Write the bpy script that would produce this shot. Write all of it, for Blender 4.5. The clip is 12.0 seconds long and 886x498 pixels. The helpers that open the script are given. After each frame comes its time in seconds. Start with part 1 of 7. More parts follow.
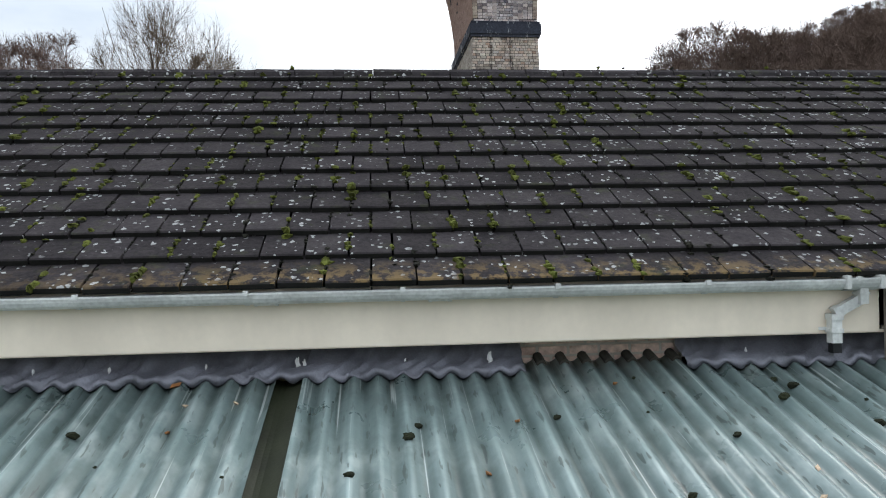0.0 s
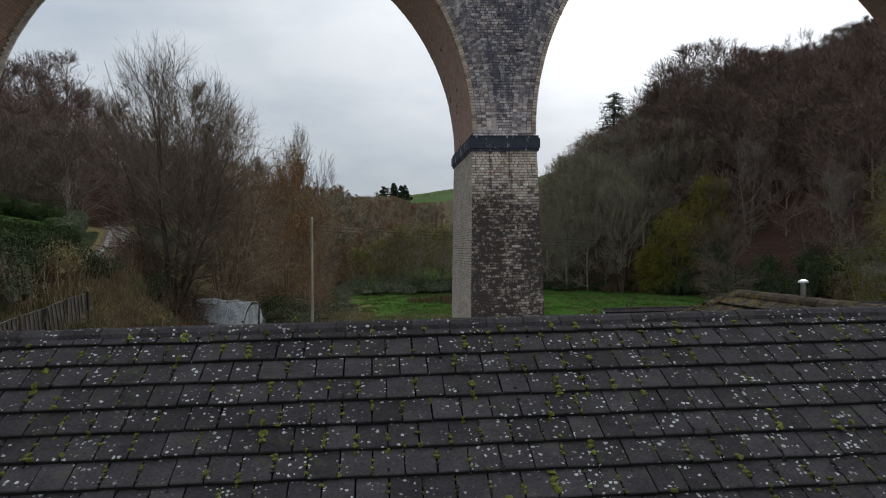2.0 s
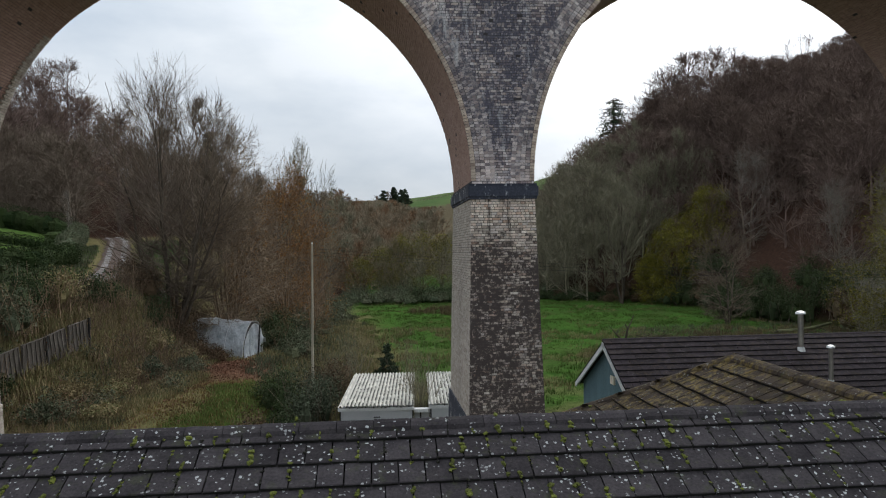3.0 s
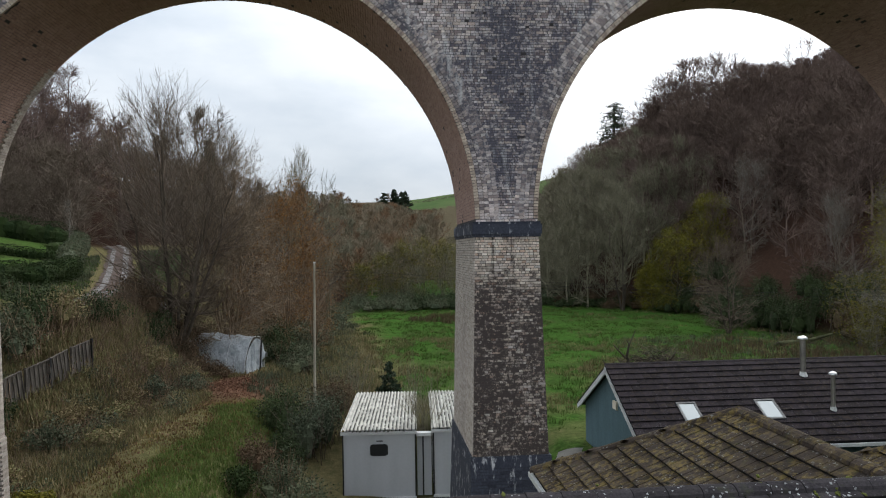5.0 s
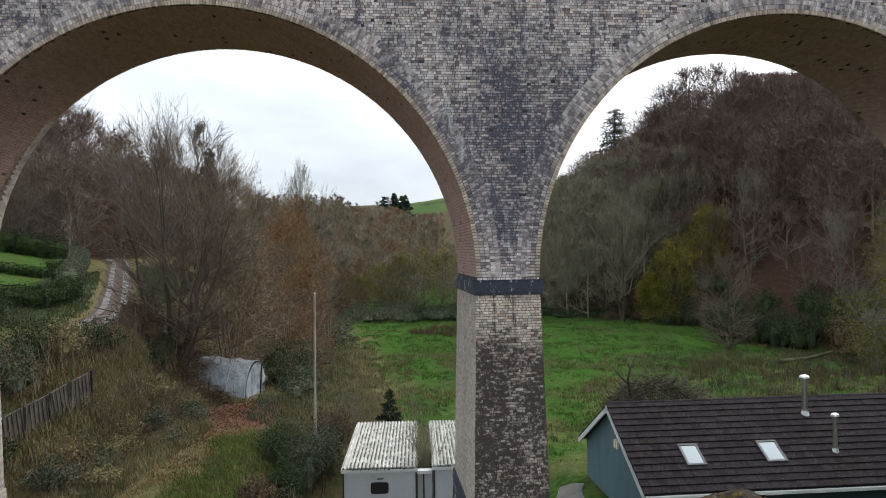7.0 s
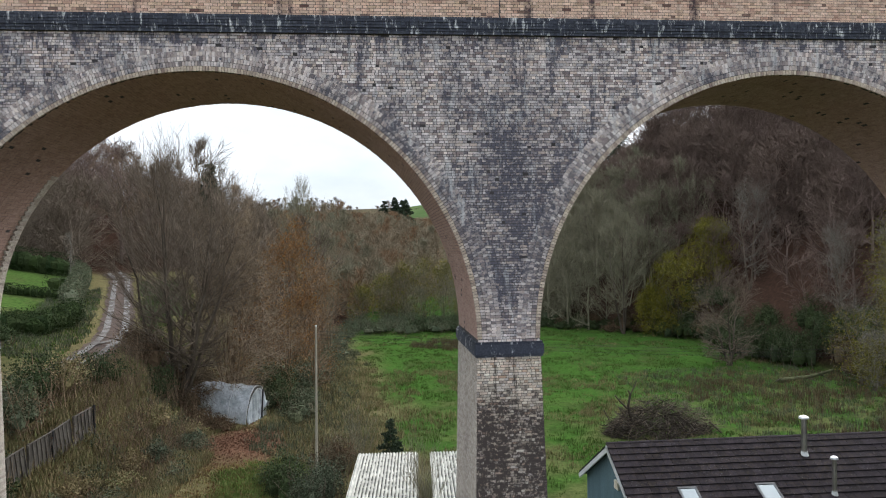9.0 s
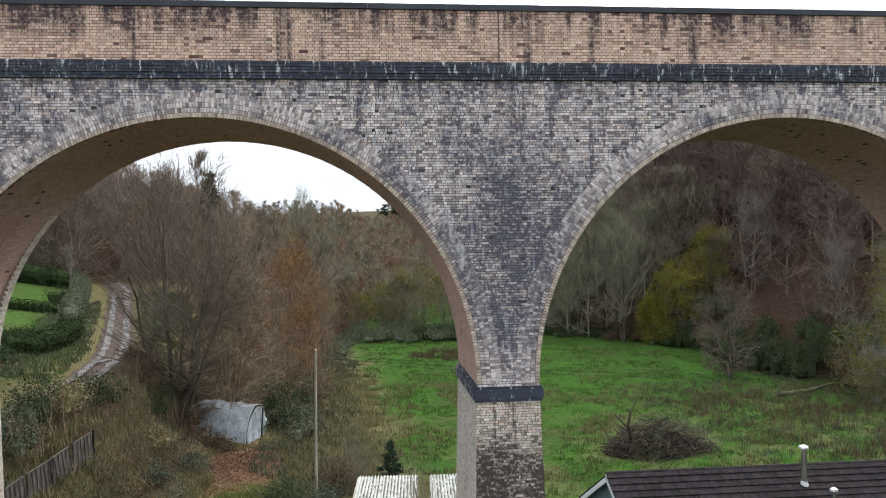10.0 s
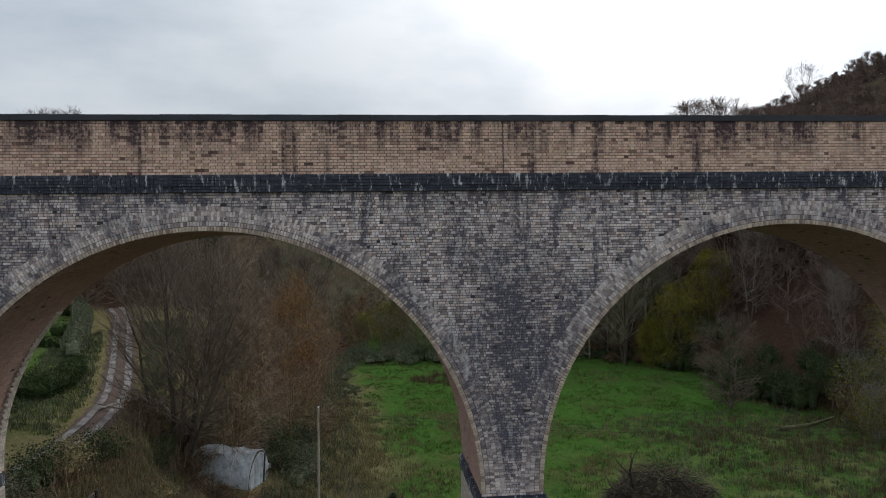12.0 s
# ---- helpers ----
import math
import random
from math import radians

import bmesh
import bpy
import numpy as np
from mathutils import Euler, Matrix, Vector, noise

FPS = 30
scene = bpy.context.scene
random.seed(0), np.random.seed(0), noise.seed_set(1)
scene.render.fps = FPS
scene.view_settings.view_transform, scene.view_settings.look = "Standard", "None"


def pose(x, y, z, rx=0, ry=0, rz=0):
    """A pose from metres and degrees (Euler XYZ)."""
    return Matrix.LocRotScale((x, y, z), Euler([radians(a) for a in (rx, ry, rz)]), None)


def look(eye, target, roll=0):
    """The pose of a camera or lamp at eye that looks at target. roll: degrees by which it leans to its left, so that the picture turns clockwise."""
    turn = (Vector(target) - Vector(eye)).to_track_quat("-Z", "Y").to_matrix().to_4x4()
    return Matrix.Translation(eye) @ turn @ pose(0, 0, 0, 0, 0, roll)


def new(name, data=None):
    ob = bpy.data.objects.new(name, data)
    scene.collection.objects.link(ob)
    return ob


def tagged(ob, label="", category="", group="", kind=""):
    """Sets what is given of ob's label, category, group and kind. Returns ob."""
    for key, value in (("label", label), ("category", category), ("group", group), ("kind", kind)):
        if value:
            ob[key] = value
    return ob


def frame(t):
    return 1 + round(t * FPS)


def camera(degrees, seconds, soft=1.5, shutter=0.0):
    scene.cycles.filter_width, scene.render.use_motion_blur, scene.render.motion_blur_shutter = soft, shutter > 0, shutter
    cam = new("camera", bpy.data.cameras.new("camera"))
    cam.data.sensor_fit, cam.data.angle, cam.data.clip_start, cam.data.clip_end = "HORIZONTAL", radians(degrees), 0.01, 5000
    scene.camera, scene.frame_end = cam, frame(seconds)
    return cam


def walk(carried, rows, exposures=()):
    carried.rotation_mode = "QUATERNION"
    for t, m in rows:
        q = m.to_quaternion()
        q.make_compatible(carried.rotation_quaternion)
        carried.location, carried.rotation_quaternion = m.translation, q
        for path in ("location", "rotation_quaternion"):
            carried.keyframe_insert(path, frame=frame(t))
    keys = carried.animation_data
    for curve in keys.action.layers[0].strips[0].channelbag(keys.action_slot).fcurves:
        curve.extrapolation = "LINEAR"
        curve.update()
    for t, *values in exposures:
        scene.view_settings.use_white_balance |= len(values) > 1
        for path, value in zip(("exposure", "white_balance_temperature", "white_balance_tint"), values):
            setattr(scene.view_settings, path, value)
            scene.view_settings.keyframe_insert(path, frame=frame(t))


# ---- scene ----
cam = camera(61.0, 12.0, soft=1.1)
METRES, EYE, TILT, LEAN, TURN = 12.3, 3.6, 0.0, 0.8, -5.5
ROWS = [
    (0.0, 0.0, 0.0, 0.0, 0.0, 0.0, -0.0),
    (0.5, 0.0017, -0.0012, 0.0256, -0.01, 0.05, 0.01),
    (1.0, 0.0027, -0.0033, 0.0495, -0.01, -0.01, 0.03),
    (1.5, 0.0015, -0.0072, 0.1391, -0.01, -0.06, 0.07),
    (2.0, 0.0008, -0.0102, 0.2358, 0.05, 0.04, 0.1),
    (2.5, 0.0014, -0.0152, 0.3159, 0.04, 0.09, 0.12),
    (3.0, 0.0028, -0.0197, 0.3333, 0.05, 0.18, 0.09),
    (5.0, -0.0052, -0.0221, 0.414, 0.06, 0.18, 0.07),
    (5.5, -0.0055, -0.021, 0.4421, 0.06, 0.18, 0.07),
    (6.0, -0.007, -0.0192, 0.4759, 0.06, 0.18, 0.08),
    (6.5, -0.0079, -0.018, 0.5087, 0.06, 0.2, 0.08),
    (7.0, -0.0077, -0.0182, 0.5375, 0.06, 0.21, 0.07),
    (9.0, -0.0091, -0.0256, 0.6698, 0.11, 0.27, 0.11),
    (9.5, -0.0078, -0.0256, 0.7151, 0.11, 0.29, 0.12),
    (10.0, -0.0074, -0.0252, 0.7649, 0.12, 0.31, 0.13),
    (10.5, -0.0075, -0.0249, 0.8201, 0.14, 0.34, 0.13),
    (11.0, -0.0075, -0.0261, 0.8803, 0.15, 0.39, 0.11),
    (11.5, -0.011, -0.0273, 0.9414, 0.16, 0.44, 0.09),
    (12.0, -0.0158, -0.0295, 0.9967, 0.16, 0.5, 0.1),
]
EXPOSURES = [(0.0, 0.7), (0.5, 0.3), (1.0, 0.05), (1.5, 0.02), (2.0, 0.05), (2.5, 0.24), (3.0, 0.38), (5.0, 0.52), (6.5, 0.7), (7.2, 0.8), (9.0, 0.98), (9.5, 1.1), (10.5, 1.2), (11.0, 0.92), (11.5, 0.47), (12.0, 0.05)]
walk(cam, [(t, pose(0, 0, EYE, TILT, LEAN, TURN) @ pose(METRES * x, METRES * 1.585 * y, METRES * z, 90 + pitch * 0.63, roll, yaw * 0.63)) for t, x, y, z, yaw, pitch, roll in ROWS], EXPOSURES)

# ---- light ----
world = bpy.data.worlds.new("overcast_sky")
scene.world = world
world.use_nodes = True
_wt = world.node_tree
_wt.nodes.clear()


def nd(tree, kind, ins=None, **props):
    """One node with its inputs (values or sockets) and properties."""
    node = tree.nodes.new(kind)
    for key, value in props.items():
        setattr(node, key, value)
    for key, value in (ins or {}).items():
        if isinstance(value, bpy.types.NodeSocket):
            tree.links.new(value, node.inputs[key])
        else:
            node.inputs[key].default_value = value
    return node


def ramp(tree, fac, stops):
    node = nd(tree, "ShaderNodeValToRGB", {"Fac": fac})
    els = node.color_ramp.elements
    while len(els) < len(stops):
        els.new(0.5)
    for el, (pos, col) in zip(els, stops):
        el.position = pos
        el.color = (*col, 1) if len(col) == 3 else col
    return node.outputs["Color"]


def mixc(tree, fac, a, b, mode="MIX"):
    node = nd(tree, "ShaderNodeMix", data_type="RGBA", blend_type=mode)
    for idx, value in ((0, fac), (6, a), (7, b)):
        if isinstance(value, bpy.types.NodeSocket):
            tree.links.new(value, node.inputs[idx])
        elif idx:
            node.inputs[idx].default_value = (*value, 1)
        else:
            node.inputs[idx].default_value = value
    return node.outputs[2]


def math2(tree, op, a, b=0.0, clamp=False):
    node = nd(tree, "ShaderNodeMath", {0: a, 1: b}, operation=op)
    node.use_clamp = clamp
    return node.outputs[0]


SUN_EL, SUN_AZ = 38.0, 40.0  # height, and degrees from +y towards +x
sky = nd(_wt, "ShaderNodeTexSky", sky_type="NISHITA", sun_disc=False, sun_elevation=radians(SUN_EL), sun_rotation=radians(SUN_AZ), dust_density=3.0)
_co = nd(_wt, "ShaderNodeTexCoord")
_sep = nd(_wt, "ShaderNodeSeparateXYZ", {0: _co.outputs["Generated"]})
_map = nd(_wt, "ShaderNodeMapping", {"Vector": _co.outputs["Generated"], "Scale": (1.0, 1.0, 2.6)})
_cl = nd(_wt, "ShaderNodeTexNoise", {"Vector": _map.outputs[0], "Scale": 2.3, "Detail": 6.0, "Roughness": 0.55})
_cloud = ramp(_wt, _cl.outputs["Fac"], [(0.32, (0.60, 0.68, 0.78)), (0.62, (1.0, 1.03, 1.07))])
_sd = Vector((math.sin(radians(SUN_AZ)) * math.cos(radians(SUN_EL)), math.cos(radians(SUN_AZ)) * math.cos(radians(SUN_EL)), math.sin(radians(SUN_EL))))
_dot = nd(_wt, "ShaderNodeVectorMath", {0: _co.outputs["Generated"], 1: _sd}, operation="DOT_PRODUCT")
_glow = ramp(_wt, _dot.outputs["Value"], [(0.0, (0.98, 1.0, 1.02)), (0.66, (0.86, 0.89, 0.91)), (0.80, (1.15, 1.16, 1.17)), (0.97, (2.3, 2.25, 2.2))])
_cloud = mixc(_wt, 1.0, _cloud, _glow, "MULTIPLY")
_rise = ramp(_wt, _sep.outputs["Z"], [(0.0, (0.66, 0.66, 0.67)), (0.25, (0.82, 0.82, 0.82)), (0.6, (1.15, 1.15, 1.14)), (1.0, (1.4, 1.4, 1.38))])
_cloud = mixc(_wt, 1.0, _cloud, _rise, "MULTIPLY")
_nish = mixc(_wt, 1.0, sky.outputs[0], (0.10, 0.10, 0.10), "MULTIPLY")
_both = mixc(_wt, 0.88, _nish, _cloud)
_bg = nd(_wt, "ShaderNodeBackground", {"Color": _both, "Strength": 0.95})
_wo = nd(_wt, "ShaderNodeOutputWorld", {"Surface": _bg.outputs[0]})

_sun = bpy.data.lights.new("sun", "SUN")
_sun.energy, _sun.angle, _sun.color = 0.8, radians(25), (1.0, 0.96, 0.9)
sun = new("sun", _sun)
sun.matrix_world = look((0, 0, 60), Vector((0, 0, 60)) - _sd)

# ---- building helpers ----


class Geo:
    """Collects points and faces for one mesh."""

    def __init__(self):
        self.v, self.f, self.mi = [], [], []

    def add(self, pts, faces, mi=0):
        k = len(self.v)
        self.v.extend([tuple(p) for p in pts])
        self.f.extend([tuple(i + k for i in f) for f in faces])
        self.mi.extend([mi] * len(faces))

    def box(self, x0, x1, y0, y1, z0, z1, m=None, skip=(), mi=0):
        pts = [Vector((x, y, z)) for z in (z0, z1) for y in (y0, y1) for x in (x0, x1)]
        if m is not None:
            pts = [m @ p for p in pts]
        faces = {"b": (0, 2, 3, 1), "t": (4, 5, 7, 6), "f": (0, 1, 5, 4), "k": (2, 6, 7, 3), "l": (0, 4, 6, 2), "r": (1, 3, 7, 5)}
        self.add(pts, [f for k, f in faces.items() if k not in skip], mi)

    def tube(self, p0, p1, r0, r1, n=6, caps=False):
        p0, p1 = Vector(p0), Vector(p1)
        d = p1 - p0
        if d.length < 1e-6:
            return
        d.normalize()
        a = d.orthogonal().normalized()
        b = d.cross(a)
        pts = []
        for p, r in ((p0, r0), (p1, r1)):
            for i in range(n):
                w = 2 * math.pi * i / n
                pts.append(p + (a * math.cos(w) + b * math.sin(w)) * r)
        faces = [(i, (i + 1) % n, n + (i + 1) % n, n + i) for i in range(n)]
        if caps:
            faces += [tuple(range(n))[::-1], tuple(range(n, 2 * n))]
        self.add(pts, faces)

    def path(self, pts, r, n=8):
        for a, b in zip(pts[:-1], pts[1:]):
            self.tube(a, b, r, r, n, True)

    def blob(self, c, rx, ry, rz, rng, rough=0.25, nu=6, nv=4):
        pts = [Vector(c) + Vector((0, 0, -rz))]
        for j in range(1, nv):
            w = math.pi * j / nv
            for i in range(nu):
                u = 2 * math.pi * (i + 0.5 * (j % 2)) / nu
                k = 1 + rng.uniform(-rough, rough)
                pts.append(Vector(c) + Vector((rx * math.sin(w) * math.cos(u) * k, ry * math.sin(w) * math.sin(u) * k, -rz * math.cos(w) * k)))
        pts.append(Vector(c) + Vector((0, 0, rz)))
        faces = [(0, 1 + (i + 1) % nu, 1 + i) for i in range(nu)]
        for j in range(nv - 2):
            for i in range(nu):
                a, b = 1 + j * nu + i, 1 + j * nu + (i + 1) % nu
                faces.append((a, b, b + nu, a + nu))
        t = len(pts) - 1
        faces += [(t, t - nu + i, t - nu + (i + 1) % nu) for i in range(nu)]
        self.add(pts, faces)

    def mesh(self, name, mats, smooth=False):
        me = bpy.data.meshes.new(name)
        me.from_pydata(self.v, [], self.f)
        for m in mats if isinstance(mats, (list, tuple)) else [mats]:
            me.materials.append(m)
        me.polygons.foreach_set("material_index", self.mi)
        if smooth:
            me.polygons.foreach_set("use_smooth", [True] * len(self.f))
        me.update()
        return me


def part(name, geo, mats, parent=None, label="", kind="", smooth=False):
    """Links one mesh object, under a thing or a part where one is given."""
    me = geo.mesh(name, mats, smooth) if isinstance(geo, Geo) else geo
    ob = new(name, me)
    if parent is not None:
        ob.parent = parent
    return tagged(ob, label, "", "", kind)


def thing(name, label, category, m=None, group="", kind=""):
    ob = new(name)
    ob.empty_display_size = 0.2
    if m is not None:
        ob.matrix_basis = m
    return tagged(ob, label, category, group, kind)


def lerp(a, b, t):
    return a + (b - a) * t


def smooth(t):
    t = min(1.0, max(0.0, t))
    return t * t * (3 - 2 * t)


def curve1(xs, ys, x):
    return float(np.interp(x, xs, ys))


# ---- materials ----


def material(name, rough=0.8, metal=0.0, spec=0.3):
    mat = bpy.data.materials.new(name)
    mat.use_nodes = True
    tree = mat.node_tree
    bsdf = tree.nodes["Principled BSDF"]
    bsdf.inputs["Roughness"].default_value = rough
    bsdf.inputs["Metallic"].default_value = metal
    bsdf.inputs["Specular IOR Level"].default_value = spec
    geo = nd(tree, "ShaderNodeNewGeometry")
    return mat, tree, bsdf, geo


def rnd(tree, geo):
    """A value of its own for each piece, loose or joined."""
    info = nd(tree, "ShaderNodeObjectInfo")
    s = math2(tree, "ADD", geo.outputs["Random Per Island"], info.outputs["Random"])
    return math2(tree, "FRACT", s)


def noise3(tree, vec, scale, detail=4.0, rough=0.55):
    return nd(tree, "ShaderNodeTexNoise", {"Vector": vec, "Scale": scale, "Detail": detail, "Roughness": rough}).outputs["Fac"]


def bump(tree, bsdf, height, strength=0.4, dist=0.02):
    b = nd(tree, "ShaderNodeBump", {"Height": height, "Strength": strength, "Distance": dist})
    tree.links.new(b.outputs[0], bsdf.inputs["Normal"])


def stretch(tree, vec, sx, sy, sz):
    return nd(tree, "ShaderNodeMapping", {"Vector": vec, "Scale": (sx, sy, sz)}).outputs[0]


def plain(name, col, rough=0.7, metal=0.0, var=0.25, scale=6.0, bumpy=0.15, spec=0.3, streak=False, grain=1.0):
    """A surface of one colour with grain and stains at two scales."""
    mat, tree, bsdf, geo = material(name, rough, metal, spec)
    p = geo.outputs["Position"]
    q = stretch(tree, p, 3.0, 3.0, 0.5) if streak else p
    big = noise3(tree, q, scale * 0.25, 3.0)
    fine = noise3(tree, p, scale * 6, 5.0)
    lo = tuple(c * (1 - var) for c in col)
    hi = tuple(min(1, c * (1 + var)) for c in col)
    c1 = ramp(tree, big, [(0.3, lo), (0.7, hi)])
    c2 = ramp(tree, fine, [(0.3, (1 - 0.2 * grain,) * 3), (0.7, (1 + 0.1 * grain,) * 3)])
    tree.links.new(mixc(tree, 1.0, c1, c2, "MULTIPLY"), bsdf.inputs["Base Color"])
    bump(tree, bsdf, fine, bumpy)
    return mat


def brick_mat(name, cols, dark=(0.02, 0.022, 0.028), stain=0.4, pale=0.0, extra=None, stain_scale=0.6, mottle=0.0, runs=(2.4, 0.7)):
    """Bricks or stones: a colour each, weathered by soot, damp streaks and pale bloom."""
    mat, tree, bsdf, geo = material(name, 0.9, 0, 0.2)
    p = geo.outputs["Position"]
    r = rnd(tree, geo)
    n = len(cols)
    base = ramp(tree, r, [(i / max(1, n - 1), c) for i, c in enumerate(cols)])
    fine = noise3(tree, p, 22.0, 5.0)
    base = mixc(tree, 1.0, base, ramp(tree, fine, [(0.25, (0.6, 0.6, 0.6)), (0.75, (1.25, 1.25, 1.25))]), "MULTIPLY")
    big = noise3(tree, stretch(tree, p, 1, 1, 0.55), stain_scale, 6.0, 0.65)
    s = ramp(tree, big, [(0.62 - 0.3 * stain, (0, 0, 0)), (0.86 - 0.25 * stain, (1, 1, 1))])
    blot = noise3(tree, p, 5.5, 4.0, 0.7)
    s = math2(tree, "MULTIPLY", s, ramp(tree, blot, [(0.3, (0.2, 0.2, 0.2)), (0.6, (1, 1, 1))]))
    if mottle:
        mo = noise3(tree, stretch(tree, p, 1.0, 1.0, 0.7), 13.0, 3.0, 0.7)
        s = math2(tree, "MAXIMUM", s, ramp(tree, mo, [(0.47, (0, 0, 0)), (0.62, (mottle, mottle, mottle))]))
    if extra is not None:
        s = math2(tree, "MAXIMUM", s, extra(tree, p, blot), True)
    s = math2(tree, "MULTIPLY", s, math2(tree, "ADD", 0.55, math2(tree, "MULTIPLY", math2(tree, "FRACT", math2(tree, "MULTIPLY", r, 7.3)), 0.45)))
    col = mixc(tree, s, base, dark)
    if pale:
        st = noise3(tree, stretch(tree, p, runs[0], 2.2, runs[1]), 2.4, 6.0, 0.72)
        w = ramp(tree, st, [(0.56, (0, 0, 0)), (0.66, (pale, pale, pale))])
        col = mixc(tree, w, col, (0.62, 0.63, 0.64))
    tree.links.new(col, bsdf.inputs["Base Color"])
    bump(tree, bsdf, noise3(tree, p, 45.0, 4.0), 0.35, 0.02)
    return mat


def height_mask(tree, p, z0, z1, z2, z3):
    """0 below z0, 1 from z1 to z2, 0 above z3."""
    z = nd(tree, "ShaderNodeSeparateXYZ", {0: p}).outputs["Z"]
    up = nd(tree, "ShaderNodeMapRange", {"Value": z, 1: z0, 2: z1}).outputs[0]
    dn = nd(tree, "ShaderNodeMapRange", {"Value": z, 1: z2, 2: z3, 3: 1.0, 4: 0.0}).outputs[0]
    return math2(tree, "MULTIPLY", up, dn)


def weathered(name, cols, dark, amount, pale=0.0, joint=0.6):
    """Old brickwork: each brick keeps its own colour under soot, which takes some bricks more than others."""
    mat, tree, bsdf, geo = material(name, 0.9, 0, 0.2)
    p = geo.outputs["Position"]
    r = rnd(tree, geo)
    n = len(cols)
    base = ramp(tree, r, [(i / max(1, n - 1), c) for i, c in enumerate(cols)])
    fine = noise3(tree, p, 11.0, 5.0, 0.72)
    base = mixc(tree, 1.0, base, ramp(tree, fine, [(0.28, (0.42, 0.42, 0.43)), (0.50, (1.06, 1.05, 1.05)), (0.74, (1.38, 1.36, 1.35))]), "MULTIPLY")
    own = math2(tree, "FRACT", math2(tree, "MULTIPLY", r, 7.31))
    blot = ramp(tree, noise3(tree, p, 11.0, 4.0, 0.75), [(0.34, (0.35, 0.35, 0.35)), (0.66, (1.5, 1.5, 1.5))])
    a = math2(tree, "MULTIPLY", amount(tree, p), blot)
    s = math2(tree, "SUBTRACT", math2(tree, "MULTIPLY", a, 1.45), math2(tree, "MULTIPLY", own, joint), True)
    col = mixc(tree, s, base, dark)
    if pale:
        st = noise3(tree, stretch(tree, p, 2.6, 2.2, 0.45), 1.8, 5.0, 0.65)
        w = ramp(tree, st, [(0.56, (0, 0, 0)), (0.70, (pale, pale, pale))])
        col = mixc(tree, w, col, (0.62, 0.62, 0.63))
    tree.links.new(col, bsdf.inputs["Base Color"])
    bump(tree, bsdf, noise3(tree, p, 45.0, 4.0), 0.4, 0.02)
    return mat


def gray(v):
    return (v, v, v)


def soot_parapet(tree, p):
    m = height_mask(tree, p, 18.3, 19.25, 20.0, 21.0)
    st = noise3(tree, stretch(tree, p, 2.4, 2.4, 0.28), 1.0, 6.0, 0.7)
    run = ramp(tree, st, [(0.42, gray(0.0)), (0.60, gray(1.0))])
    thin = ramp(tree, noise3(tree, stretch(tree, p, 1.1, 1.0, 0.02), 1.3, 3.0, 0.6), [(0.60, gray(0.0)), (0.66, gray(0.8))])
    return math2(tree, "ADD", math2(tree, "MAXIMUM", math2(tree, "MULTIPLY", m, run), math2(tree, "MULTIPLY", thin, 0.75)), 0.16)


def lichen_spandrel(tree, p):
    m = height_mask(tree, p, 9.3, 11.2, 13.6, 16.6)
    x = nd(tree, "ShaderNodeSeparateXYZ", {0: p}).outputs["X"]
    d = math2(tree, "ABSOLUTE", math2(tree, "SUBTRACT", x, 3.7))
    w = nd(tree, "ShaderNodeMapRange", {"Value": d, 1: 0.8, 2: 4.0, 3: 1.0, 4: 0.0}).outputs[0]
    core = math2(tree, "MULTIPLY", m, w)
    st = ramp(tree, noise3(tree, stretch(tree, p, 1.0, 1.0, 0.5), 0.9, 6.0, 0.7), [(0.38, gray(0.0)), (0.62, gray(1.0))])
    run = ramp(tree, noise3(tree, stretch(tree, p, 2.6, 1.0, 0.25), 1.1, 5.0, 0.65), [(0.50, gray(0.0)), (0.64, gray(0.7))])
    patch = math2(tree, "ADD", math2(tree, "MULTIPLY", core, 0.55), math2(tree, "MULTIPLY", st, 0.62))
    drip = ramp(tree, noise3(tree, stretch(tree, p, 3.2, 1.0, 0.3), 1.0, 5.0, 0.7), [(0.44, gray(0.0)), (0.60, gray(1.0))])
    head = math2(tree, "MULTIPLY", height_mask(tree, p, 16.5, 17.35, 17.6, 17.9), drip)
    return math2(tree, "ADD", math2(tree, "MAXIMUM", math2(tree, "MAXIMUM", patch, run), head), 0.13)


def lichen_ring(tree, p):
    st = ramp(tree, noise3(tree, p, 0.8, 6.0, 0.7), [(0.40, gray(0.0)), (0.62, gray(0.72))])
    m = height_mask(tree, p, 9.3, 11.2, 13.4, 15.6)
    return math2(tree, "ADD", math2(tree, "MAXIMUM", st, math2(tree, "MULTIPLY", m, 0.55)), 0.12)


def damp_pier(tree, p):
    low = height_mask(tree, p, -1.0, 0.0, 7.2, 8.8)
    st = ramp(tree, noise3(tree, stretch(tree, p, 1.0, 1.0, 0.6), 1.2, 6.0, 0.7), [(0.32, gray(0.48)), (0.60, gray(1.12))])
    a = math2(tree, "MULTIPLY", low, st)
    run = ramp(tree, noise3(tree, stretch(tree, p, 4.5, 1.5, 0.16), 1.2, 5.0, 0.7), [(0.50, gray(0.0)), (0.66, gray(0.8))])
    m2 = height_mask(tree, p, 5.5, 6.8, 9.2, 9.5)
    return math2(tree, "ADD", math2(tree, "MAXIMUM", a, math2(tree, "MULTIPLY", m2, run)), 0.16)


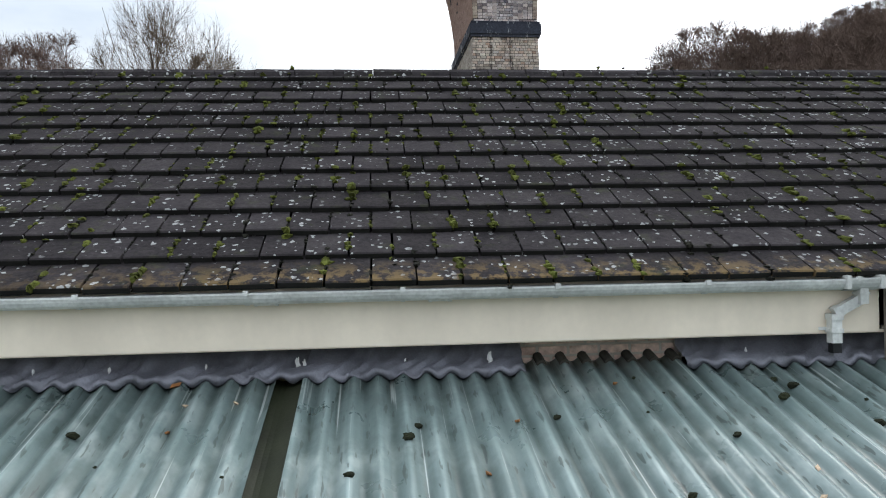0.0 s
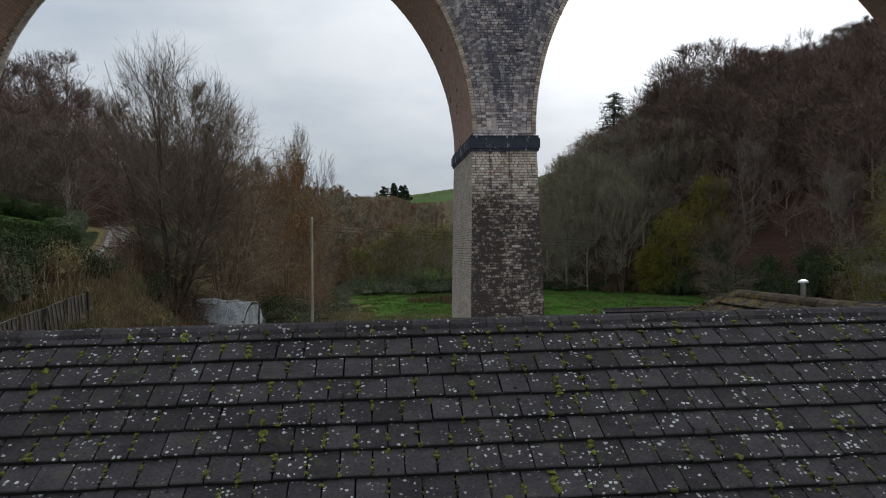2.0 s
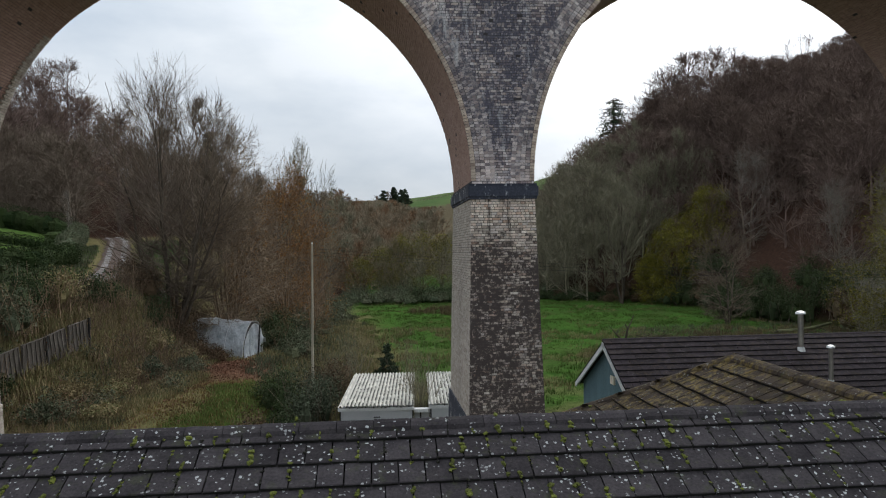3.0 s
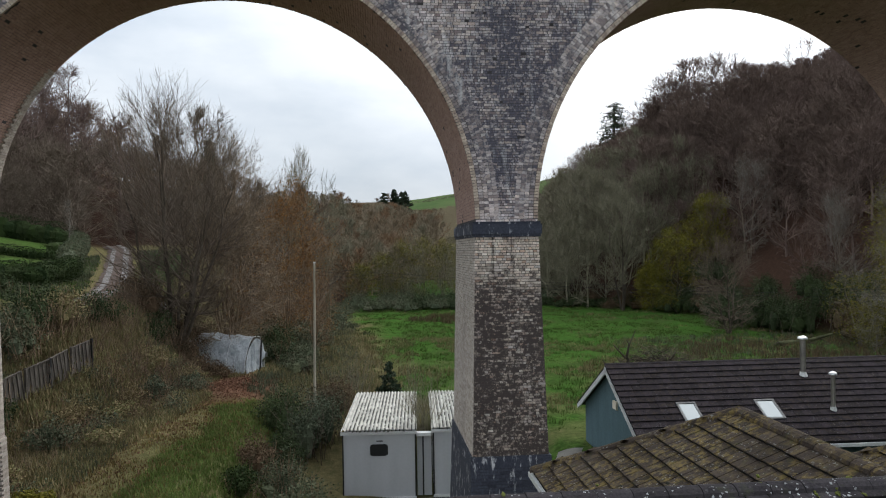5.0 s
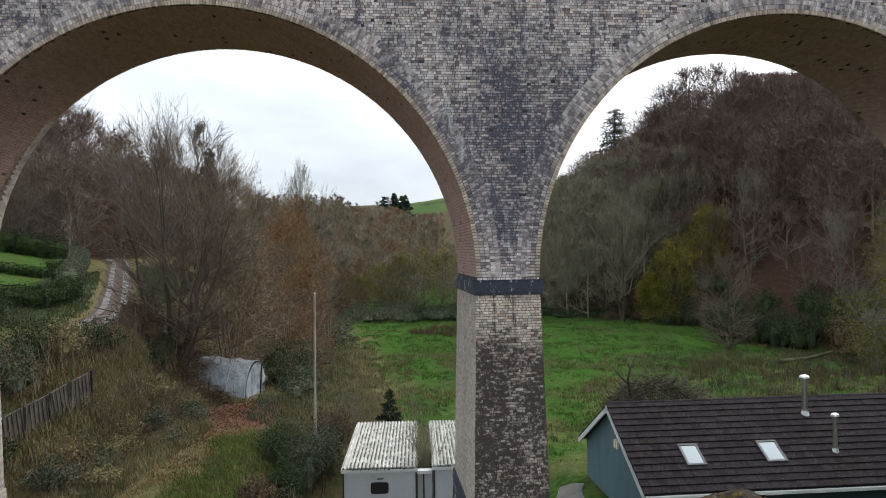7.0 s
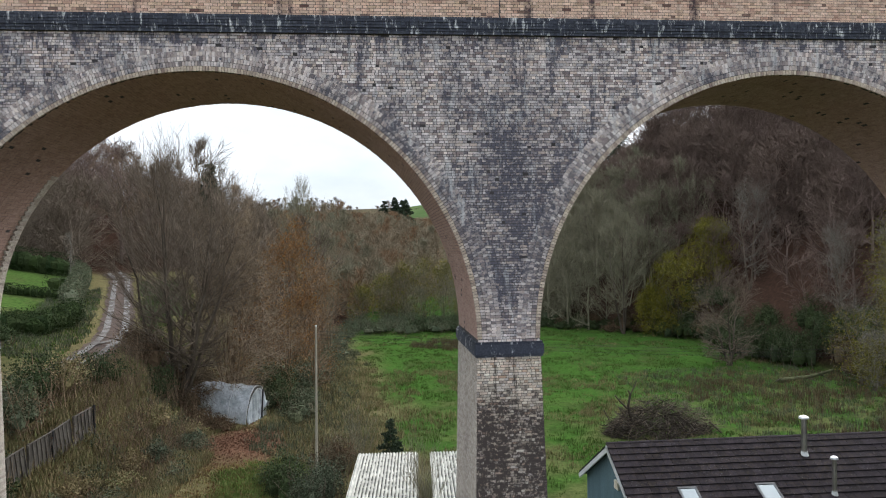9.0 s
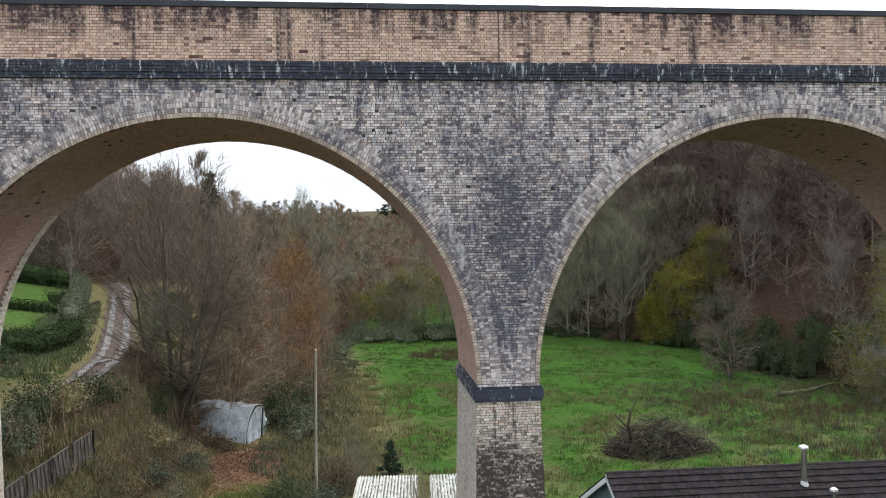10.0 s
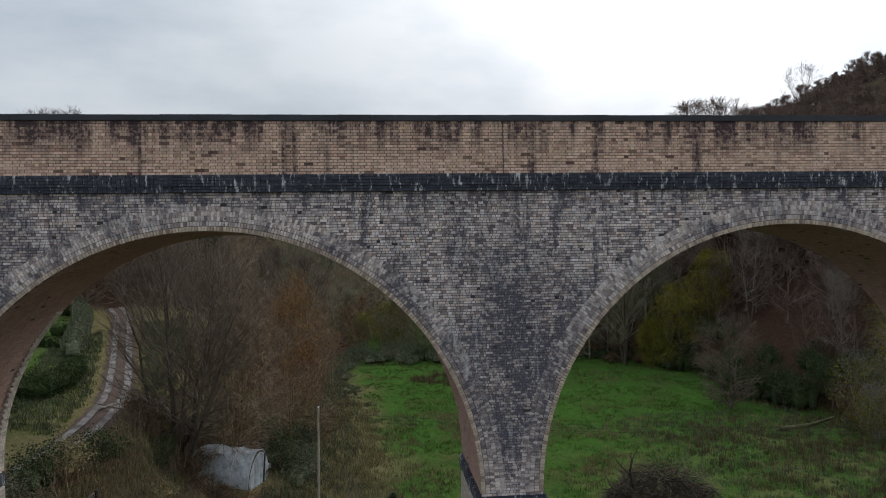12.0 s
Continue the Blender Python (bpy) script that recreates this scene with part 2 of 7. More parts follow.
M_PARAPET = weathered("buff_brick", [(0.510, 0.330, 0.253), (0.653, 0.475, 0.369), (0.592, 0.407, 0.311), (0.683, 0.514, 0.409), (0.479, 0.291, 0.223), (0.632, 0.456, 0.360), (0.673, 0.495, 0.399), (0.571, 0.378, 0.292), (0.673, 0.495, 0.360), (0.122, 0.068, 0.059)], (0.075, 0.050, 0.056), soot_parapet, 0.0, 0.42)
M_STONE = weathered("grey_weathered_brick", [(0.500, 0.440, 0.430), (0.680, 0.620, 0.609), (0.580, 0.500, 0.483), (0.750, 0.700, 0.704), (0.620, 0.530, 0.473), (0.540, 0.450, 0.430), (0.740, 0.680, 0.665), (0.68, 0.575, 0.50), (0.57, 0.46, 0.40), (0.30, 0.235, 0.225), (0.17, 0.135, 0.14)], (0.10, 0.098, 0.125), lichen_spandrel, 0.55, 0.62)
M_RING = weathered("arch_brick", [(0.47, 0.405, 0.385), (0.64, 0.57, 0.55), (0.53, 0.455, 0.43), (0.70, 0.645, 0.63), (0.60, 0.51, 0.455), (0.36, 0.30, 0.285), (0.20, 0.165, 0.165), (0.52, 0.43, 0.40)], (0.100, 0.098, 0.118), lichen_ring, 0.6, 0.62)
M_INNER = brick_mat("yellow_arch_brick", [(0.47, 0.375, 0.29), (0.62, 0.52, 0.42), (0.36, 0.275, 0.225), (0.56, 0.465, 0.38), (0.26, 0.19, 0.165)], stain=0.25, mottle=0.3)
M_PIER = weathered("pier_brick", [(0.533, 0.443, 0.364), (0.660, 0.597, 0.514), (0.582, 0.484, 0.385), (0.698, 0.659, 0.589), (0.485, 0.319, 0.235), (0.621, 0.556, 0.482), (0.46, 0.38, 0.33), (0.60, 0.56, 0.53)], (0.066, 0.053, 0.049), damp_pier, 0.0, 0.8)
M_PIERSIDE = brick_mat("pale_pier_brick", [(0.44, 0.385, 0.335), (0.55, 0.495, 0.435), (0.49, 0.435, 0.385), (0.36, 0.305, 0.265), (0.52, 0.47, 0.42)], dark=(0.110, 0.095, 0.088), stain=0.42, mottle=0.35)
M_SOFFIT = brick_mat("soffit_brick", [(0.367, 0.245, 0.206), (0.404, 0.270, 0.229), (0.442, 0.301, 0.256), (0.350, 0.227, 0.191), (0.396, 0.268, 0.225)], dark=(0.202, 0.133, 0.103), stain=0.25)
M_BLUE = brick_mat("blue_brick", [(0.045, 0.05, 0.068), (0.062, 0.068, 0.09), (0.035, 0.038, 0.052), (0.08, 0.085, 0.105)], dark=(0.02, 0.022, 0.03), stain=0.2, pale=0.95, runs=(4.2, 1.1))
M_BLUEBAND = brick_mat("dark_blue_brick", [(0.045, 0.05, 0.068), (0.062, 0.068, 0.09), (0.035, 0.038, 0.052)], dark=(0.02, 0.022, 0.03), stain=0.25, pale=0.75)
M_COPING = plain("blue_brick_coping", (0.032, 0.034, 0.042), 0.6, var=0.35, scale=5, bumpy=0.2)
M_MORTAR = plain("lime_mortar", (0.055, 0.050, 0.052), 0.95, var=0.35, scale=4, bumpy=0.4)
M_MORTARDARK = plain("sooty_mortar", (0.06, 0.052, 0.046), 0.95, var=0.35, scale=4, bumpy=0.4)


def tile_mat(name, col, lichen=0.5, orange=0.0, moss=0.2, eave=0.0):
    """Concrete roof tiles: a tone each, grime, white lichen spots, orange lichen and moss film."""
    mat, tree, bsdf, geo = material(name, 0.92, 0, 0.08)
    p = geo.outputs["Position"]
    r = rnd(tree, geo)
    lo, hi = tuple(c * 0.75 for c in col), tuple(c * 1.3 for c in col)
    base = ramp(tree, r, [(0, lo), (1, hi)])
    fine = noise3(tree, p, 30.0, 6.0, 0.65)
    mid = noise3(tree, p, 4.0, 5.0, 0.6)
    base = mixc(tree, 1.0, base, ramp(tree, fine, [(0.25, (0.55, 0.55, 0.55)), (0.75, (1.4, 1.4, 1.4))]), "MULTIPLY")
    base = mixc(tree, 1.0, base, ramp(tree, mid, [(0.3, (0.75, 0.74, 0.76)), (0.7, (1.25, 1.23, 1.2))]), "MULTIPLY")
    if orange:
        o = noise3(tree, p, 7.0, 5.0, 0.7)
        big = noise3(tree, p, 0.7, 2.0)
        m = math2(tree, "MULTIPLY", ramp(tree, o, [(0.47, (0, 0, 0)), (0.62, (orange, orange, orange))]), ramp(tree, big, [(0.35, (0.25, 0.25, 0.25)), (0.6, (1, 1, 1))]))
        base = mixc(tree, m, base, (0.185, 0.135, 0.045))
    if eave:
        zm = height_mask(tree, p, 2.0, 2.1, 3.40, 3.53)
        x = nd(tree, "ShaderNodeSeparateXYZ", {0: p}).outputs["X"]
        xr = nd(tree, "ShaderNodeMapRange", {"Value": x, 1: -2.6, 2: -0.4, 3: 0.1, 4: 1.0}).outputs[0]
        o = noise3(tree, p, 9.0, 5.0, 0.7)
        m = math2(tree, "MULTIPLY", math2(tree, "MULTIPLY", zm, xr), ramp(tree, o, [(0.46, (0, 0, 0)), (0.56, (eave, eave, eave))]))
        base = mixc(tree, m, base, (0.24, 0.165, 0.075))
    if lichen:
        warp = nd(tree, "ShaderNodeTexNoise", {"Vector": p, "Scale": 30.0, "Detail": 3.0})
        pv = nd(tree, "ShaderNodeVectorMath", {0: p, 1: nd(tree, "ShaderNodeVectorMath", {0: warp.outputs["Color"], "Scale": 0.045}, operation="SCALE").outputs[0]}, operation="ADD").outputs[0]
        vo = nd(tree, "ShaderNodeTexVoronoi", {"Vector": pv, "Scale": 21.0, "Randomness": 1.0})
        pick = nd(tree, "ShaderNodeSeparateColor", {0: vo.outputs["Color"]}).outputs[0]
        size = ramp(tree, pick, [(0.45, (0, 0, 0)), (1.0, (0.44, 0.44, 0.44))])
        dist = math2(tree, "LESS_THAN", vo.outputs["Distance"], size)
        zone = ramp(tree, noise3(tree, p, 2.6, 4.0, 0.6), [(0.42, (0.0, 0.0, 0.0)), (0.56, (1, 1, 1))])
        lm = math2(tree, "MULTIPLY", math2(tree, "MULTIPLY", dist, zone), lichen)
        base = mixc(tree, lm, base, (0.40, 0.41, 0.41))
    if moss:
        mo = noise3(tree, p, 5.0, 6.0, 0.7)
        base = mixc(tree, ramp(tree, mo, [(0.56, (0, 0, 0)), (0.72, (moss, moss, moss))]), base, (0.06, 0.075, 0.025))
    tree.links.new(base, bsdf.inputs["Base Color"])
    bump(tree, bsdf, fine, 0.45, 0.012)
    return mat


M_TILE = tile_mat("dark_concrete_tile", (0.036, 0.0325, 0.035), 0.88, 0.0, 0.35, 0.7)
# Near-black: moss and grime, with the shadow line between courses in the colour.
M_TILE_EDGE = plain("mossy_shadow_tile_edge", (0.014, 0.014, 0.013), 0.95, var=0.5, scale=8)
M_TILE_BROWN = tile_mat("brown_lichened_tile", (0.043, 0.034, 0.028), 0.30, 0.75, 0.45)
M_TILE_SLATE = tile_mat("brown_black_tile", (0.0225, 0.0185, 0.0225), 0.16, 0.10, 0.05)
M_MOSS = plain("moss", (0.092, 0.105, 0.018), 1.0, var=0.55, scale=20, bumpy=0.8)
M_MOSSDARK = plain("black_dead_moss", (0.016, 0.016, 0.011), 1.0, var=0.5, scale=20, bumpy=0.8)
M_PVC = plain("dirty_white_plastic", (0.60, 0.615, 0.60), 0.42, var=0.3, scale=5, bumpy=0.02, spec=0.45, grain=1.0)
M_SILT_SHADE = plain("silt_and_hollow_shade", (0.03, 0.028, 0.022), 0.9, var=0.4)
M_FASCIA = plain("cream_painted_board", (0.87, 0.775, 0.64), 0.5, var=0.08, scale=3, bumpy=0.01, streak=True, grain=0.15)
M_LEAD = plain("lead_flashing", (0.150, 0.154, 0.182), 0.42, 0.25, var=0.4, scale=14, bumpy=0.12, spec=0.5)
M_PINKBRICK = brick_mat("pink_brick", [(0.567, 0.405, 0.338), (0.675, 0.513, 0.432), (0.621, 0.472, 0.392)], stain=0.05)
M_RENDERWALL = plain("pale_wall_render", (0.45, 0.42, 0.37), 0.9, var=0.15, scale=3)
M_WOODGREY = plain("weathered_grey_wood", (0.20, 0.18, 0.16), 0.9, var=0.35, scale=9, streak=True)


def sheet_mat():
    mat, tree, bsdf, geo = material("grey_green_coated_sheet", 0.35, 0.0, 0.45)
    p = geo.outputs["Position"]
    a = noise3(tree, stretch(tree, p, 9.0, 0.9, 2.0), 1.0, 5.0, 0.6)
    col = ramp(tree, a, [(0.28, (0.105, 0.145, 0.142)), (0.5, (0.155, 0.21, 0.208)), (0.74, (0.24, 0.31, 0.31))])
    b = noise3(tree, p, 2.2, 5.0, 0.65)
    col = mixc(tree, ramp(tree, b, [(0.5, (0, 0, 0)), (0.66, (0.35, 0.35, 0.35))]), col, (0.075, 0.10, 0.092))
    pale = math2(tree, "MULTIPLY", ramp(tree, noise3(tree, stretch(tree, p, 6.0, 2.6, 3.0), 1.6, 3.0), [(0.46, (0, 0, 0)), (0.66, (1, 1, 1))]), ramp(tree, noise3(tree, p, 0.8, 2.0), [(0.46, (0, 0, 0)), (0.62, (0.36, 0.36, 0.36))]))
    col = mixc(tree, pale, col, (0.5, 0.56, 0.55))
    zig = nd(tree, "ShaderNodeTexNoise", {"Vector": stretch(tree, p, 34.0, 5.0, 4.0), "Scale": 1.0, "Detail": 2.0}).outputs["Fac"]
    col = mixc(tree, ramp(tree, zig, [(0.63, (0, 0, 0)), (0.66, (0.75, 0.75, 0.75))]), col, (0.055, 0.075, 0.07))
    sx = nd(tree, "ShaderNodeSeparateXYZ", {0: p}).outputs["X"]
    # Rib shading put into the colour with dirt: troughs darker, crests paler.
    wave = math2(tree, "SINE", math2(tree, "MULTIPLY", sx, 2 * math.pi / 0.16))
    rib_shade = ramp(tree, math2(tree, "ADD", math2(tree, "MULTIPLY", wave, 0.5), 0.5), [(0.0, (0.5, 0.53, 0.52)), (0.22, (0.72, 0.74, 0.73)), (0.5, (1, 1, 1)), (0.88, (1.05, 1.05, 1.05)), (1.0, (1.3, 1.3, 1.3))])
    col = mixc(tree, ramp(tree, noise3(tree, stretch(tree, p, 3.0, 1.0, 1.0), 1.2, 4.0), [(0.35, (0.35, 0.35, 0.35)), (0.6, (1, 1, 1))]), col, mixc(tree, 1.0, col, rib_shade, "MULTIPLY"))
    line = nd(tree, "ShaderNodeTexNoise", {"Vector": stretch(tree, p, 60.0, 0.7, 0.7), "Scale": 1.0, "Detail": 1.0}).outputs["Fac"]
    col = mixc(tree, ramp(tree, line, [(0.70, (0, 0, 0)), (0.73, (0.6, 0.6, 0.6))]), col, (0.6, 0.66, 0.65))
    tree.links.new(col, bsdf.inputs["Base Color"])
    tree.links.new(ramp(tree, b, [(0.3, (0.22, 0.22, 0.22)), (0.7, (0.5, 0.5, 0.5))]), bsdf.inputs["Roughness"])
    bump(tree, bsdf, noise3(tree, p, 60.0, 3.0), 0.06, 0.01)
    return mat


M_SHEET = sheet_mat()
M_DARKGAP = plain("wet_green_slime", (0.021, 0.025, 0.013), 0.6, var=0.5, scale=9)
M_LEAF = plain("fallen_orange_leaf", (0.30, 0.13, 0.045), 0.8, var=0.5, scale=30)
M_LEAFPALE = plain("fallen_pale_leaf", (0.5, 0.38, 0.27), 0.8, var=0.3, scale=30)
M_TEAL = plain("teal_painted_render", (0.098, 0.162, 0.185), 0.85, var=0.12, scale=3, bumpy=0.3, streak=True)
M_TEALDARK = plain("dark_teal_boards", (0.03, 0.055, 0.06), 0.8, var=0.2, scale=3)
M_WHITE = plain("white_paint", (0.62, 0.63, 0.63), 0.6, var=0.12, scale=5)
M_STEEL = plain("stainless_steel", (0.42, 0.40, 0.37), 0.35, 0.9, var=0.25, scale=8)
M_CAP = plain("bright_cowl", (0.75, 0.76, 0.77), 0.3, 0.6, var=0.1)
M_FRAME = plain("dark_grey_frame", (0.06, 0.065, 0.07), 0.5, var=0.2)
M_CABIN = plain("grey_cabin_panel", (0.44, 0.452, 0.475), 0.55, var=0.06, scale=2, streak=True, grain=0.2, bumpy=0.03)
M_CABTRIM = plain("black_trim", (0.015, 0.016, 0.018), 0.6, var=0.3)
M_CABROOF = plain("white_corrugated_sheet", (0.44, 0.43, 0.39), 0.55, var=0.32, scale=7, bumpy=0.15)
M_GRIME_SHADE = plain("roof_grime_and_shade", (0.035, 0.035, 0.03), 0.9, var=0.4, scale=20)


def glass_mat():
    mat, tree, bsdf, geo = material("roof_window_glass", 0.05, 0, 0.8)
    bsdf.inputs["Base Color"].default_value = (0.20, 0.225, 0.235, 1)
    bsdf.inputs["Metallic"].default_value = 0.6
    return mat


M_GLASS = glass_mat()


def film_mat(name, alpha, dim):
    mat, tree, bsdf, geo = material(name, 0.3, 0, 0.5)
    p = geo.outputs["Position"]
    a = noise3(tree, p, 2.2, 5.0, 0.6)
    tree.links.new(ramp(tree, a, [(0.35, (0.36 * dim, 0.40 * dim, 0.43 * dim)), (0.62, (0.70 * dim, 0.74 * dim, 0.77 * dim))]), bsdf.inputs["Base Color"])
    bsdf.inputs["Alpha"].default_value = alpha
    bump(tree, bsdf, noise3(tree, stretch(tree, p, 3, 5, 1.2), 2.0, 5.0, 0.65), 1.0, 0.16)
    return mat


M_FILM = film_mat("milky_plastic_film", 0.82, 1.0)
M_FILMTHIN = film_mat("thin_dirty_plastic_film", 0.7, 0.85)

# ---- ground ----
LANE = [(-19.8, 30.0), (-17.2, 38.0), (-16.6, 45.0), (-17.6, 53.0), (-21.2, 65.0), (-28.0, 87.0), (-41.0, 113.0), (-60.0, 128.0)]


def lane_x(y):
    return curve1([q[1] for q in LANE], [q[0] for q in LANE], y)


def lane_z(y):
    return 5.2 + 0.082 * (min(y, 116) - 38)


def path_x(y):
    return curve1([20, 27, 32, 40, 47], [-10.5, -9.5, -8.3, -7.5, -7.0], y)


def hill_edge(y):
    return curve1([20, 55, 65, 75, 90, 100, 112, 140, 190, 300, 600], [60, 46, 43, 39.5, 41, 40, 30, 30, 31, 62, 140], y)


def ground_z(x, y):
    """Height of the land."""
    z = 1.3 * smooth((-2 - x) / 6) * smooth((y - 20) / 12) * smooth((90 - y) / 30)
    d = lane_x(y) - x
    full = lane_z(y) - z
    z += full * smooth((d + lerp(6.4, 13.0, smooth((y - 52) / 22))) / 4.4) * smooth((y - 20) / 13) * smooth((200 - y) / 70)
    if d > 1.5:
        z += min(17.0, 0.20 * (d - 1.5) + 0.22 * max(0, d - 16)) * smooth((y - 22) / 14) * (1 - 0.85 * smooth((y - 165) / 90))
    z += 15 * smooth((y - 98) / 45) * smooth((-13 - x) / 26) * smooth((250 - y) / 70)
    e = x - hill_edge(y)
    if e > 0:
        slope = curve1([0, 60, 95, 130, 165, 200, 320, 700], [0.3, 0.88, 1.1, 1.3, 0.95, 0.72, 0.3, 0.15], y)
        z += 50 * (1 - math.exp(-slope * e / 50.0)) * smooth(e / 4 + 0.2)
    z += lerp(1.0, curve1([-120, -30, 19, 45, 96, 160], [0.83, 0.86, 0.89, 0.98, 1.13, 1.18], x), smooth((y - 200) / 120)) * curve1([0, 112, 160, 240, 330, 420, 480, 700, 1500], [0, 0, 3, 11, 28, 41, 45, 46, 50], y)
    z = min(z, 62 + 0.02 * y)
    z += min(30.0, 0.28 * max(0.0, e - 47)) * smooth((y - 165) / 40) * smooth((330 - y) / 70)
    z -= 1.4 * smooth((y - 11) / 6) * smooth((39 - y) / 6) * smooth((x + 6.6) / 3) * smooth((8.8 - x) / 3)
    if 24 < y < 130 and z < 1.6:
        z += 0.12 * math.sin(x * 0.9 + 1.3 * math.sin(y * 0.4)) * math.sin(y * 0.55)
    if y > 35:
        z += 0.5 * (noise.noise(Vector((x * 0.07, y * 0.07, 3.0)))) * min(1.0, z / 3 + 0.15)
    return z


def ground_mat():
    mat, tree, bsdf, geo = material("valley_ground", 1.0, 0, 0.0)
    p = geo.outputs["Position"]
    zone = nd(tree, "ShaderNodeVertexColor", layer_name="zone").outputs["Color"]
    sp = nd(tree, "ShaderNodeSeparateColor", {0: zone})
    a = noise3(tree, p, 0.22, 7.0, 0.68)
    b = noise3(tree, p, 3.0, 6.0, 0.7)
    field = ramp(tree, a, [(0.32, (0.062, 0.066, 0.028)), (0.42, (0.042, 0.074, 0.019)), (0.54, (0.038, 0.090, 0.017)), (0.68, (0.055, 0.098, 0.023)), (0.78, (0.078, 0.088, 0.036))])
    tuft = ramp(tree, b, [(0.3, (0.45, 0.5, 0.5)), (0.5, (0.95, 0.95, 0.95)), (0.7, (1.5, 1.42, 1.4))])
    field = mixc(tree, 1.0, field, tuft, "MULTIPLY")
    rough = ramp(tree, b, [(0.25, (0.060, 0.066, 0.028)), (0.5, (0.118, 0.102, 0.050)), (0.75, (0.185, 0.145, 0.078))])
    wood = ramp(tree, b, [(0.25, (0.020, 0.014, 0.011)), (0.55, (0.050, 0.029, 0.021)), (0.8, (0.082, 0.046, 0.032))])
    litter = ramp(tree, noise3(tree, p, 9.0, 5.0, 0.75), [(0.3, (0.045, 0.027, 0.020)), (0.5, (0.115, 0.062, 0.040)), (0.7, (0.20, 0.12, 0.08))])
    py = nd(tree, "ShaderNodeSeparateXYZ", {0: p}).outputs["Y"]
    # Distance haze put into the pasture's colour, paler from 280 m on.
    pale = ramp(tree, noise3(tree, p, 0.03, 4.0, 0.6), [(0.35, (0.055, 0.09, 0.035)), (0.65, (0.09, 0.12, 0.052))])
    wood = mixc(tree, nd(tree, "ShaderNodeMapRange", {"Value": py, 1: 150.0, 2: 215.0}).outputs[0], wood, ramp(tree, b, [(0.25, (0.045, 0.040, 0.026)), (0.75, (0.125, 0.102, 0.066))]))
    field = mixc(tree, nd(tree, "ShaderNodeMapRange", {"Value": py, 1: 280.0, 2: 320.0}).outputs[0], field, pale)
    col = mixc(tree, sp.outputs[0], field, rough)
    col = mixc(tree, sp.outputs[1], col, wood)
    col = mixc(tree, sp.outputs[2], col, litter)
    tree.links.new(col, bsdf.inputs["Base Color"])
    bump(tree, bsdf, b, 0.9, 0.12)
    return mat


M_GROUND = ground_mat()


def build_ground():
    xs = np.unique(np.concatenate([np.linspace(-900, -90, 28), np.linspace(-90, -40, 26), np.linspace(-40, 60, 160), np.linspace(60, 140, 40), np.linspace(140, 900, 26)]))
    ys = np.unique(np.concatenate([np.linspace(-300, 0, 12), np.linspace(0, 30, 20), np.linspace(30, 130, 150), np.linspace(130, 430, 60), np.linspace(430, 2400, 26)]))
    pts = [(x, y, ground_z(x, y)) for y in ys for x in xs]
    nx = len(xs)
    faces = [(j * nx + i, j * nx + i + 1, (j + 1) * nx + i + 1, (j + 1) * nx + i) for j in range(len(ys) - 1) for i in range(nx - 1)]
    g = Geo()
    g.v, g.f, g.mi = pts, faces, [0] * len(faces)
    me = g.mesh("ground", M_GROUND, True)
    col = me.color_attributes.new("zone", "FLOAT_COLOR", "POINT")
    vals = []
    for x, y, z in pts:
        n = noise.noise(Vector((x * 0.13, y * 0.13, 0)))
        n2 = noise.noise(Vector((x * 0.45, y * 0.45, 7)))
        d = lane_x(y) - x
        rough = smooth((4.2 - 0.07 * (y - 45) - x + 3 * n + 2 * n2) / 4) * smooth((112 - y) / 20)
        rough = max(rough, 0.45 * smooth((62 - y + 8 * n) / 14) * smooth((x - 2) / 4) * smooth(0.5 + 2 * n2))
        w = x - path_x(y)
        rough *= 1 - 0.45 * smooth(1 - abs(w - 1.9) / 2.8 + 0.5 * n2) * smooth((47 - y) / 5)
        if d > 3 and y < 95 and x > -45:
            rough *= 0.7 - 0.55 * smooth((d - 4.5) / 2)
        wood = smooth((x - hill_edge(y)) / 3 + 0.3 + 0.5 * n2) if y < 430 else 0
        if y >= 112:
            wood = max(wood, smooth((y - 112 - 40 * smooth((x + 3) / 4) * smooth((24 - x) / 6) + 4 * n) / 5) * smooth((440 - y) / 20))
        if d > 3 and 80 < y < 420:
            wood = max(wood, smooth((y - 85 + 3 * n) / 4) * smooth((d - 3) / 3))
        wood = max(wood, smooth((y - 90 + 4 * n) / 8) * smooth((-9 - x + 2 * n) / 5) * smooth((440 - y) / 20))
        if d > 26 + 3 * n and y < 420:
            wood = max(wood, smooth((d - 26) / 6))
        lit = smooth(1.3 - math.hypot((x + 7.3) / 2.9, (y - 42.6) / 5.0) + 0.6 * n2)
        lit = max(lit, 0.14 * smooth(1.1 - abs(w) / 1.5 + 1.3 * n2 + 0.8 * n) * smooth((46 - y) / 5) * smooth((y - 20) / 4))
        wood *= 1 - smooth((x - 16 + 6 * n) / 4) * smooth((120 - x) / 6) * smooth((y - 345 + 14 * n2) / 8)
        vals.extend((rough, wood, lit, 1))
    col.data.foreach_set("color", vals)
    ob = new("ground", me)
    tagged(ob, "valley floor with wet green pasture rising to wooded slopes", "ground", kind="structure")


build_ground()


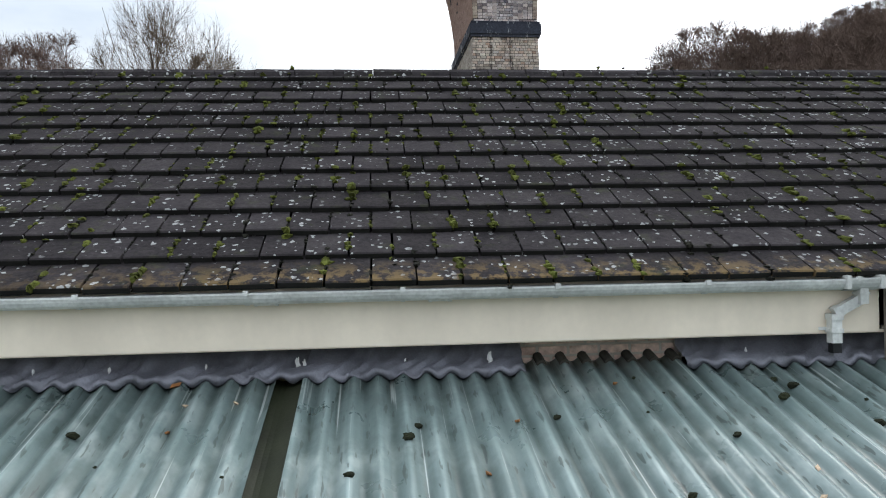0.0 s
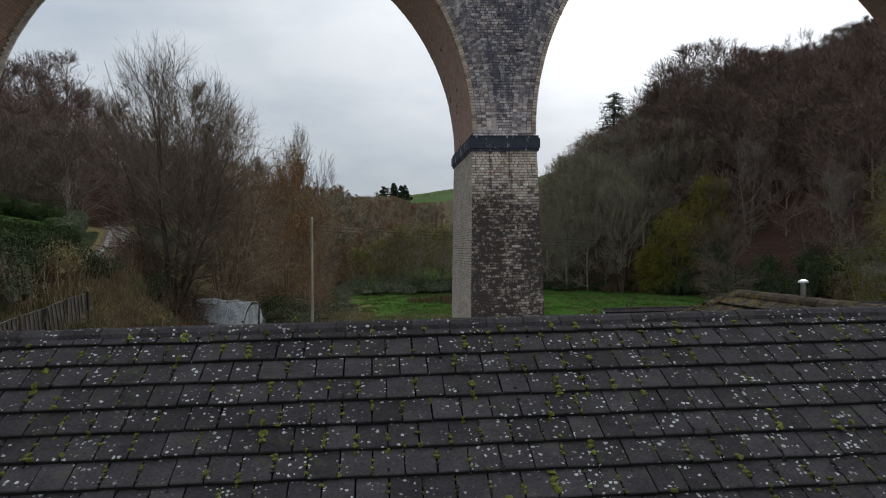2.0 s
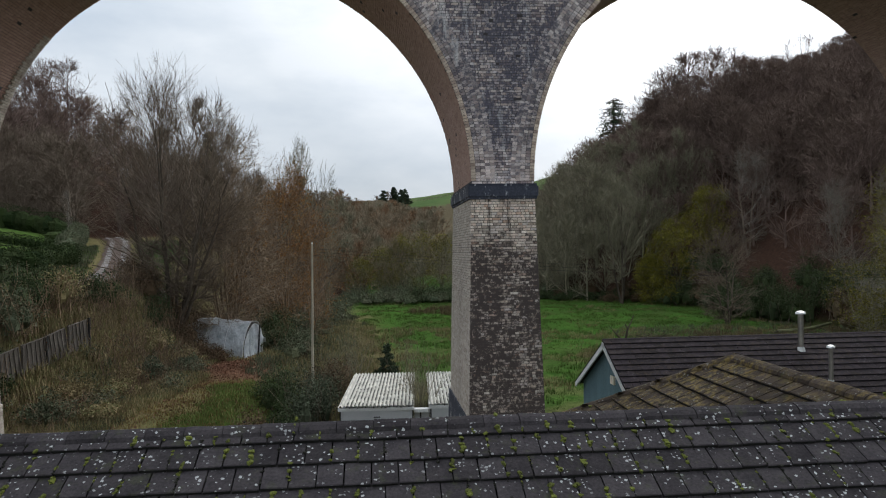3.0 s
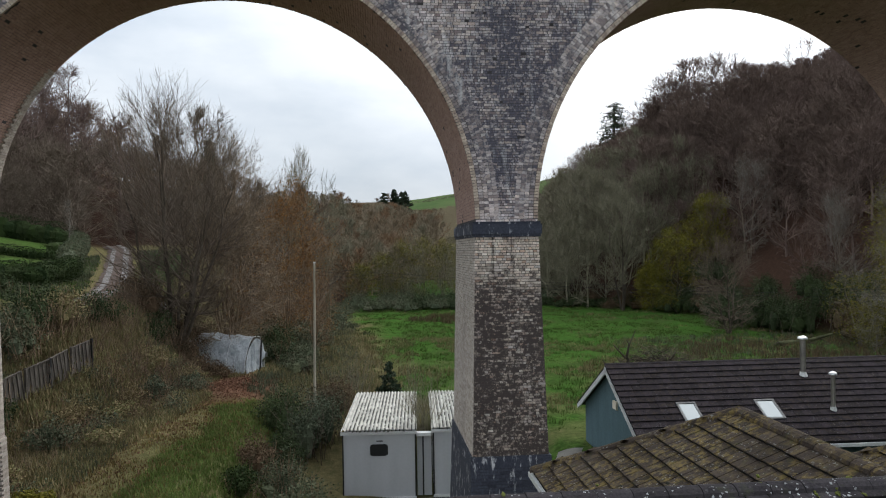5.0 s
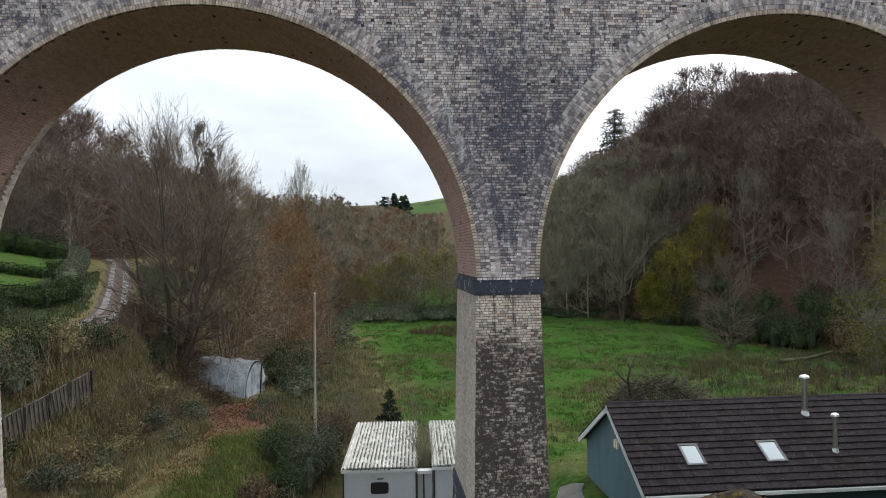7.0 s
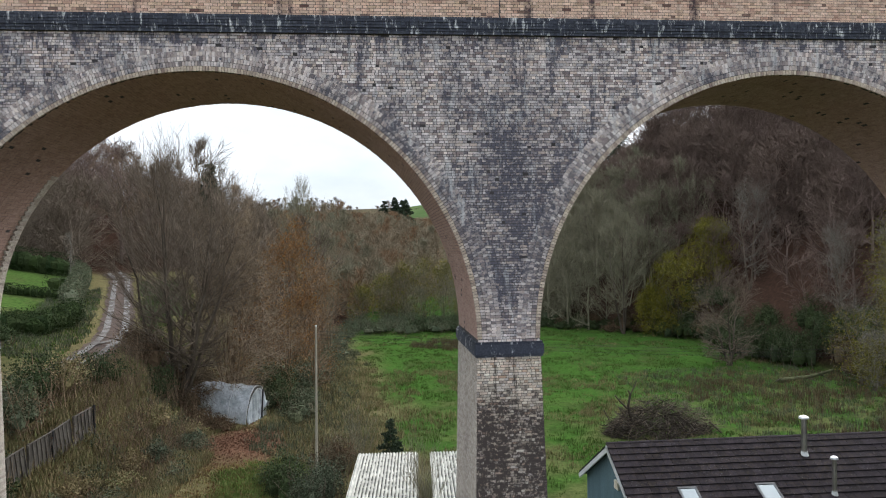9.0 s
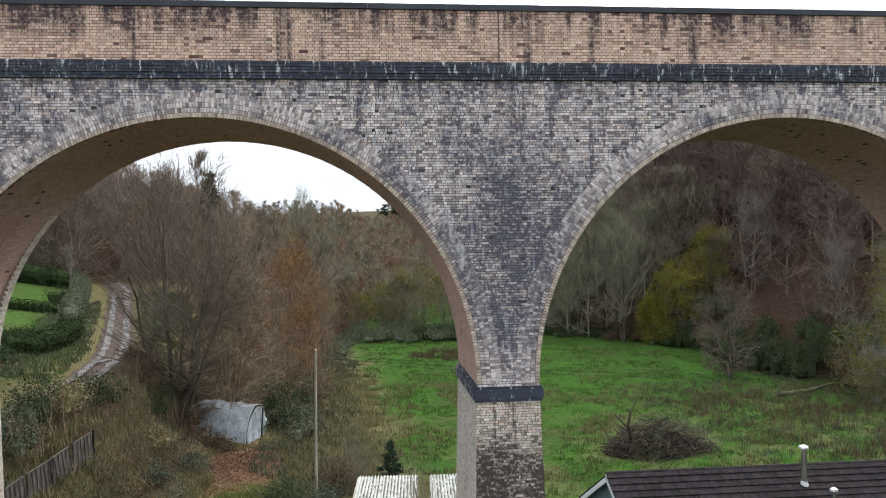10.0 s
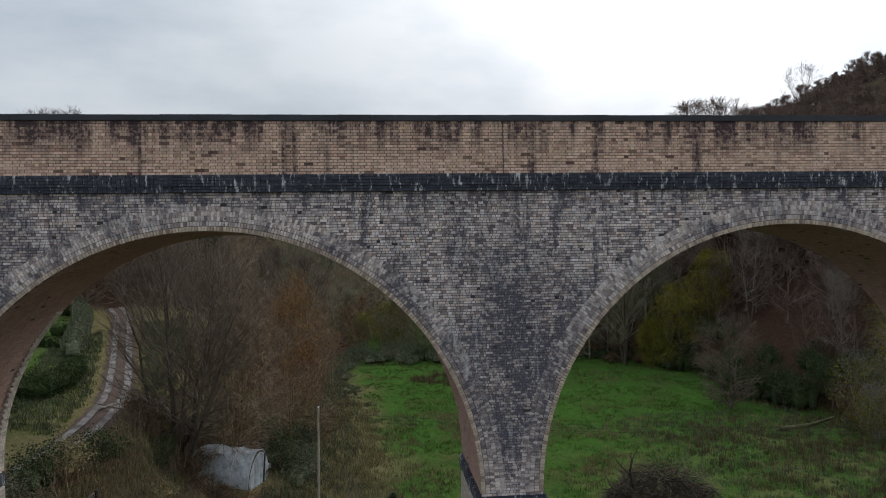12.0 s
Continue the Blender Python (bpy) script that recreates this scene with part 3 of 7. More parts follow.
def strip(name, line, width, mat, lift, label, category, cross=0.0):
    g = Geo()
    pts = []
    for (x0, y0), (x1, y1) in zip(line[:-1], line[1:]):
        k = max(2, int(math.hypot(x1 - x0, y1 - y0) / 0.8))
        pts += [(lerp(x0, x1, i / k), lerp(y0, y1, i / k)) for i in range(k)]
    pts.append(line[-1])
    for _ in range(12):
        pts = [pts[0]] + [((a[0] + 2 * b[0] + c[0]) / 4, (a[1] + 2 * b[1] + c[1]) / 4) for a, b, c in zip(pts[:-2], pts[1:-1], pts[2:])] + [pts[-1]]
    rows = []
    for i, (x, y) in enumerate(pts):
        a, b = pts[max(0, i - 1)], pts[min(len(pts) - 1, i + 1)]
        t = Vector((b[0] - a[0], b[1] - a[1])).normalized()
        n = Vector((-t.y, t.x))
        row = []
        for k in range(9):
            s = (k / 8 - 0.5) * width * (1 + 0.30 * noise.noise(Vector((x * 0.9, y * 0.9, k * 0.4))))
            px, py = x + n.x * s, y + n.y * s
            row.append((px, py, ground_z(px, py) + lift - cross * (abs(k - 4) / 4) ** 2))
        rows.append(row)
    for r in rows:
        g.v.extend(r)
    for j in range(len(rows) - 1):
        for k in range(8):
            g.f.append((j * 9 + k, (j + 1) * 9 + k, (j + 1) * 9 + k + 1, j * 9 + k + 1))
            g.mi.append(0)
    ob = part(name, g, mat, None, label, "structure", True)
    ob["category"] = category
    return ob


def lane_mat():
    mat, tree, bsdf, geo = material("wet_stone_track", 0.6, 0, 0.25)
    p = geo.outputs["Position"]
    a = noise3(tree, p, 0.8, 5.0, 0.65)
    b = noise3(tree, p, 12.0, 4.0, 0.7)
    col = ramp(tree, a, [(0.36, (0.060, 0.046, 0.038)), (0.50, (0.125, 0.112, 0.104)), (0.66, (0.21, 0.197, 0.19))])
    col = mixc(tree, 1.0, col, ramp(tree, b, [(0.3, (0.7, 0.7, 0.7)), (0.7, (1.2, 1.2, 1.2))]), "MULTIPLY")
    tree.links.new(col, bsdf.inputs["Base Color"])
    tree.links.new(ramp(tree, a, [(0.4, (0.9, 0.9, 0.9)), (0.7, (0.6, 0.6, 0.6))]), bsdf.inputs["Roughness"])
    bump(tree, bsdf, b, 0.5, 0.05)
    return mat


M_LANE = lane_mat()
M_VERGE = plain("muddy_verge", (0.062, 0.038, 0.028), 0.9, var=0.4, scale=6, bumpy=0.6)


def off_line(line, o):
    out = []
    for i, (x, y) in enumerate(line):
        a, b = line[max(0, i - 1)], line[min(len(line) - 1, i + 1)]
        t = Vector((b[0] - a[0], b[1] - a[1])).normalized()
        out.append((x - t.y * o, y + t.x * o))
    return out


LANE_SEEN = [(-17.9, 35.5)] + LANE[1:6] + [(-31.0, 93.5)]
strip("lane", LANE_SEEN, 2.3, M_VERGE, 0.13, "muddy lane with a worn crown between two tracks", "lane", 0.03)
strip("wheel_track", off_line(LANE_SEEN, 0.6), 0.45, M_LANE, 0.20, "pale wet wheel track worn into the lane", "track")
strip("wheel_track", off_line(LANE_SEEN, -0.6), 0.5, M_LANE, 0.20, "pale wet wheel track worn into the lane", "track")

FORK = [(-17.2, 49.0), (-16.2, 51.6), (-14.6, 52.9), (-12.4, 53.4)]
strip("lane", FORK, 2.0, M_VERGE, 0.15, "muddy branch of the lane turning off below the bare tree", "lane", 0.03)
strip("wheel_track", off_line(FORK, 0.5), 0.45, M_LANE, 0.21, "pale wet wheel track on the lane's branch", "track")
strip("wheel_track", off_line(FORK, -0.5), 0.4, M_LANE, 0.21, "pale wet wheel track on the lane's branch", "track")

strip("concrete_path", [(7.3, 27.0), (7.9, 29.5), (8.5, 32.0)], 1.1, plain("stained_concrete", (0.11, 0.104, 0.092), 0.85, var=0.4, scale=3), 0.05, "stained concrete path beside the teal house", "path")

# ---- viaduct ----
VY, VB = 19.12, 23.35          # front and back face
PITCH, ARC, SPRING, PIERX = 15.72, 7.03, 9.5, 3.53
CENTRES = [PIERX + PITCH * (k + 0.5) for k in (-2, -1, 0, 1)]
PIERS = [PIERX + PITCH * k for k in (-2, -1, 0, 1, 2)]
viaduct = thing("viaduct", "tall weathered brick railway viaduct with round arches on tapered piers", "viaduct", kind="structure")


def build_body():
    g = Geo()
    top = 17.5
    for cx in CENTRES:
        n = 72
        prev = None
        for i in range(n + 1):
            w = math.pi * i / n
            x, z = cx - ARC * math.cos(w), SPRING + ARC * math.sin(w)
            ring = [(x, VY, z), (x, VY, top), (x, VB, top), (x, VB, z)]
            if prev:
                k = len(g.v)
                g.v.extend(prev + ring)
                for f in ((0, 1, 5, 4), (1, 2, 6, 5), (2, 3, 7, 6), (3, 0, 4, 7)):
                    g.f.append(tuple(k + q for q in f))
                    g.mi.append(0)
            prev = ring
    for px in PIERS:
        h = PITCH / 2 - ARC
        g.box(px - h, px + h, VY, VB, SPRING - 0.1, top)
    return part("spandrel_wall", g, M_MORTAR, viaduct, "grey weathered brick spandrels between the arches")


spandrel = build_body()


def brick(g, x0, x1, z0, z1, y, out, rng=random):
    """A front-facing brick proud of the joints."""
    j = 0.0068
    o = out * rng.uniform(0.55, 1.3)
    g.box(x0 + j, x1 - j, y - o, y + 0.02, z0 + j, z1 - j, skip=("k",))


def courses(g, z0, z1, step, intervals, y, out, lens, seed):
    rng = random.Random(seed)
    n = max(1, round((z1 - z0) / step))
    h = (z1 - z0) / n
    for c in range(n):
        za, zb = z0 + c * h, z0 + (c + 1) * h
        zo = 0.004 * math.sin(c * 2.3)
        za, zb = za + zo, zb + 0.004 * math.sin((c + 1) * 2.3)
        for xa, xb in intervals((za + zb) / 2):
            x = xa - rng.uniform(0, lens[-1]) * 0.6
            while x < xb:
                w = rng.choice(lens)
                a, b = max(x, xa), min(x + w, xb)
                if b - a > 0.03 and rng.random() > 0.007:
                    brick(g, a, b, za, zb, y, out, rng)
                x += w


def spandrel_runs(z):
    """The stretches of face between the arch rings at height z."""
    runs, edges = [], []
    rr = ARC + 0.3
    for cx in (CENTRES[1], CENTRES[2]):
        h = math.sqrt(max(0.0, rr * rr - (z - SPRING) ** 2)) if z > SPRING else ARC
        edges.append((cx - h, cx + h))
    x = -12.6
    for a, b in edges:
        if b - a > 0.2:
            if a > x:
                runs.append((x, a))
            x = b
    if x < 18.8:
        runs.append((x, 18.8))
    return runs


g = Geo()
courses(g, 9.42, 17.5, 0.071, spandrel_runs, VY, 0.016, (0.08, 0.10, 0.105, 0.14, 0.20), 3)
part("facing_brick", g, M_STONE, spandrel, kind="stuff")


def ring_brick(g, cx, w0, w1, r0, r1, y, out):
    pts = []
    for yy in (y - out, y + 0.03):
        for w, r in ((w0, r0), (w1, r0), (w1, r1), (w0, r1)):
            pts.append((cx - r * math.cos(w), yy, SPRING + r * math.sin(w)))
    g.add(pts, [(0, 3, 2, 1), (0, 1, 5, 4), (1, 2, 6, 5), (2, 3, 7, 6), (3, 0, 4, 7)])


def build_rings():
    rng = random.Random(5)
    for cx in CENTRES[1:3]:
        outer, inner = Geo(), Geo()
        for j in range(5):
            r0 = ARC - 0.012 + j * 0.128
            n = int(math.pi * r0 / 0.078)
            gap = 0.0065 / r0
            for i in range(n):
                w0, w1 = math.pi * i / n + gap, math.pi * (i + 1) / n - gap
                tgt = inner if j == 0 else outer
                ring_brick(tgt, cx, w0, w1, r0 + 0.007, r0 + 0.121, VY, (0.034 if j == 0 else 0.024) * rng.uniform(0.75, 1.15))
        ring = part("arch_ring", outer, M_RING, viaduct, "five-ring brick arch bleached and streaked", "stuff")
        part("inner_ring", inner, M_INNER, ring, "yellow inner ring of the arch", "stuff")
        so = Geo()
        n = int(math.pi * ARC / 0.082)
        for i in range(n):
            w0, w1 = math.pi * i / n + 0.0006, math.pi * (i + 1) / n - 0.0006
            y = VY - 0.005 + rng.uniform(0, 0.15)
            while y < VB - 0.02:
                y1 = min(VB, y + 0.232)
                rr = ARC - rng.uniform(0.006, 0.016)
                if rng.random() > 0.012:
                    pts = []
                    for r in (rr, ARC + 0.01):
                        for w, yy in ((w0, y + 0.004), (w1, y + 0.004), (w1, y1 - 0.004), (w0, y1 - 0.004)):
                            pts.append((cx - r * math.cos(w), yy, SPRING + r * math.sin(w)))
                    so.add(pts, [(0, 1, 2, 3), (0, 4, 5, 1), (1, 5, 6, 2), (2, 6, 7, 3), (3, 7, 4, 0)])
                y += 0.236
        part("soffit", so, M_SOFFIT, viaduct, "brown brick barrel soffit with dark putlog holes", "stuff")


build_rings()


def build_far_edge():
    """Bricks along the left arch's far edge, paled for sky light, and its pier."""
    rng = random.Random(15)
    g = Geo()
    cx = CENTRES[1]
    n = int(math.pi * ARC / 0.082)
    for i in range(int(n * 0.24)):
        w0, w1 = math.pi * i / n + 0.0007, math.pi * (i + 1) / n - 0.0007
        fade = 0.10 * (1 - i / (n * 0.24)) + 0.02
        for y0, y1 in ((VB - 0.46, VB - 0.24), (VB - 0.23, VB + 0.01)) if i % 2 else ((VB - 0.36, VB - 0.13), (VB - 0.12, VB + 0.01)):
            rr = ARC - fade - rng.uniform(0.0, 0.008)
            pts = [(cx - r * math.cos(w), y, SPRING + r * math.sin(w)) for r in (rr, ARC) for w, y in ((w0, y0 + 0.004), (w1, y0 + 0.004), (w1, y1 - 0.004), (w0, y1 - 0.004))]
            g.add(pts, [(0, 1, 2, 3), (0, 4, 5, 1), (1, 5, 6, 2), (2, 6, 7, 3), (3, 7, 4, 0)])
    # Daylight on the rim is put into the brick colour here.
    part("far_ring", g, M_PIERSIDE, viaduct, "weathered bricks along the arch's far edge, paled as if lit from outside", "stuff")
    g = Geo()
    px = PIERS[1]
    for c in range(122):
        z = 0.5 + 0.07 * c
        hw = pier_at(z)[0] + 0.10 if z > 3.3 else lerp(1.26, 1.07, (z + 1.8) / 4.8) + 0.10
        g.box(px + hw - 0.2, px + hw + rng.uniform(0, 0.008), VB - (0.46 if c % 2 else 0.35), VB + 0.01, z + 0.004, z + 0.066)
    part("far_quoin", g, M_PIERSIDE, viaduct, "pale weathered bricks along the pier's far corner", "stuff")


def build_pier(px, detail):
    pier = part("pier", pier_core(px), M_MORTARDARK, viaduct, "tapered brick pier on a dark stone plinth")
    band = Geo()
    h = 0.925
    band.box(px - h, px + h, VY - 0.09, VB + 0.09, 9.1, 9.36)
    band.box(px - h + 0.03, px + h - 0.03, VY - 0.06, VB + 0.06, 9.36, 9.43)
    band.box(px - h + 0.03, px + h - 0.03, VY - 0.06, VB + 0.06, 9.03, 9.1)
    part("string_course", band, M_BLUEBAND, pier, "blue-brick band streaked with lime")
    pl = Geo()
    frustum(pl, px, 1.09, VY - 0.20, VB + 0.20, 3.0, 1.06, VY - 0.17, VB + 0.17, 3.3)
    frustum(pl, px, 1.26, VY - 0.36, VB + 0.36, -1.8, 1.07, VY - 0.18, VB + 0.18, 3.0)
    plinth = part("plinth", pl, M_BLUEBAND, pier, "dark damp blue-brick plinth")
    if not detail:
        return
    g = Geo()
    rng = random.Random(11)
    n = 82
    for c in range(n):
        za, zb = 3.3 + 5.73 * c / n, 3.3 + 5.73 * (c + 1) / n
        hw, yf = pier_at((za + zb) / 2)
        x = px - hw - rng.uniform(0, 0.2)
        while x < px + hw:
            w = rng.choice((0.10, 0.105, 0.15, 0.21))
            a, b = max(x, px - hw), min(x + w, px + hw)
            if b - a > 0.03:
                brick(g, a, b, za, zb, yf, 0.016, rng)
            x += w
    part("pier_brick", g, M_PIER, pier, "sooty brick face with damp stains", "stuff")
    for side in ((-1,) if px > 0 else (1,)):
        g = Geo()
        for c in range(n):
            za, zb = 3.3 + 5.73 * c / n, 3.3 + 5.73 * (c + 1) / n
            hw, yf = pier_at((za + zb) / 2)
            y = yf - 0.008
            while y < VB + (VY - yf):
                w = rng.choice((0.115, 0.23, 0.23))
                o = 0.012 * rng.uniform(0.5, 1.3)
                xs = sorted((px + side * (hw + o), px + side * (hw - 0.02)))
                g.box(xs[0], xs[1], y + 0.005, min(y + w, VB + (VY - yf)) - 0.005, za + 0.005, zb - 0.005, skip=("r",) if side < 0 else ("l",))
                y += w
        part("side_brick", g, M_PIERSIDE, pier, "pale brick side of the pier", "stuff")
    g = Geo()
    for c in range(-18, 36):
        za, zb = 3.0 * c / 36, 3.0 * (c + 1) / 36
        hw, yf = lerp(1.26, 1.075, (za + 1.8) / 4.8), lerp(VY - 0.355, VY - 0.185, (za + 1.8) / 4.8)
        x = px - hw
        while x < px + hw - 0.02:
            w = rng.choice((0.15, 0.23, 0.3))
            brick(g, x, min(x + w, px + hw), za, zb, yf, 0.012, rng)
            x += w
    part("plinth_brick", g, M_BLUEBAND, plinth, kind="stuff")


def pier_at(z):
    """Half width and front face of a pier at height z."""
    return lerp(1.005, 0.855, (z - 3.4) / 5.6), lerp(VY - 0.11, VY, (z - 3.4) / 5.6)


def frustum(g, px, h0, y0, y1, z0, h1, y2, y3, z1):
    g.add([(px - h0, y0, z0), (px + h0, y0, z0), (px + h0, y1, z0), (px - h0, y1, z0), (px - h1, y2, z1), (px + h1, y2, z1), (px + h1, y3, z1), (px - h1, y3, z1)],
          [(0, 3, 2, 1), (4, 5, 6, 7), (0, 1, 5, 4), (1, 2, 6, 5), (2, 3, 7, 6), (3, 0, 4, 7)])


def pier_core(px):
    g = Geo()
    a, b = pier_at(3.2), pier_at(9.2)
    frustum(g, px, a[0], a[1], VB + VY - a[1], 3.2, b[0], b[1], VB + VY - b[1], 9.2)
    return g


for px in PIERS:
    build_pier(px, px in PIERS[1:3])
build_far_edge()

# cornice, parapet and coping
X0, X1 = PIERS[0], PIERS[-1]
JOINT_X = 3.42
g = Geo()
g.box(X0, X1, VY - 0.06, VB + 0.06, 17.5, 17.95)
cornice = part("cornice", g, M_MORTARDARK, viaduct, "projecting dark blue-brick cornice streaked with lime")
g = Geo()
rng = random.Random(21)
for c, (za, zb, o) in enumerate([(17.5, 17.575, 0.05), (17.575, 17.65, 0.06), (17.65, 17.725, 0.085), (17.725, 17.80, 0.09), (17.80, 17.875, 0.10), (17.875, 17.95, 0.10)]):
    x = -13.0 + 0.11 * (c % 2)
    while x < 19:
        w = 0.23 if c % 3 else 0.115
        g.box(x + 0.005, x + w - 0.005, VY - 0.04 - o - rng.uniform(0, 0.008), VY - 0.04, za + 0.004, zb - 0.004, skip=("k",))
        x += w
part("cornice_brick", g, M_BLUE, cornice, kind="stuff")
g = Geo()
for y0, y1 in ((VY, VY + 0.36), (VB - 0.36, VB)):
    g.box(X0, X1, y0, y1, 17.95, 19.34)
parapet = part("parapet", g, M_MORTAR, viaduct, "buff brick parapet with sooty upper courses")
g = Geo()
g.box(JOINT_X - 0.012, JOINT_X + 0.012, VY - 0.02, VY, 17.96, 19.33)
part("movement_joint", g, M_COPING, parapet, "dark vertical joint in the brickwork")
g = Geo()
rng = random.Random(8)
for k in range(int((X1 - X0) / 0.9)):
    x = X0 + 0.9 * k
    for y0, y1 in ((VY - 0.06, VY + 0.42), (VB - 0.42, VB + 0.06)):
        d = rng.uniform(-0.006, 0.006)
        g.box(x + 0.001, x + 0.899, y0 + d, y1 + d, 19.34, 19.475 + d)
        g.box(x + 0.004, x + 0.896, y0 + d + 0.05, y1 + d - 0.05, 19.475 + d, 19.505 + d)
part("coping", g, M_COPING, viaduct, "dark coping stones along the parapet", "stuff")
g = Geo()
g.box(X0, X1, VY + 0.36, VB - 0.36, 17.5, 18.2)
part("deck", g, M_GROUND, viaduct, "overgrown deck behind the parapets")


def build_parapet_bricks():
    rng = random.Random(33)
    rest = Geo()
    proto = {}
    count = 0
    h = (19.34 - 17.95) / 18
    for c in range(18):
        za = 17.95 + c * h
        x = -13.0 - (0.1725 if c % 2 else 0.0)
        k = 0
        while x < 19:
            w = 0.23 if k % 2 == 0 else 0.115
            if 3.2 <= x <= 6.0 and count < 300:
                key = round(w, 3)
                if key not in proto:
                    gg = Geo()
                    brick(gg, 0, w, 0, h, 0, 0.013, rng)
                    proto[key] = gg.mesh("brick", M_PARAPET)
                ob = part("brick", proto[key], None, parapet)
                ob.location = (x, VY - rng.uniform(0, 0.004), za)
                count += 1
            else:
                brick(rest, x, x + w, za, za + h, VY, 0.013, rng)
            x += w
            k += 1
    part("facing_brick", rest, M_PARAPET, parapet, kind="stuff")


# ---- roofs ----


def tile_mesh(mats, w=0.3, length=0.41, thick=0.05, gap=0.0045):
    """A flat interlocking roof tile lying down its slope (along -y), its butt at y = 0."""
    g = Geo()
    a, b = w / 2 - gap, w / 2 - gap
    pts = [(-a, 0, 0.004), (a, 0, 0.004), (a, length, -0.03), (-a, length, -0.03),
           (-a, 0.0, thick - 0.006), (a, 0.0, thick - 0.006), (a, 0.012, thick + 0.002), (-a, 0.012, thick + 0.002), (b, length, 0.0), (-b, length, 0.0)]
    g.add(pts, [(7, 6, 8, 9), (4, 5, 6, 7), (0, 3, 2, 1), (1, 2, 8, 6, 5), (0, 4, 7, 9, 3)], 0)
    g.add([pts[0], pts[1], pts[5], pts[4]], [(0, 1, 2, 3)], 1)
    return g.mesh("roof_tile", mats)


def tile_slope(parent, m, u0, u1, rows, gauge, mats, near, seed, w=0.3, clip=None, name="roof_tile", bond=True, jitter=1.0, thick=0.05, gap=0.0045, run=0.0):
    """Lays tiles on a slope whose eaves corner is m; u along the eaves, rows up the slope. near: the stretch of u laid tile by tile."""
    rng = random.Random(seed)
    me = tile_mesh(mats, w, gauge + 0.07, thick, gap)
    src_v = [v.co.copy() for v in me.vertices]
    src_f = [(tuple(p.vertices), p.material_index) for p in me.polygons]
    rest = Geo()
    count = 0
    joints = []
    for r in range(rows):
        off = (w / 2 if (r % 2 and bond) else 0.0)
        k = 0
        u = u0 + off
        while u < u1:
            d = r * gauge
            if clip is None or clip(u, d):
                t = m @ pose(u + rng.uniform(-0.002, 0.002) * jitter, d + rng.uniform(-0.006, 0.006) * jitter, 0.03 + rng.uniform(0, 0.005) * jitter, rng.uniform(-0.5, 0.4) * jitter, rng.uniform(-0.5, 0.5) * jitter, rng.uniform(-0.4, 0.4) * jitter)
                if r == rows - 1 and run:
                    t = t @ Matrix.Diagonal((1, max(0.2, (run - d) / (gauge + 0.07)), 1, 1))
                if near[0] <= u <= near[1] and count < 300:
                    ob = part(name, me, None, parent)
                    ob.matrix_basis = t
                    count += 1
                else:
                    base = len(rest.v)
                    rest.v.extend([tuple(t @ v) for v in src_v])
                    for f, mi in src_f:
                        rest.f.append(tuple(base + q for q in f))
                        rest.mi.append(mi)
                joints.append((u + w / 2, d))
            u += w
            k += 1
    part("tile_course", rest, mats, parent, kind="stuff")
    return joints


def ridge_run(parent, p0, p1, mat, r=0.13, step=0.45, seed=0, lift=0.0, label="half-round ridge tiles"):
    """Half-round capping tiles from p0 to p1, joined as one run."""
    rng = random.Random(seed)
    p0, p1 = Vector(p0), Vector(p1)
    d = (p1 - p0).normalized()
    side = d.cross(Vector((0, 0, 1))).normalized()
    up = side.cross(d).normalized()
    n = max(1, round((p1 - p0).length / step))
    L = (p1 - p0).length / n
    g = Geo()
    for i in range(n):
        a = p0 + d * (L * i + 0.004) + up * (lift + rng.uniform(-0.006, 0.006))
        b = p0 + d * (L * (i + 1) - 0.004) + up * (lift + rng.uniform(-0.006, 0.006))
        pts = []
        for q, rr in ((a, r), (b, r * 0.97)):
            for k in range(7):
                w = math.pi * k / 6
                pts.append(q + side * (rr * 1.15 * math.cos(w)) + up * (rr * 0.8 * math.sin(w) - 0.05))
        faces = [(k, k + 1, k + 8, k + 7) for k in range(6)] + [(0, 7, 13, 6), tuple(range(7))[::-1], tuple(range(7, 14))]
        g.add(pts, faces)
    return part("ridge_tile", g, mat, parent, label, "stuff")


def moss_clumps(parent, spots, m, seed, label, mat):
    rng = random.Random(seed)
    g = Geo()
    for u, d, s in spots:
        c = m @ Vector((u, d, 0.058))
        for k in range(rng.randint(3, 6)):
            o = Vector((rng.gauss(0, 0.007), rng.uniform(-0.13, 0.15), rng.uniform(-0.004, 0.006))) * min(1.1, s)
            q = m @ Vector((u + o.x, d + o.y, 0.080 - 0.12 * ((d + o.y) % GAUGE) + o.z))
            g.blob(q, 0.021 * s * rng.uniform(0.6, 1.5), 0.038 * s * rng.uniform(0.6, 1.5), 0.017 * s * rng.uniform(0.6, 1.3), rng, 0.4, 5, 3)
    part("moss_cushion", g, mat, parent, label, "stuff")


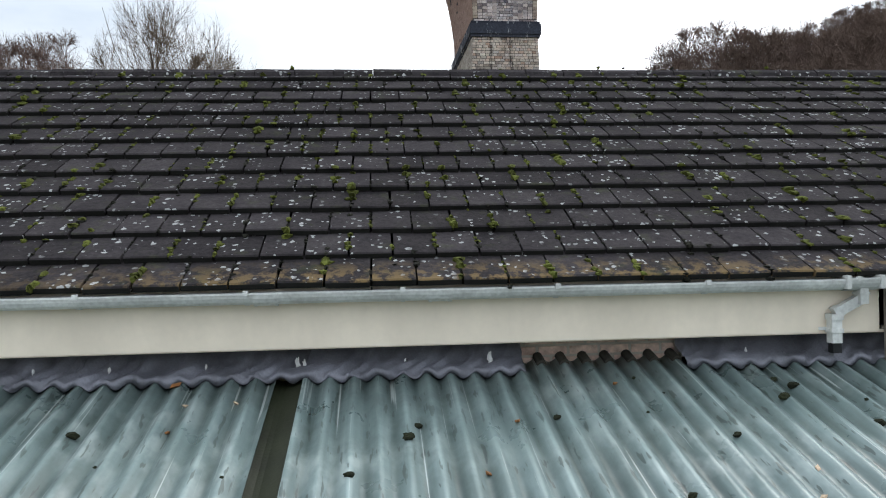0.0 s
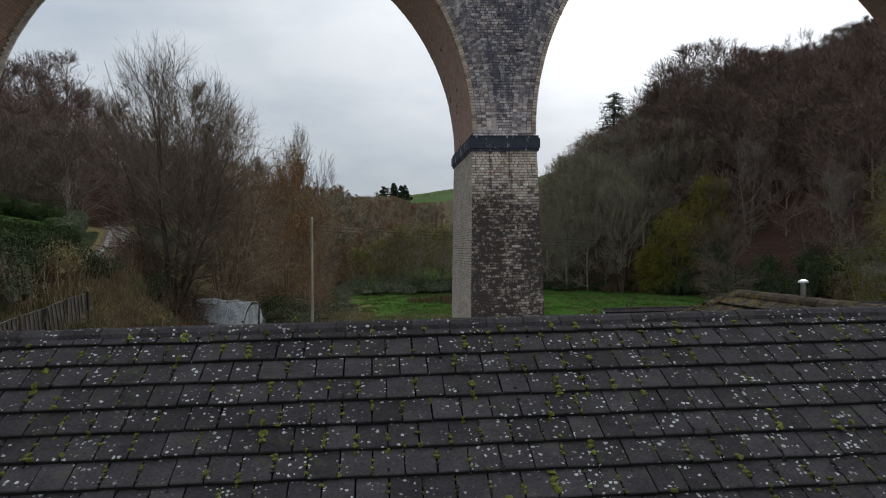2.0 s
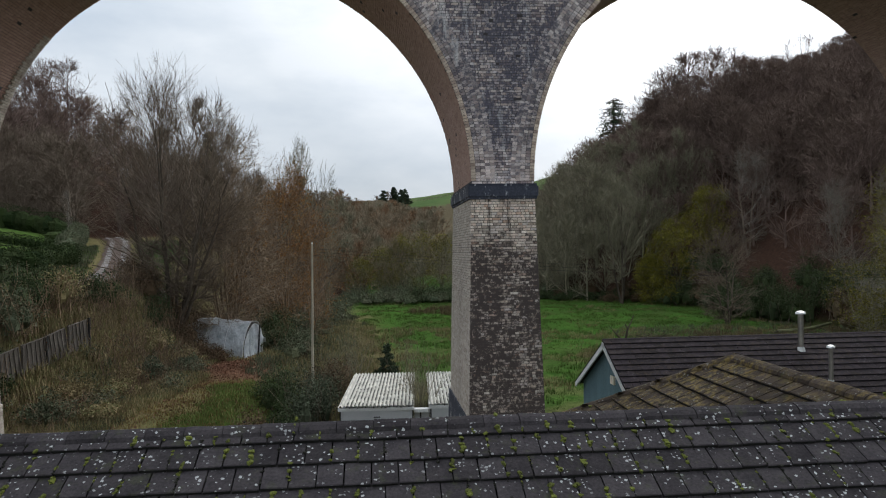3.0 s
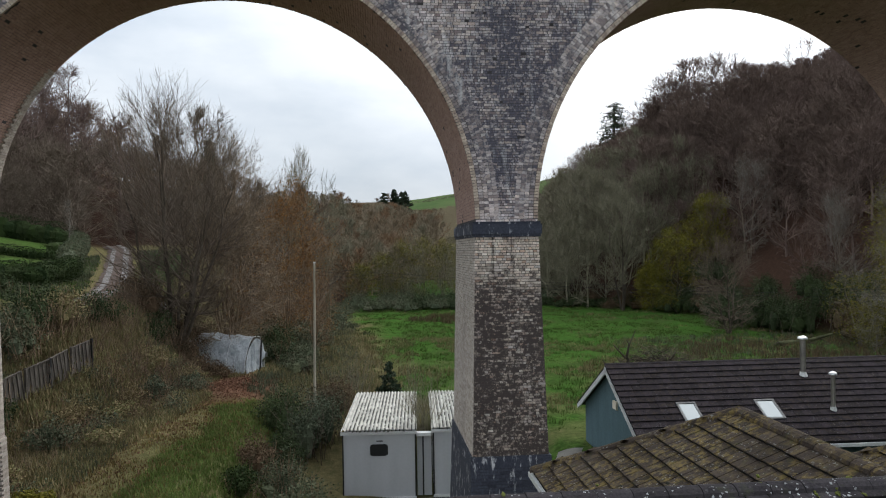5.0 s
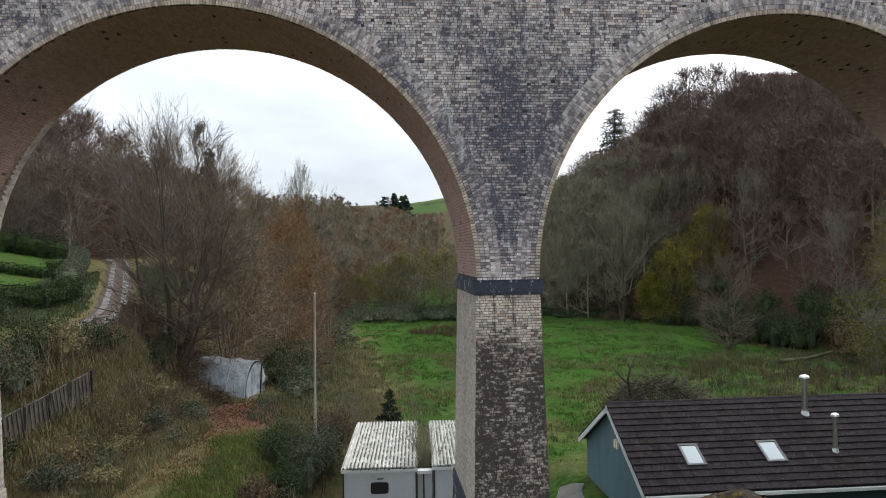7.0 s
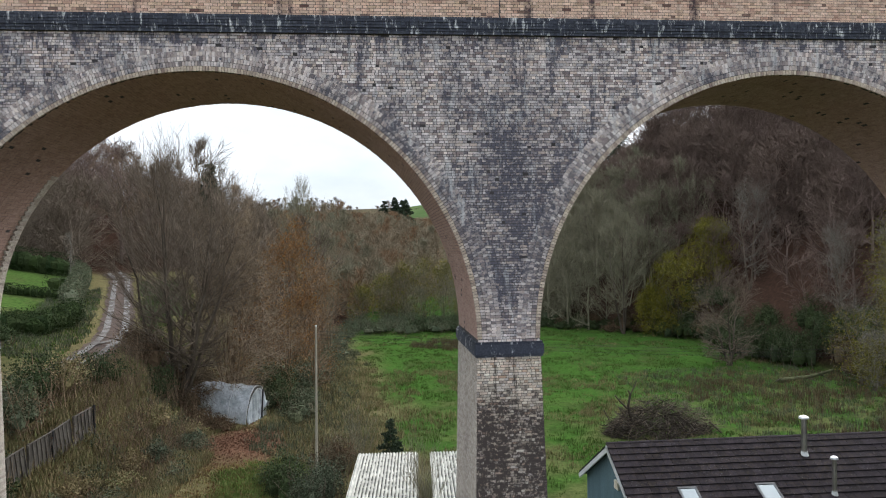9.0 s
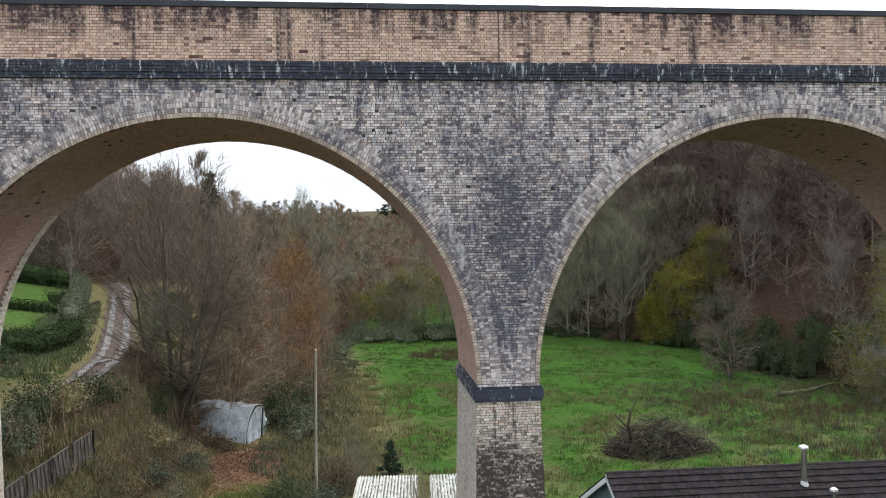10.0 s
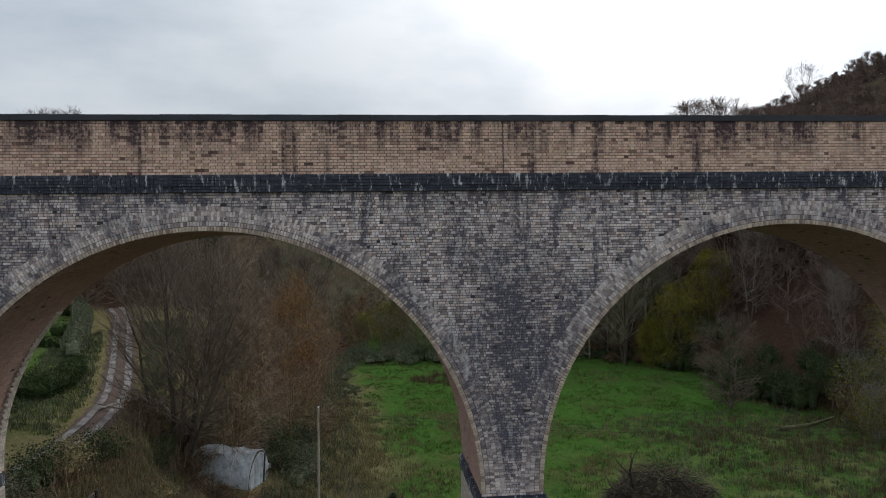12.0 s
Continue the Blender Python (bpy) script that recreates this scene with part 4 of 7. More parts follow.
# the near house: ridge along x, hipped wings behind
EY, EZ, RY, RZ = 4.90, 3.335, 8.7, 5.60
HOUSE = pose(0.5, 5.0, 3.3, 0, -0.3, -0.6) @ pose(-0.5, -5.0, -3.3)
SLOPE = math.degrees(math.atan2(RZ - EZ, RY - EY))
LEN = math.hypot(RZ - EZ, RY - EY)
near_house = thing("bungalow", "low bungalow with a lichened dark tile roof and cream fascia", "house", HOUSE)
g = Geo()
g.box(-9, 24, 5.28, 12.0, -0.6, 2.93)
part("wall", g, M_RENDERWALL, near_house)
g = Geo()
c0 = 0.05
SY, SZ = EY + 0.14, EZ + 0.035
g.add([(-9.2, SY, SZ), (24.2, SY, SZ), (24.2, RY, RZ - c0), (-9.2, RY, RZ - c0), (24.2, 2 * RY - SY, SZ), (-9.2, 2 * RY - SY, SZ),
       (-9.2, SY, 3.28), (24.2, SY, 3.28), (24.2, 2 * RY - SY, 3.28), (-9.2, 2 * RY - SY, 3.28)],
      [(0, 1, 2, 3), (3, 2, 4, 5), (0, 6, 7, 1), (5, 4, 8, 9), (6, 9, 8, 7), (0, 3, 5, 9, 6), (1, 7, 8, 4, 2)])
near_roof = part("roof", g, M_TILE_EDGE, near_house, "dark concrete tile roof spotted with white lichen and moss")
FRONT = pose(0, EY, EZ - 0.004, SLOPE, 0, 0)
BACK = pose(0, 2 * RY - EY, EZ - 0.004, 0, 0, 180) @ pose(0, 0, 0, SLOPE, 0, 0)
ROWS_N = 13
GAUGE = 0.346
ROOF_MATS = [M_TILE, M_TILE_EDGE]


def wing(xr, ya, zr, half, drop, seed):
    """A hipped wing behind the main ridge: ridge along y at xr, ending at ya."""
    g = Geo()
    y0 = RY - 0.2
    yb = ya + half
    A = (xr, y0, zr - c0)
    B = (xr, ya, zr - c0)
    C, D = (xr - half, yb, zr - drop - c0), (xr + half, yb, zr - drop - c0)
    E, F = (xr - half, y0, zr - drop - c0), (xr + half, y0, zr - drop - c0)
    lo = lambda p: (p[0], p[1], p[2] - 0.16)
    pts = [A, B, C, D, E, F, lo(C), lo(D), lo(E), lo(F)]
    g.add(pts, [(0, 4, 2, 1), (0, 1, 3, 5), (1, 2, 3), (4, 8, 6, 2), (2, 6, 7, 3), (3, 7, 9, 5), (6, 8, 9, 7)])
    roof = part("wing_roof", g, M_TILE_EDGE, near_house, "hipped wing roof of brown tiles furred with orange lichen")
    g2 = Geo()
    g2.box(xr - half + 0.3, xr + half - 0.3, y0, yb - 0.3, -1.6, zr - drop - 0.2)
    part("wall", g2, M_RENDERWALL, near_house)
    sl = math.degrees(math.atan2(drop, half))
    ln = math.hypot(drop, half)
    rows = 11
    gauge = (ln - 0.05) / rows
    m = pose(xr - half - 0.02, y0, zr - drop - 0.02, 0, 0, -90) @ pose(0, 0, 0, sl, 0, 0)
    # u runs from the main roof (0) towards -u at the far end; the slope rises towards +x
    far = yb - y0

    def keep(u, d):
        return -u < far - d * math.cos(radians(sl)) - 0.08
    tile_slope(roof, m, -far, 0.0, rows, gauge, [M_TILE_BROWN, M_TILE_EDGE], (-far, -far + 5.5), seed, clip=keep, w=0.3, thick=0.062, gap=0.011)
    m2 = pose(xr, yb + 0.02, zr - drop - 0.02, 0, 0, 180) @ pose(0, 0, 0, sl, 0, 0)
    tile_slope(roof, m2, -half, half, rows, gauge, [M_TILE_BROWN, M_TILE_EDGE], (9, 9), seed + 1, thick=0.062, gap=0.011, clip=lambda u, d: abs(u) < half - d * math.cos(radians(sl)) - 0.06)
    m3 = pose(xr + half + 0.02, y0, zr - drop - 0.02, 0, 0, 90) @ pose(0, 0, 0, sl, 0, 0)
    tile_slope(roof, m3, 0.0, far, rows, gauge, [M_TILE_BROWN, M_TILE_EDGE], (99, 99), seed + 2, thick=0.062, gap=0.011, clip=lambda u, d: u < far - d * math.cos(radians(sl)) - 0.06)
    ridge_run(roof, (xr, y0 + 0.3, zr + 0.03), (xr, ya, zr + 0.03), M_TILE_BROWN, 0.14, 0.42, seed)
    for s in (-1, 1):
        ridge_run(roof, (xr + s * half, yb, zr - drop + 0.02), (xr, ya, zr + 0.03), M_TILE_BROWN, 0.16, 0.4, seed + 3 + s, label="hip tiles")
    g3 = Geo()
    g3.box(xr - half - 0.1, xr - half - 0.02, y0 + 3.3, yb + 0.05, zr - drop - 0.17, zr - drop - 0.06)
    g3.box(xr - half - 0.1, xr + half + 0.1, yb + 0.05, yb + 0.13, zr - drop - 0.17, zr - drop - 0.06)
    part("gutter", g3, M_PVC, near_house, "white gutter under the wing eaves")


wing(6.76, 13.2, 5.55, 3.3, 1.92, 50)
wing(14.0, 13.2, 5.45, 3.3, 1.92, 60)

# fascia, gutter, downpipe
g = Geo()
g.box(-9.2, 3.55, 5.0, 5.025, 2.965, 3.36)
g.box(3.78, 24.2, 5.0, 5.025, 2.965, 3.36)
part("fascia", g, M_FASCIA, near_house, "cream painted fascia board")
g = Geo()
g.box(-9.2, 24.2, 5.02, 5.3, 2.955, 2.975)
part("eaves_board", g, M_FASCIA, near_house)


def half_round(g, x0, x1, y, z, r, n=8, mi=0, thick=0.004):
    for rr, flip in ((r, False), (r - thick, True)):
        pts = []
        for x in (x0, x1):
            for k in range(n + 1):
                w = math.pi + math.pi * k / n
                pts.append((x, y + rr * math.cos(w), z + rr * 0.95 * math.sin(w)))
        fs = [(k, k + 1, n + 2 + k, n + 1 + k) for k in range(n)]
        g.add(pts, [f[::-1] for f in fs] if flip else fs, mi)
    g.box(x0, x1, y - r - 0.004, y - r + 0.008, z - 0.008, z + 0.006, mi=mi)
    g.box(x0, x1, y + r - 0.008, y + r + 0.004, z - 0.008, z + 0.006, mi=mi)


GY, GZ, GR = 4.915, 3.338, 0.076
gutter = thing("gutter", "weathered white half-round plastic gutter under the tile eaves", "gutter", HOUSE)
g = Geo()
half_round(g, -9.2, 24.2, GY, GZ, GR)
part("channel", g, M_PVC, gutter)
g = Geo()
g.box(-9.2, 24.2, GY - 0.05, GY + 0.05, GZ - 0.045, GZ - 0.02)
part("silt", g, M_SILT_SHADE, gutter)
for x in (-4.9, -3.85, -2.85, -1.83, -0.79, 0.205, 1.22, 2.24, 3.3, 4.5, 5.6):
    g = Geo()
    half_round(g, x - 0.014, x + 0.014, GY, GZ, GR + 0.006)
    g.box(x - 0.016, x + 0.016, GY - GR - 0.014, GY - GR + 0.012, GZ - 0.012, GZ + 0.022)
    part("bracket", g, M_PVC, gutter)
for x in (-0.67, 0.45):
    g = Geo()
    half_round(g, x - 0.06, x + 0.06, GY, GZ, GR + 0.009)
    half_round(g, x - 0.075, x - 0.055, GY, GZ, GR + 0.013)
    half_round(g, x + 0.055, x + 0.075, GY, GZ, GR + 0.013)
    part("union", g, M_PVC, gutter)
downpipe = thing("downpipe", "white square plastic downpipe with an offset bend below the gutter outlet", "downpipe", HOUSE)
g = Geo()
half_round(g, 3.22, 3.46, GY, GZ + 0.006, GR + 0.012)
g.box(3.205, 3.235, GY - GR - 0.02, GY + GR, GZ - 0.06, GZ + 0.03)
g.box(3.445, 3.475, GY - GR - 0.02, GY + GR, GZ - 0.06, GZ + 0.03)
part("outlet", g, M_PVC, downpipe)
g = Geo()
g.box(3.325, 3.385, GY - 0.05, GY + 0.03, 3.17, 3.29)
g.box(3.319, 3.391, GY - 0.056, GY + 0.036, 3.235, 3.25)
part("spigot", g, M_PVC, downpipe)
g = Geo()
mb = look((3.36, 4.92, 3.205), (3.19, 4.95, 3.105))
g.box(-0.034, 0.034, -0.034, 0.034, -0.20, 0.02, mb)
g.box(-0.039, 0.039, -0.039, 0.039, -0.205, -0.165, mb)
part("offset_bend", g, M_PVC, downpipe)
g = Geo()
g.box(3.15, 3.222, 4.915, 4.985, 2.90, 3.10)
g.box(3.143, 3.229, 4.908, 4.99, 2.97, 3.0)
g.box(3.143, 3.229, 4.908, 4.99, 3.06, 3.10)
g.box(3.10, 3.25, 4.985, 5.0, 2.985, 3.005)
part("pipe", g, M_PVC, downpipe)
g = Geo()
g.box(3.16, 3.222, 4.925, 4.985, 2.83, 2.90)
part("shoe", g, M_CABTRIM, downpipe)
post = thing("timber_post", "grey weathered timber post beside the fascia end", "post", HOUSE)
g = Geo()
g.box(3.57, 3.625, 4.90, 4.98, 2.70, 3.30)
part("rail", g, M_WOODGREY, post)
g = Geo()
g.box(3.65, 3.72, 4.88, 4.97, 2.70, 3.31)
part("rail", g, M_WOODGREY, post)

# lean-to with corrugated sheets
LT = pose(0.0, 5.20, 2.80, 15.0, 0, 0.0)
lean_to = thing("lean_to", "lean-to roofed with grey-green corrugated sheets against the bungalow", "lean-to", HOUSE)
CP, CA = 0.16, 0.024


def corrugated(g, u0, u1, v0, v1, pitch, amp, m, thick=0.006, per=10, lap=0.0):
    n = max(2, int((u1 - u0) / pitch * per))
    cols = []
    for i in range(n + 1):
        u = u0 + (u1 - u0) * i / n
        w = math.sin(2 * math.pi * u / pitch)
        z = amp * (w * 0.85 + 0.15 * w * abs(w)) + lap
        cols.append((u, z))
    vs = [v0, v0 + (v1 - v0) * 0.33, v0 + (v1 - v0) * 0.67, v1]
    k = len(vs)
    pts = []
    for u, z in cols:
        pts += [m @ Vector((u, v, z)) for v in vs] + [m @ Vector((u, v, z - thick)) for v in vs]
    faces = []
    for i in range(n):
        a, b = i * 2 * k, (i + 1) * 2 * k
        for j in range(k - 1):
            faces.append((a + j, b + j, b + j + 1, a + j + 1))
            faces.append((a + k + j, a + k + j + 1, b + k + j + 1, b + k + j))
        faces.append((a, a + k, b + k, b))
        faces.append((a + k - 1, b + k - 1, b + 2 * k - 1, a + 2 * k - 1))
    g.add(pts, faces)


rng = random.Random(4)
for k in range(-5, 6):
    if k == -1:
        spans = [(-7 * CP, -5.25 * CP), (-4.95 * CP, -4.2 * CP), (-2.6 * CP, 0.0)]
    else:
        spans = [(k * 7 * CP, (k + 1) * 7 * CP)]
    for a, b in spans:
        g = Geo()
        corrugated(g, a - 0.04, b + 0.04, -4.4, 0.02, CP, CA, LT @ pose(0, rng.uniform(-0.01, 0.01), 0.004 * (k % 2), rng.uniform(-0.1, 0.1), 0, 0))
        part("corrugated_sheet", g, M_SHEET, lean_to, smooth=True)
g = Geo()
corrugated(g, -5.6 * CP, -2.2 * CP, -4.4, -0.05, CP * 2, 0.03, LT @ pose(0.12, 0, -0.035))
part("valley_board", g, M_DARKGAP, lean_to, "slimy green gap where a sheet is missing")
g = Geo()
g.box(-6.0, 9.0, 1.0, 1.2, 0.0, 1.55)
part("wall", g, M_RENDERWALL, lean_to)


def flashing_piece(xa, xb, label):
    """One length of lead: tucked under the boards, dressed down over the corrugations."""
    g = Geo()
    n, k = max(8, int((xb - xa) / 0.012)), 13
    for i in range(n + 1):
        x = xa + (xb - xa) * i / n
        w = math.sin(2 * math.pi * x / CP)
        lip = -0.205 - 0.014 * (1 - w) + 0.035 * noise.noise(Vector((x * 2.0, 5, 0)))
        low = LT @ Vector((x, lip + 0.012 * noise.noise(Vector((x * 8, 2, 9))), CA * 0.62 * w + 0.012))
        top = Vector((x, 5.288, 2.99))
        bend = LT @ Vector((x, -0.04, 0.045))
        for j in range(k):
            s = j / (k - 1)
            if s < 0.4:
                q = top.lerp(bend, s / 0.4)
            else:
                k2 = (s - 0.4) / 0.6
                flat = LT @ Vector((x, lip, CA * 0.75 + 0.012))
                q = bend.lerp(flat.lerp(low, k2 ** 3), k2)
            fold = noise.noise(Vector((x * 7, s * 3, 1))) * 0.02 + max(0.0, 0.32 - abs(noise.noise(Vector((x * 8 + 2.5 * s, s * 1.2, 4))))) * 0.13
            if 0.15 < s < 0.95:
                q.y -= fold * 0.7
                q.z += fold * 0.7
            g.v.append(tuple(q))
    for i in range(n):
        for j in range(k - 1):
            a = i * k + j
            g.f.append((a, a + 1, a + k + 1, a + k))
            g.mi.append(0)
    ob = part("lead_flashing", g, M_LEAD, lean_to, label, smooth=True)
    md = ob.modifiers.new("thickness", "SOLIDIFY")
    md.thickness, md.offset = 0.004, -1


def build_flashing():
    flashing_piece(-6.0, -1.9, "crumpled lead flashing dressed over the sheets")
    flashing_piece(-1.93, 1.03, "crumpled lead flashing with white bird-lime streaks")
    flashing_piece(2.15, 3.2, "smoother lead flashing with a torn edge")
    flashing_piece(3.17, 9.0, "crumpled lead flashing dressed over the sheets")
    # Solid dark plugs added for the shade inside the open corrugations.
    x = math.ceil((1.05 - 0.25 * CP) / CP) * CP + 0.25 * CP
    while x < 2.14:
        g = Geo()
        a, b = LT @ Vector((x, 0.05, 0.012)), LT @ Vector((x, -0.10, 0.016))
        g.tube(a, b, 0.036, 0.034, 10, True)
        part("rib_end", g, M_SILT_SHADE, lean_to, "solid dark plug standing for the shaded hollow of a corrugation")
        x += CP


build_flashing()
g = Geo()
rng = random.Random(2)
g2 = Geo()
g2.box(0.9, 2.3, 5.262, 5.30, 2.70, 2.975)
part("mortar_bed", g2, M_RENDERWALL, near_house)
for c in range(3):
    x = 1.04 - 0.1 * c
    while x < 2.16:
        brick(g, max(x, 1.02), min(x + 0.215, 2.17), 2.755 + 0.075 * c, 2.825 + 0.075 * c, 5.262, 0.012, rng)
        x += 0.225
part("exposed_brick", g, M_PINKBRICK, near_house, "strip of pink brick where flashing has come away", "stuff")

def housed(*args):
    """A loose mesh that lies on the bungalow or its lean-to."""
    ob = part(*args)
    ob.matrix_basis = HOUSE
    return ob


g = Geo()
rng = random.Random(31)
for x, s in ((-0.50, 1.0), (-0.455, 0.8), (0.80, 1.1), (-1.72, 0.6), (-1.10, 0.5), (-2.2, 0.6), (0.22, 0.5), (2.62, 0.5)):
    c = LT @ Vector((x, -0.085, 0.065))
    g.blob(c, 0.016 * s, 0.012, 0.045 * s, rng, 0.4, 8, 6)
tagged(housed("bird_lime", g, M_WHITE, None, "white bird-lime splashes on grey lead flashing", "stuff"), category="bird lime")
# leaves, moss lumps on the sheets
leaves = Geo()
pale = Geo()
lumps = Geo()
rng = random.Random(9)


def on_sheet(u, v):
    w = math.sin(2 * math.pi * u / CP)
    return LT @ Vector((u, v, CA * w + 0.006))


def leaf(g, c, s, rng):
    a = rng.uniform(0, 6.28)
    d, e = Vector((math.cos(a), math.sin(a), 0.15)), Vector((-math.sin(a), math.cos(a), 0.1))
    pts = [c - d * s, c - d * s * 0.3 + e * s * 0.55 + Vector((0, 0, 0.012)), c + d * s * 0.5 + e * s * 0.45, c + d * s + Vector((0, 0, 0.014)), c + d * s * 0.4 - e * s * 0.5, c - d * s * 0.4 - e * s * 0.5 + Vector((0, 0, 0.008))]
    g.add(pts + [p - Vector((0, 0, 0.003)) for p in pts], [(0, 1, 2, 3, 4, 5), (11, 10, 9, 8, 7, 6)])


for _ in range(26):
    leaf(leaves, on_sheet(rng.uniform(-3, 3.5), rng.uniform(-3.2, -0.25)), rng.uniform(0.02, 0.042), rng)
for _ in range(5):
    leaf(pale, on_sheet(rng.uniform(-2, 3.0), rng.uniform(-2.2, -0.4)), rng.uniform(0.02, 0.03), rng)
for _ in range(30):
    s = rng.choice((0.01, 0.014, 0.025, 0.033))
    lumps.blob(on_sheet(rng.uniform(-2.6, 3.2), rng.uniform(-2.6, -0.3)), s * 1.1, s * 0.85, s * 0.7, rng, 0.22, 10, 7)
tagged(housed("fallen_leaves", leaves, M_LEAF, None, "scattered orange fallen leaves lying on corrugated sheets", "stuff"), category="leaves")
tagged(housed("pale_leaves", pale, M_LEAFPALE, None, "scattered pale dry leaves lying on corrugated sheets", "stuff"), category="leaves")
tagged(housed("moss_lumps", lumps, plain("dark_wet_moss", (0.022, 0.026, 0.012), 1.0, var=0.5, scale=20, bumpy=0.8), None, "dark moss lumps rolled down onto corrugated sheets", "stuff"), category="moss")

# ---- teal house beyond the viaduct ----
HS = pose(9.24, 28.97, 4.03, 0, 0, -0.25)
teal_house = thing("teal_house", "teal rendered bungalow with a brown-black tiled gable roof", "house", HS)
HL, HD, HH = 16.0, 4.87, 28.4
hc, hsn = math.cos(radians(HH)), math.sin(radians(HH))
g = Geo()
zb = -HD * hsn
g.add([(0.0, -HD * hc, zb - 0.03), (HL, -HD * hc, zb - 0.03), (HL, 0, -0.04), (0.0, 0, -0.04), (HL, HD * hc, zb - 0.03), (0.0, HD * hc, zb - 0.03),
       (0.0, -HD * hc, zb - 0.18), (HL, -HD * hc, zb - 0.18), (HL, 0, -0.2), (0.0, 0, -0.2), (HL, HD * hc, zb - 0.18), (0.0, HD * hc, zb - 0.18)],
      [(0, 1, 2, 3), (3, 2, 4, 5), (0, 6, 7, 1), (5, 4, 10, 11), (0, 3, 9, 6), (3, 5, 11, 9), (6, 9, 8, 7), (9, 11, 10, 8), (1, 7, 8, 2), (2, 8, 10, 4)])
troof = part("roof", g, M_TILE_EDGE, teal_house, "brown-black flat tile roof")
g = Geo()
wy = HD * hc - 0.35
g.add([(0.28, -wy, -4.05), (0.28, wy, -4.05), (0.28, wy, zb + 0.0), (0.28, 0, -0.22), (0.28, -wy, zb + 0.0),
       (HL - 0.3, -wy, -4.05), (HL - 0.3, wy, -4.05), (HL - 0.3, wy, zb), (HL - 0.3, 0, -0.22), (HL - 0.3, -wy, zb)],
      [(0, 4, 3, 2, 1), (5, 6, 7, 8, 9), (0, 5, 9, 4), (1, 2, 7, 6)])
part("wall", g, M_TEAL, teal_house, "teal painted render")
g = Geo()
g.box(0.3, HL - 0.3, -wy - 0.02, -wy - 0.004, -4.05, zb - 0.05)
part("front_boarding", g, M_TEALDARK, teal_house)
for s in (-1, 1):
    g = Geo()
    m = pose(0, 0, 0, s * HH, 0, 0)
    if s > 0:
        g.box(-0.03, 0.03, -HD - 0.02, 0.02, -0.32, -0.13, m)
    else:
        g.box(-0.03, 0.03, -0.02, HD + 0.02, -0.32, -0.13, m)
    part("bargeboard", g, M_WHITE, teal_house, "white painted bargeboard")
g = Geo()
g.box(-0.03, HL, -HD * hc - 0.12, -HD * hc - 0.0, zb - 0.14, zb - 0.03)
part("gutter", g, M_WHITE, teal_house)
for yy in (-0.55, -0.28):
    g = Geo()
    g.box(0.20, 0.285, yy - 0.08, yy + 0.08, -1.72, -1.40)
    part("wall_vent", g, M_FASCIA, teal_house, "small cream wall vent")
g = Geo()
g.box(0.1, 0.2, -HD * hc + 0.3, -HD * hc + 0.38, -3.8, zb - 0.2)
part("downpipe", g, M_WHITE, teal_house)


def on_slope(u, d, n=0.0):
    return Vector((u, -d * hc - n * hsn, -d * hsn + n * hc))


def roof_window(u0, u1, d0, d1):
    win = None
    m = Matrix.Translation(on_slope(u0, d0)) @ pose(0, 0, 0, HH, 0, 0)
    w, h = u1 - u0, d1 - d0
    g = Geo()
    f = 0.085
    g.box(0, w, -f, 0, -0.02, 0.11, m)
    g.box(0, w, -h, -h + f, -0.02, 0.10, m)
    g.box(0, f, -h + f, -f, -0.02, 0.10, m)
    g.box(w - f, w, -h + f, -f, -0.02, 0.10, m)
    win = part("roof_window", g, M_FRAME, teal_house, "grey-framed roof window")
    g = Geo()
    g.box(f, w - f, -h + f, -f, 0.075, 0.088, m)
    part("pane", g, M_GLASS, win, "pane reflecting the white sky")
    g = Geo()
    g.box(-0.06, w + 0.06, -h - 0.16, -h, 0.045, 0.055, m)
    part("apron", g, M_LEAD, win, "pale lead apron")


roof_window(1.94, 2.68, 2.56, 3.64)
roof_window(4.97, 5.75, 2.54, 3.63)


def flue(u, d, top, r):
    b = on_slope(u, d)
    g = Geo()
    g.tube((b.x, b.y, b.z - 0.1), (b.x, b.y, top - 0.12), r, r, 14, True)
    pipe = part("flue", g, M_STEEL, teal_house, "stainless steel flue pipe")
    g = Geo()
    g.tube((b.x, b.y, top - 0.1), (b.x, b.y, top - 0.03), r * 1.9, r * 1.7, 14, True)
    g.tube((b.x, b.y, top - 0.03), (b.x, b.y, top + 0.02), r * 1.7, r * 0.6, 14, True)
    g.tube((b.x, b.y, top - 0.2), (b.x, b.y, top - 0.1), r * 0.7, r * 0.7, 10, True)
    part("cowl", g, M_CAP, pipe, "bright metal cowl")
    g = Geo()
    g.tube((b.x, b.y, b.z - 0.12), (b.x, b.y, b.z + 0.16), r * 2.0, r * 1.15, 14, True)
    part("collar", g, M_PVC, pipe, "weathered flashing collar")


flue(7.73, 1.12, 1.04, 0.105)
flue(7.80, 3.22, -0.08, 0.08)

# ---- cabins behind the pier ----
CAB = pose(-1.33, 30.65, 1.32, 0, 0, -3.4)


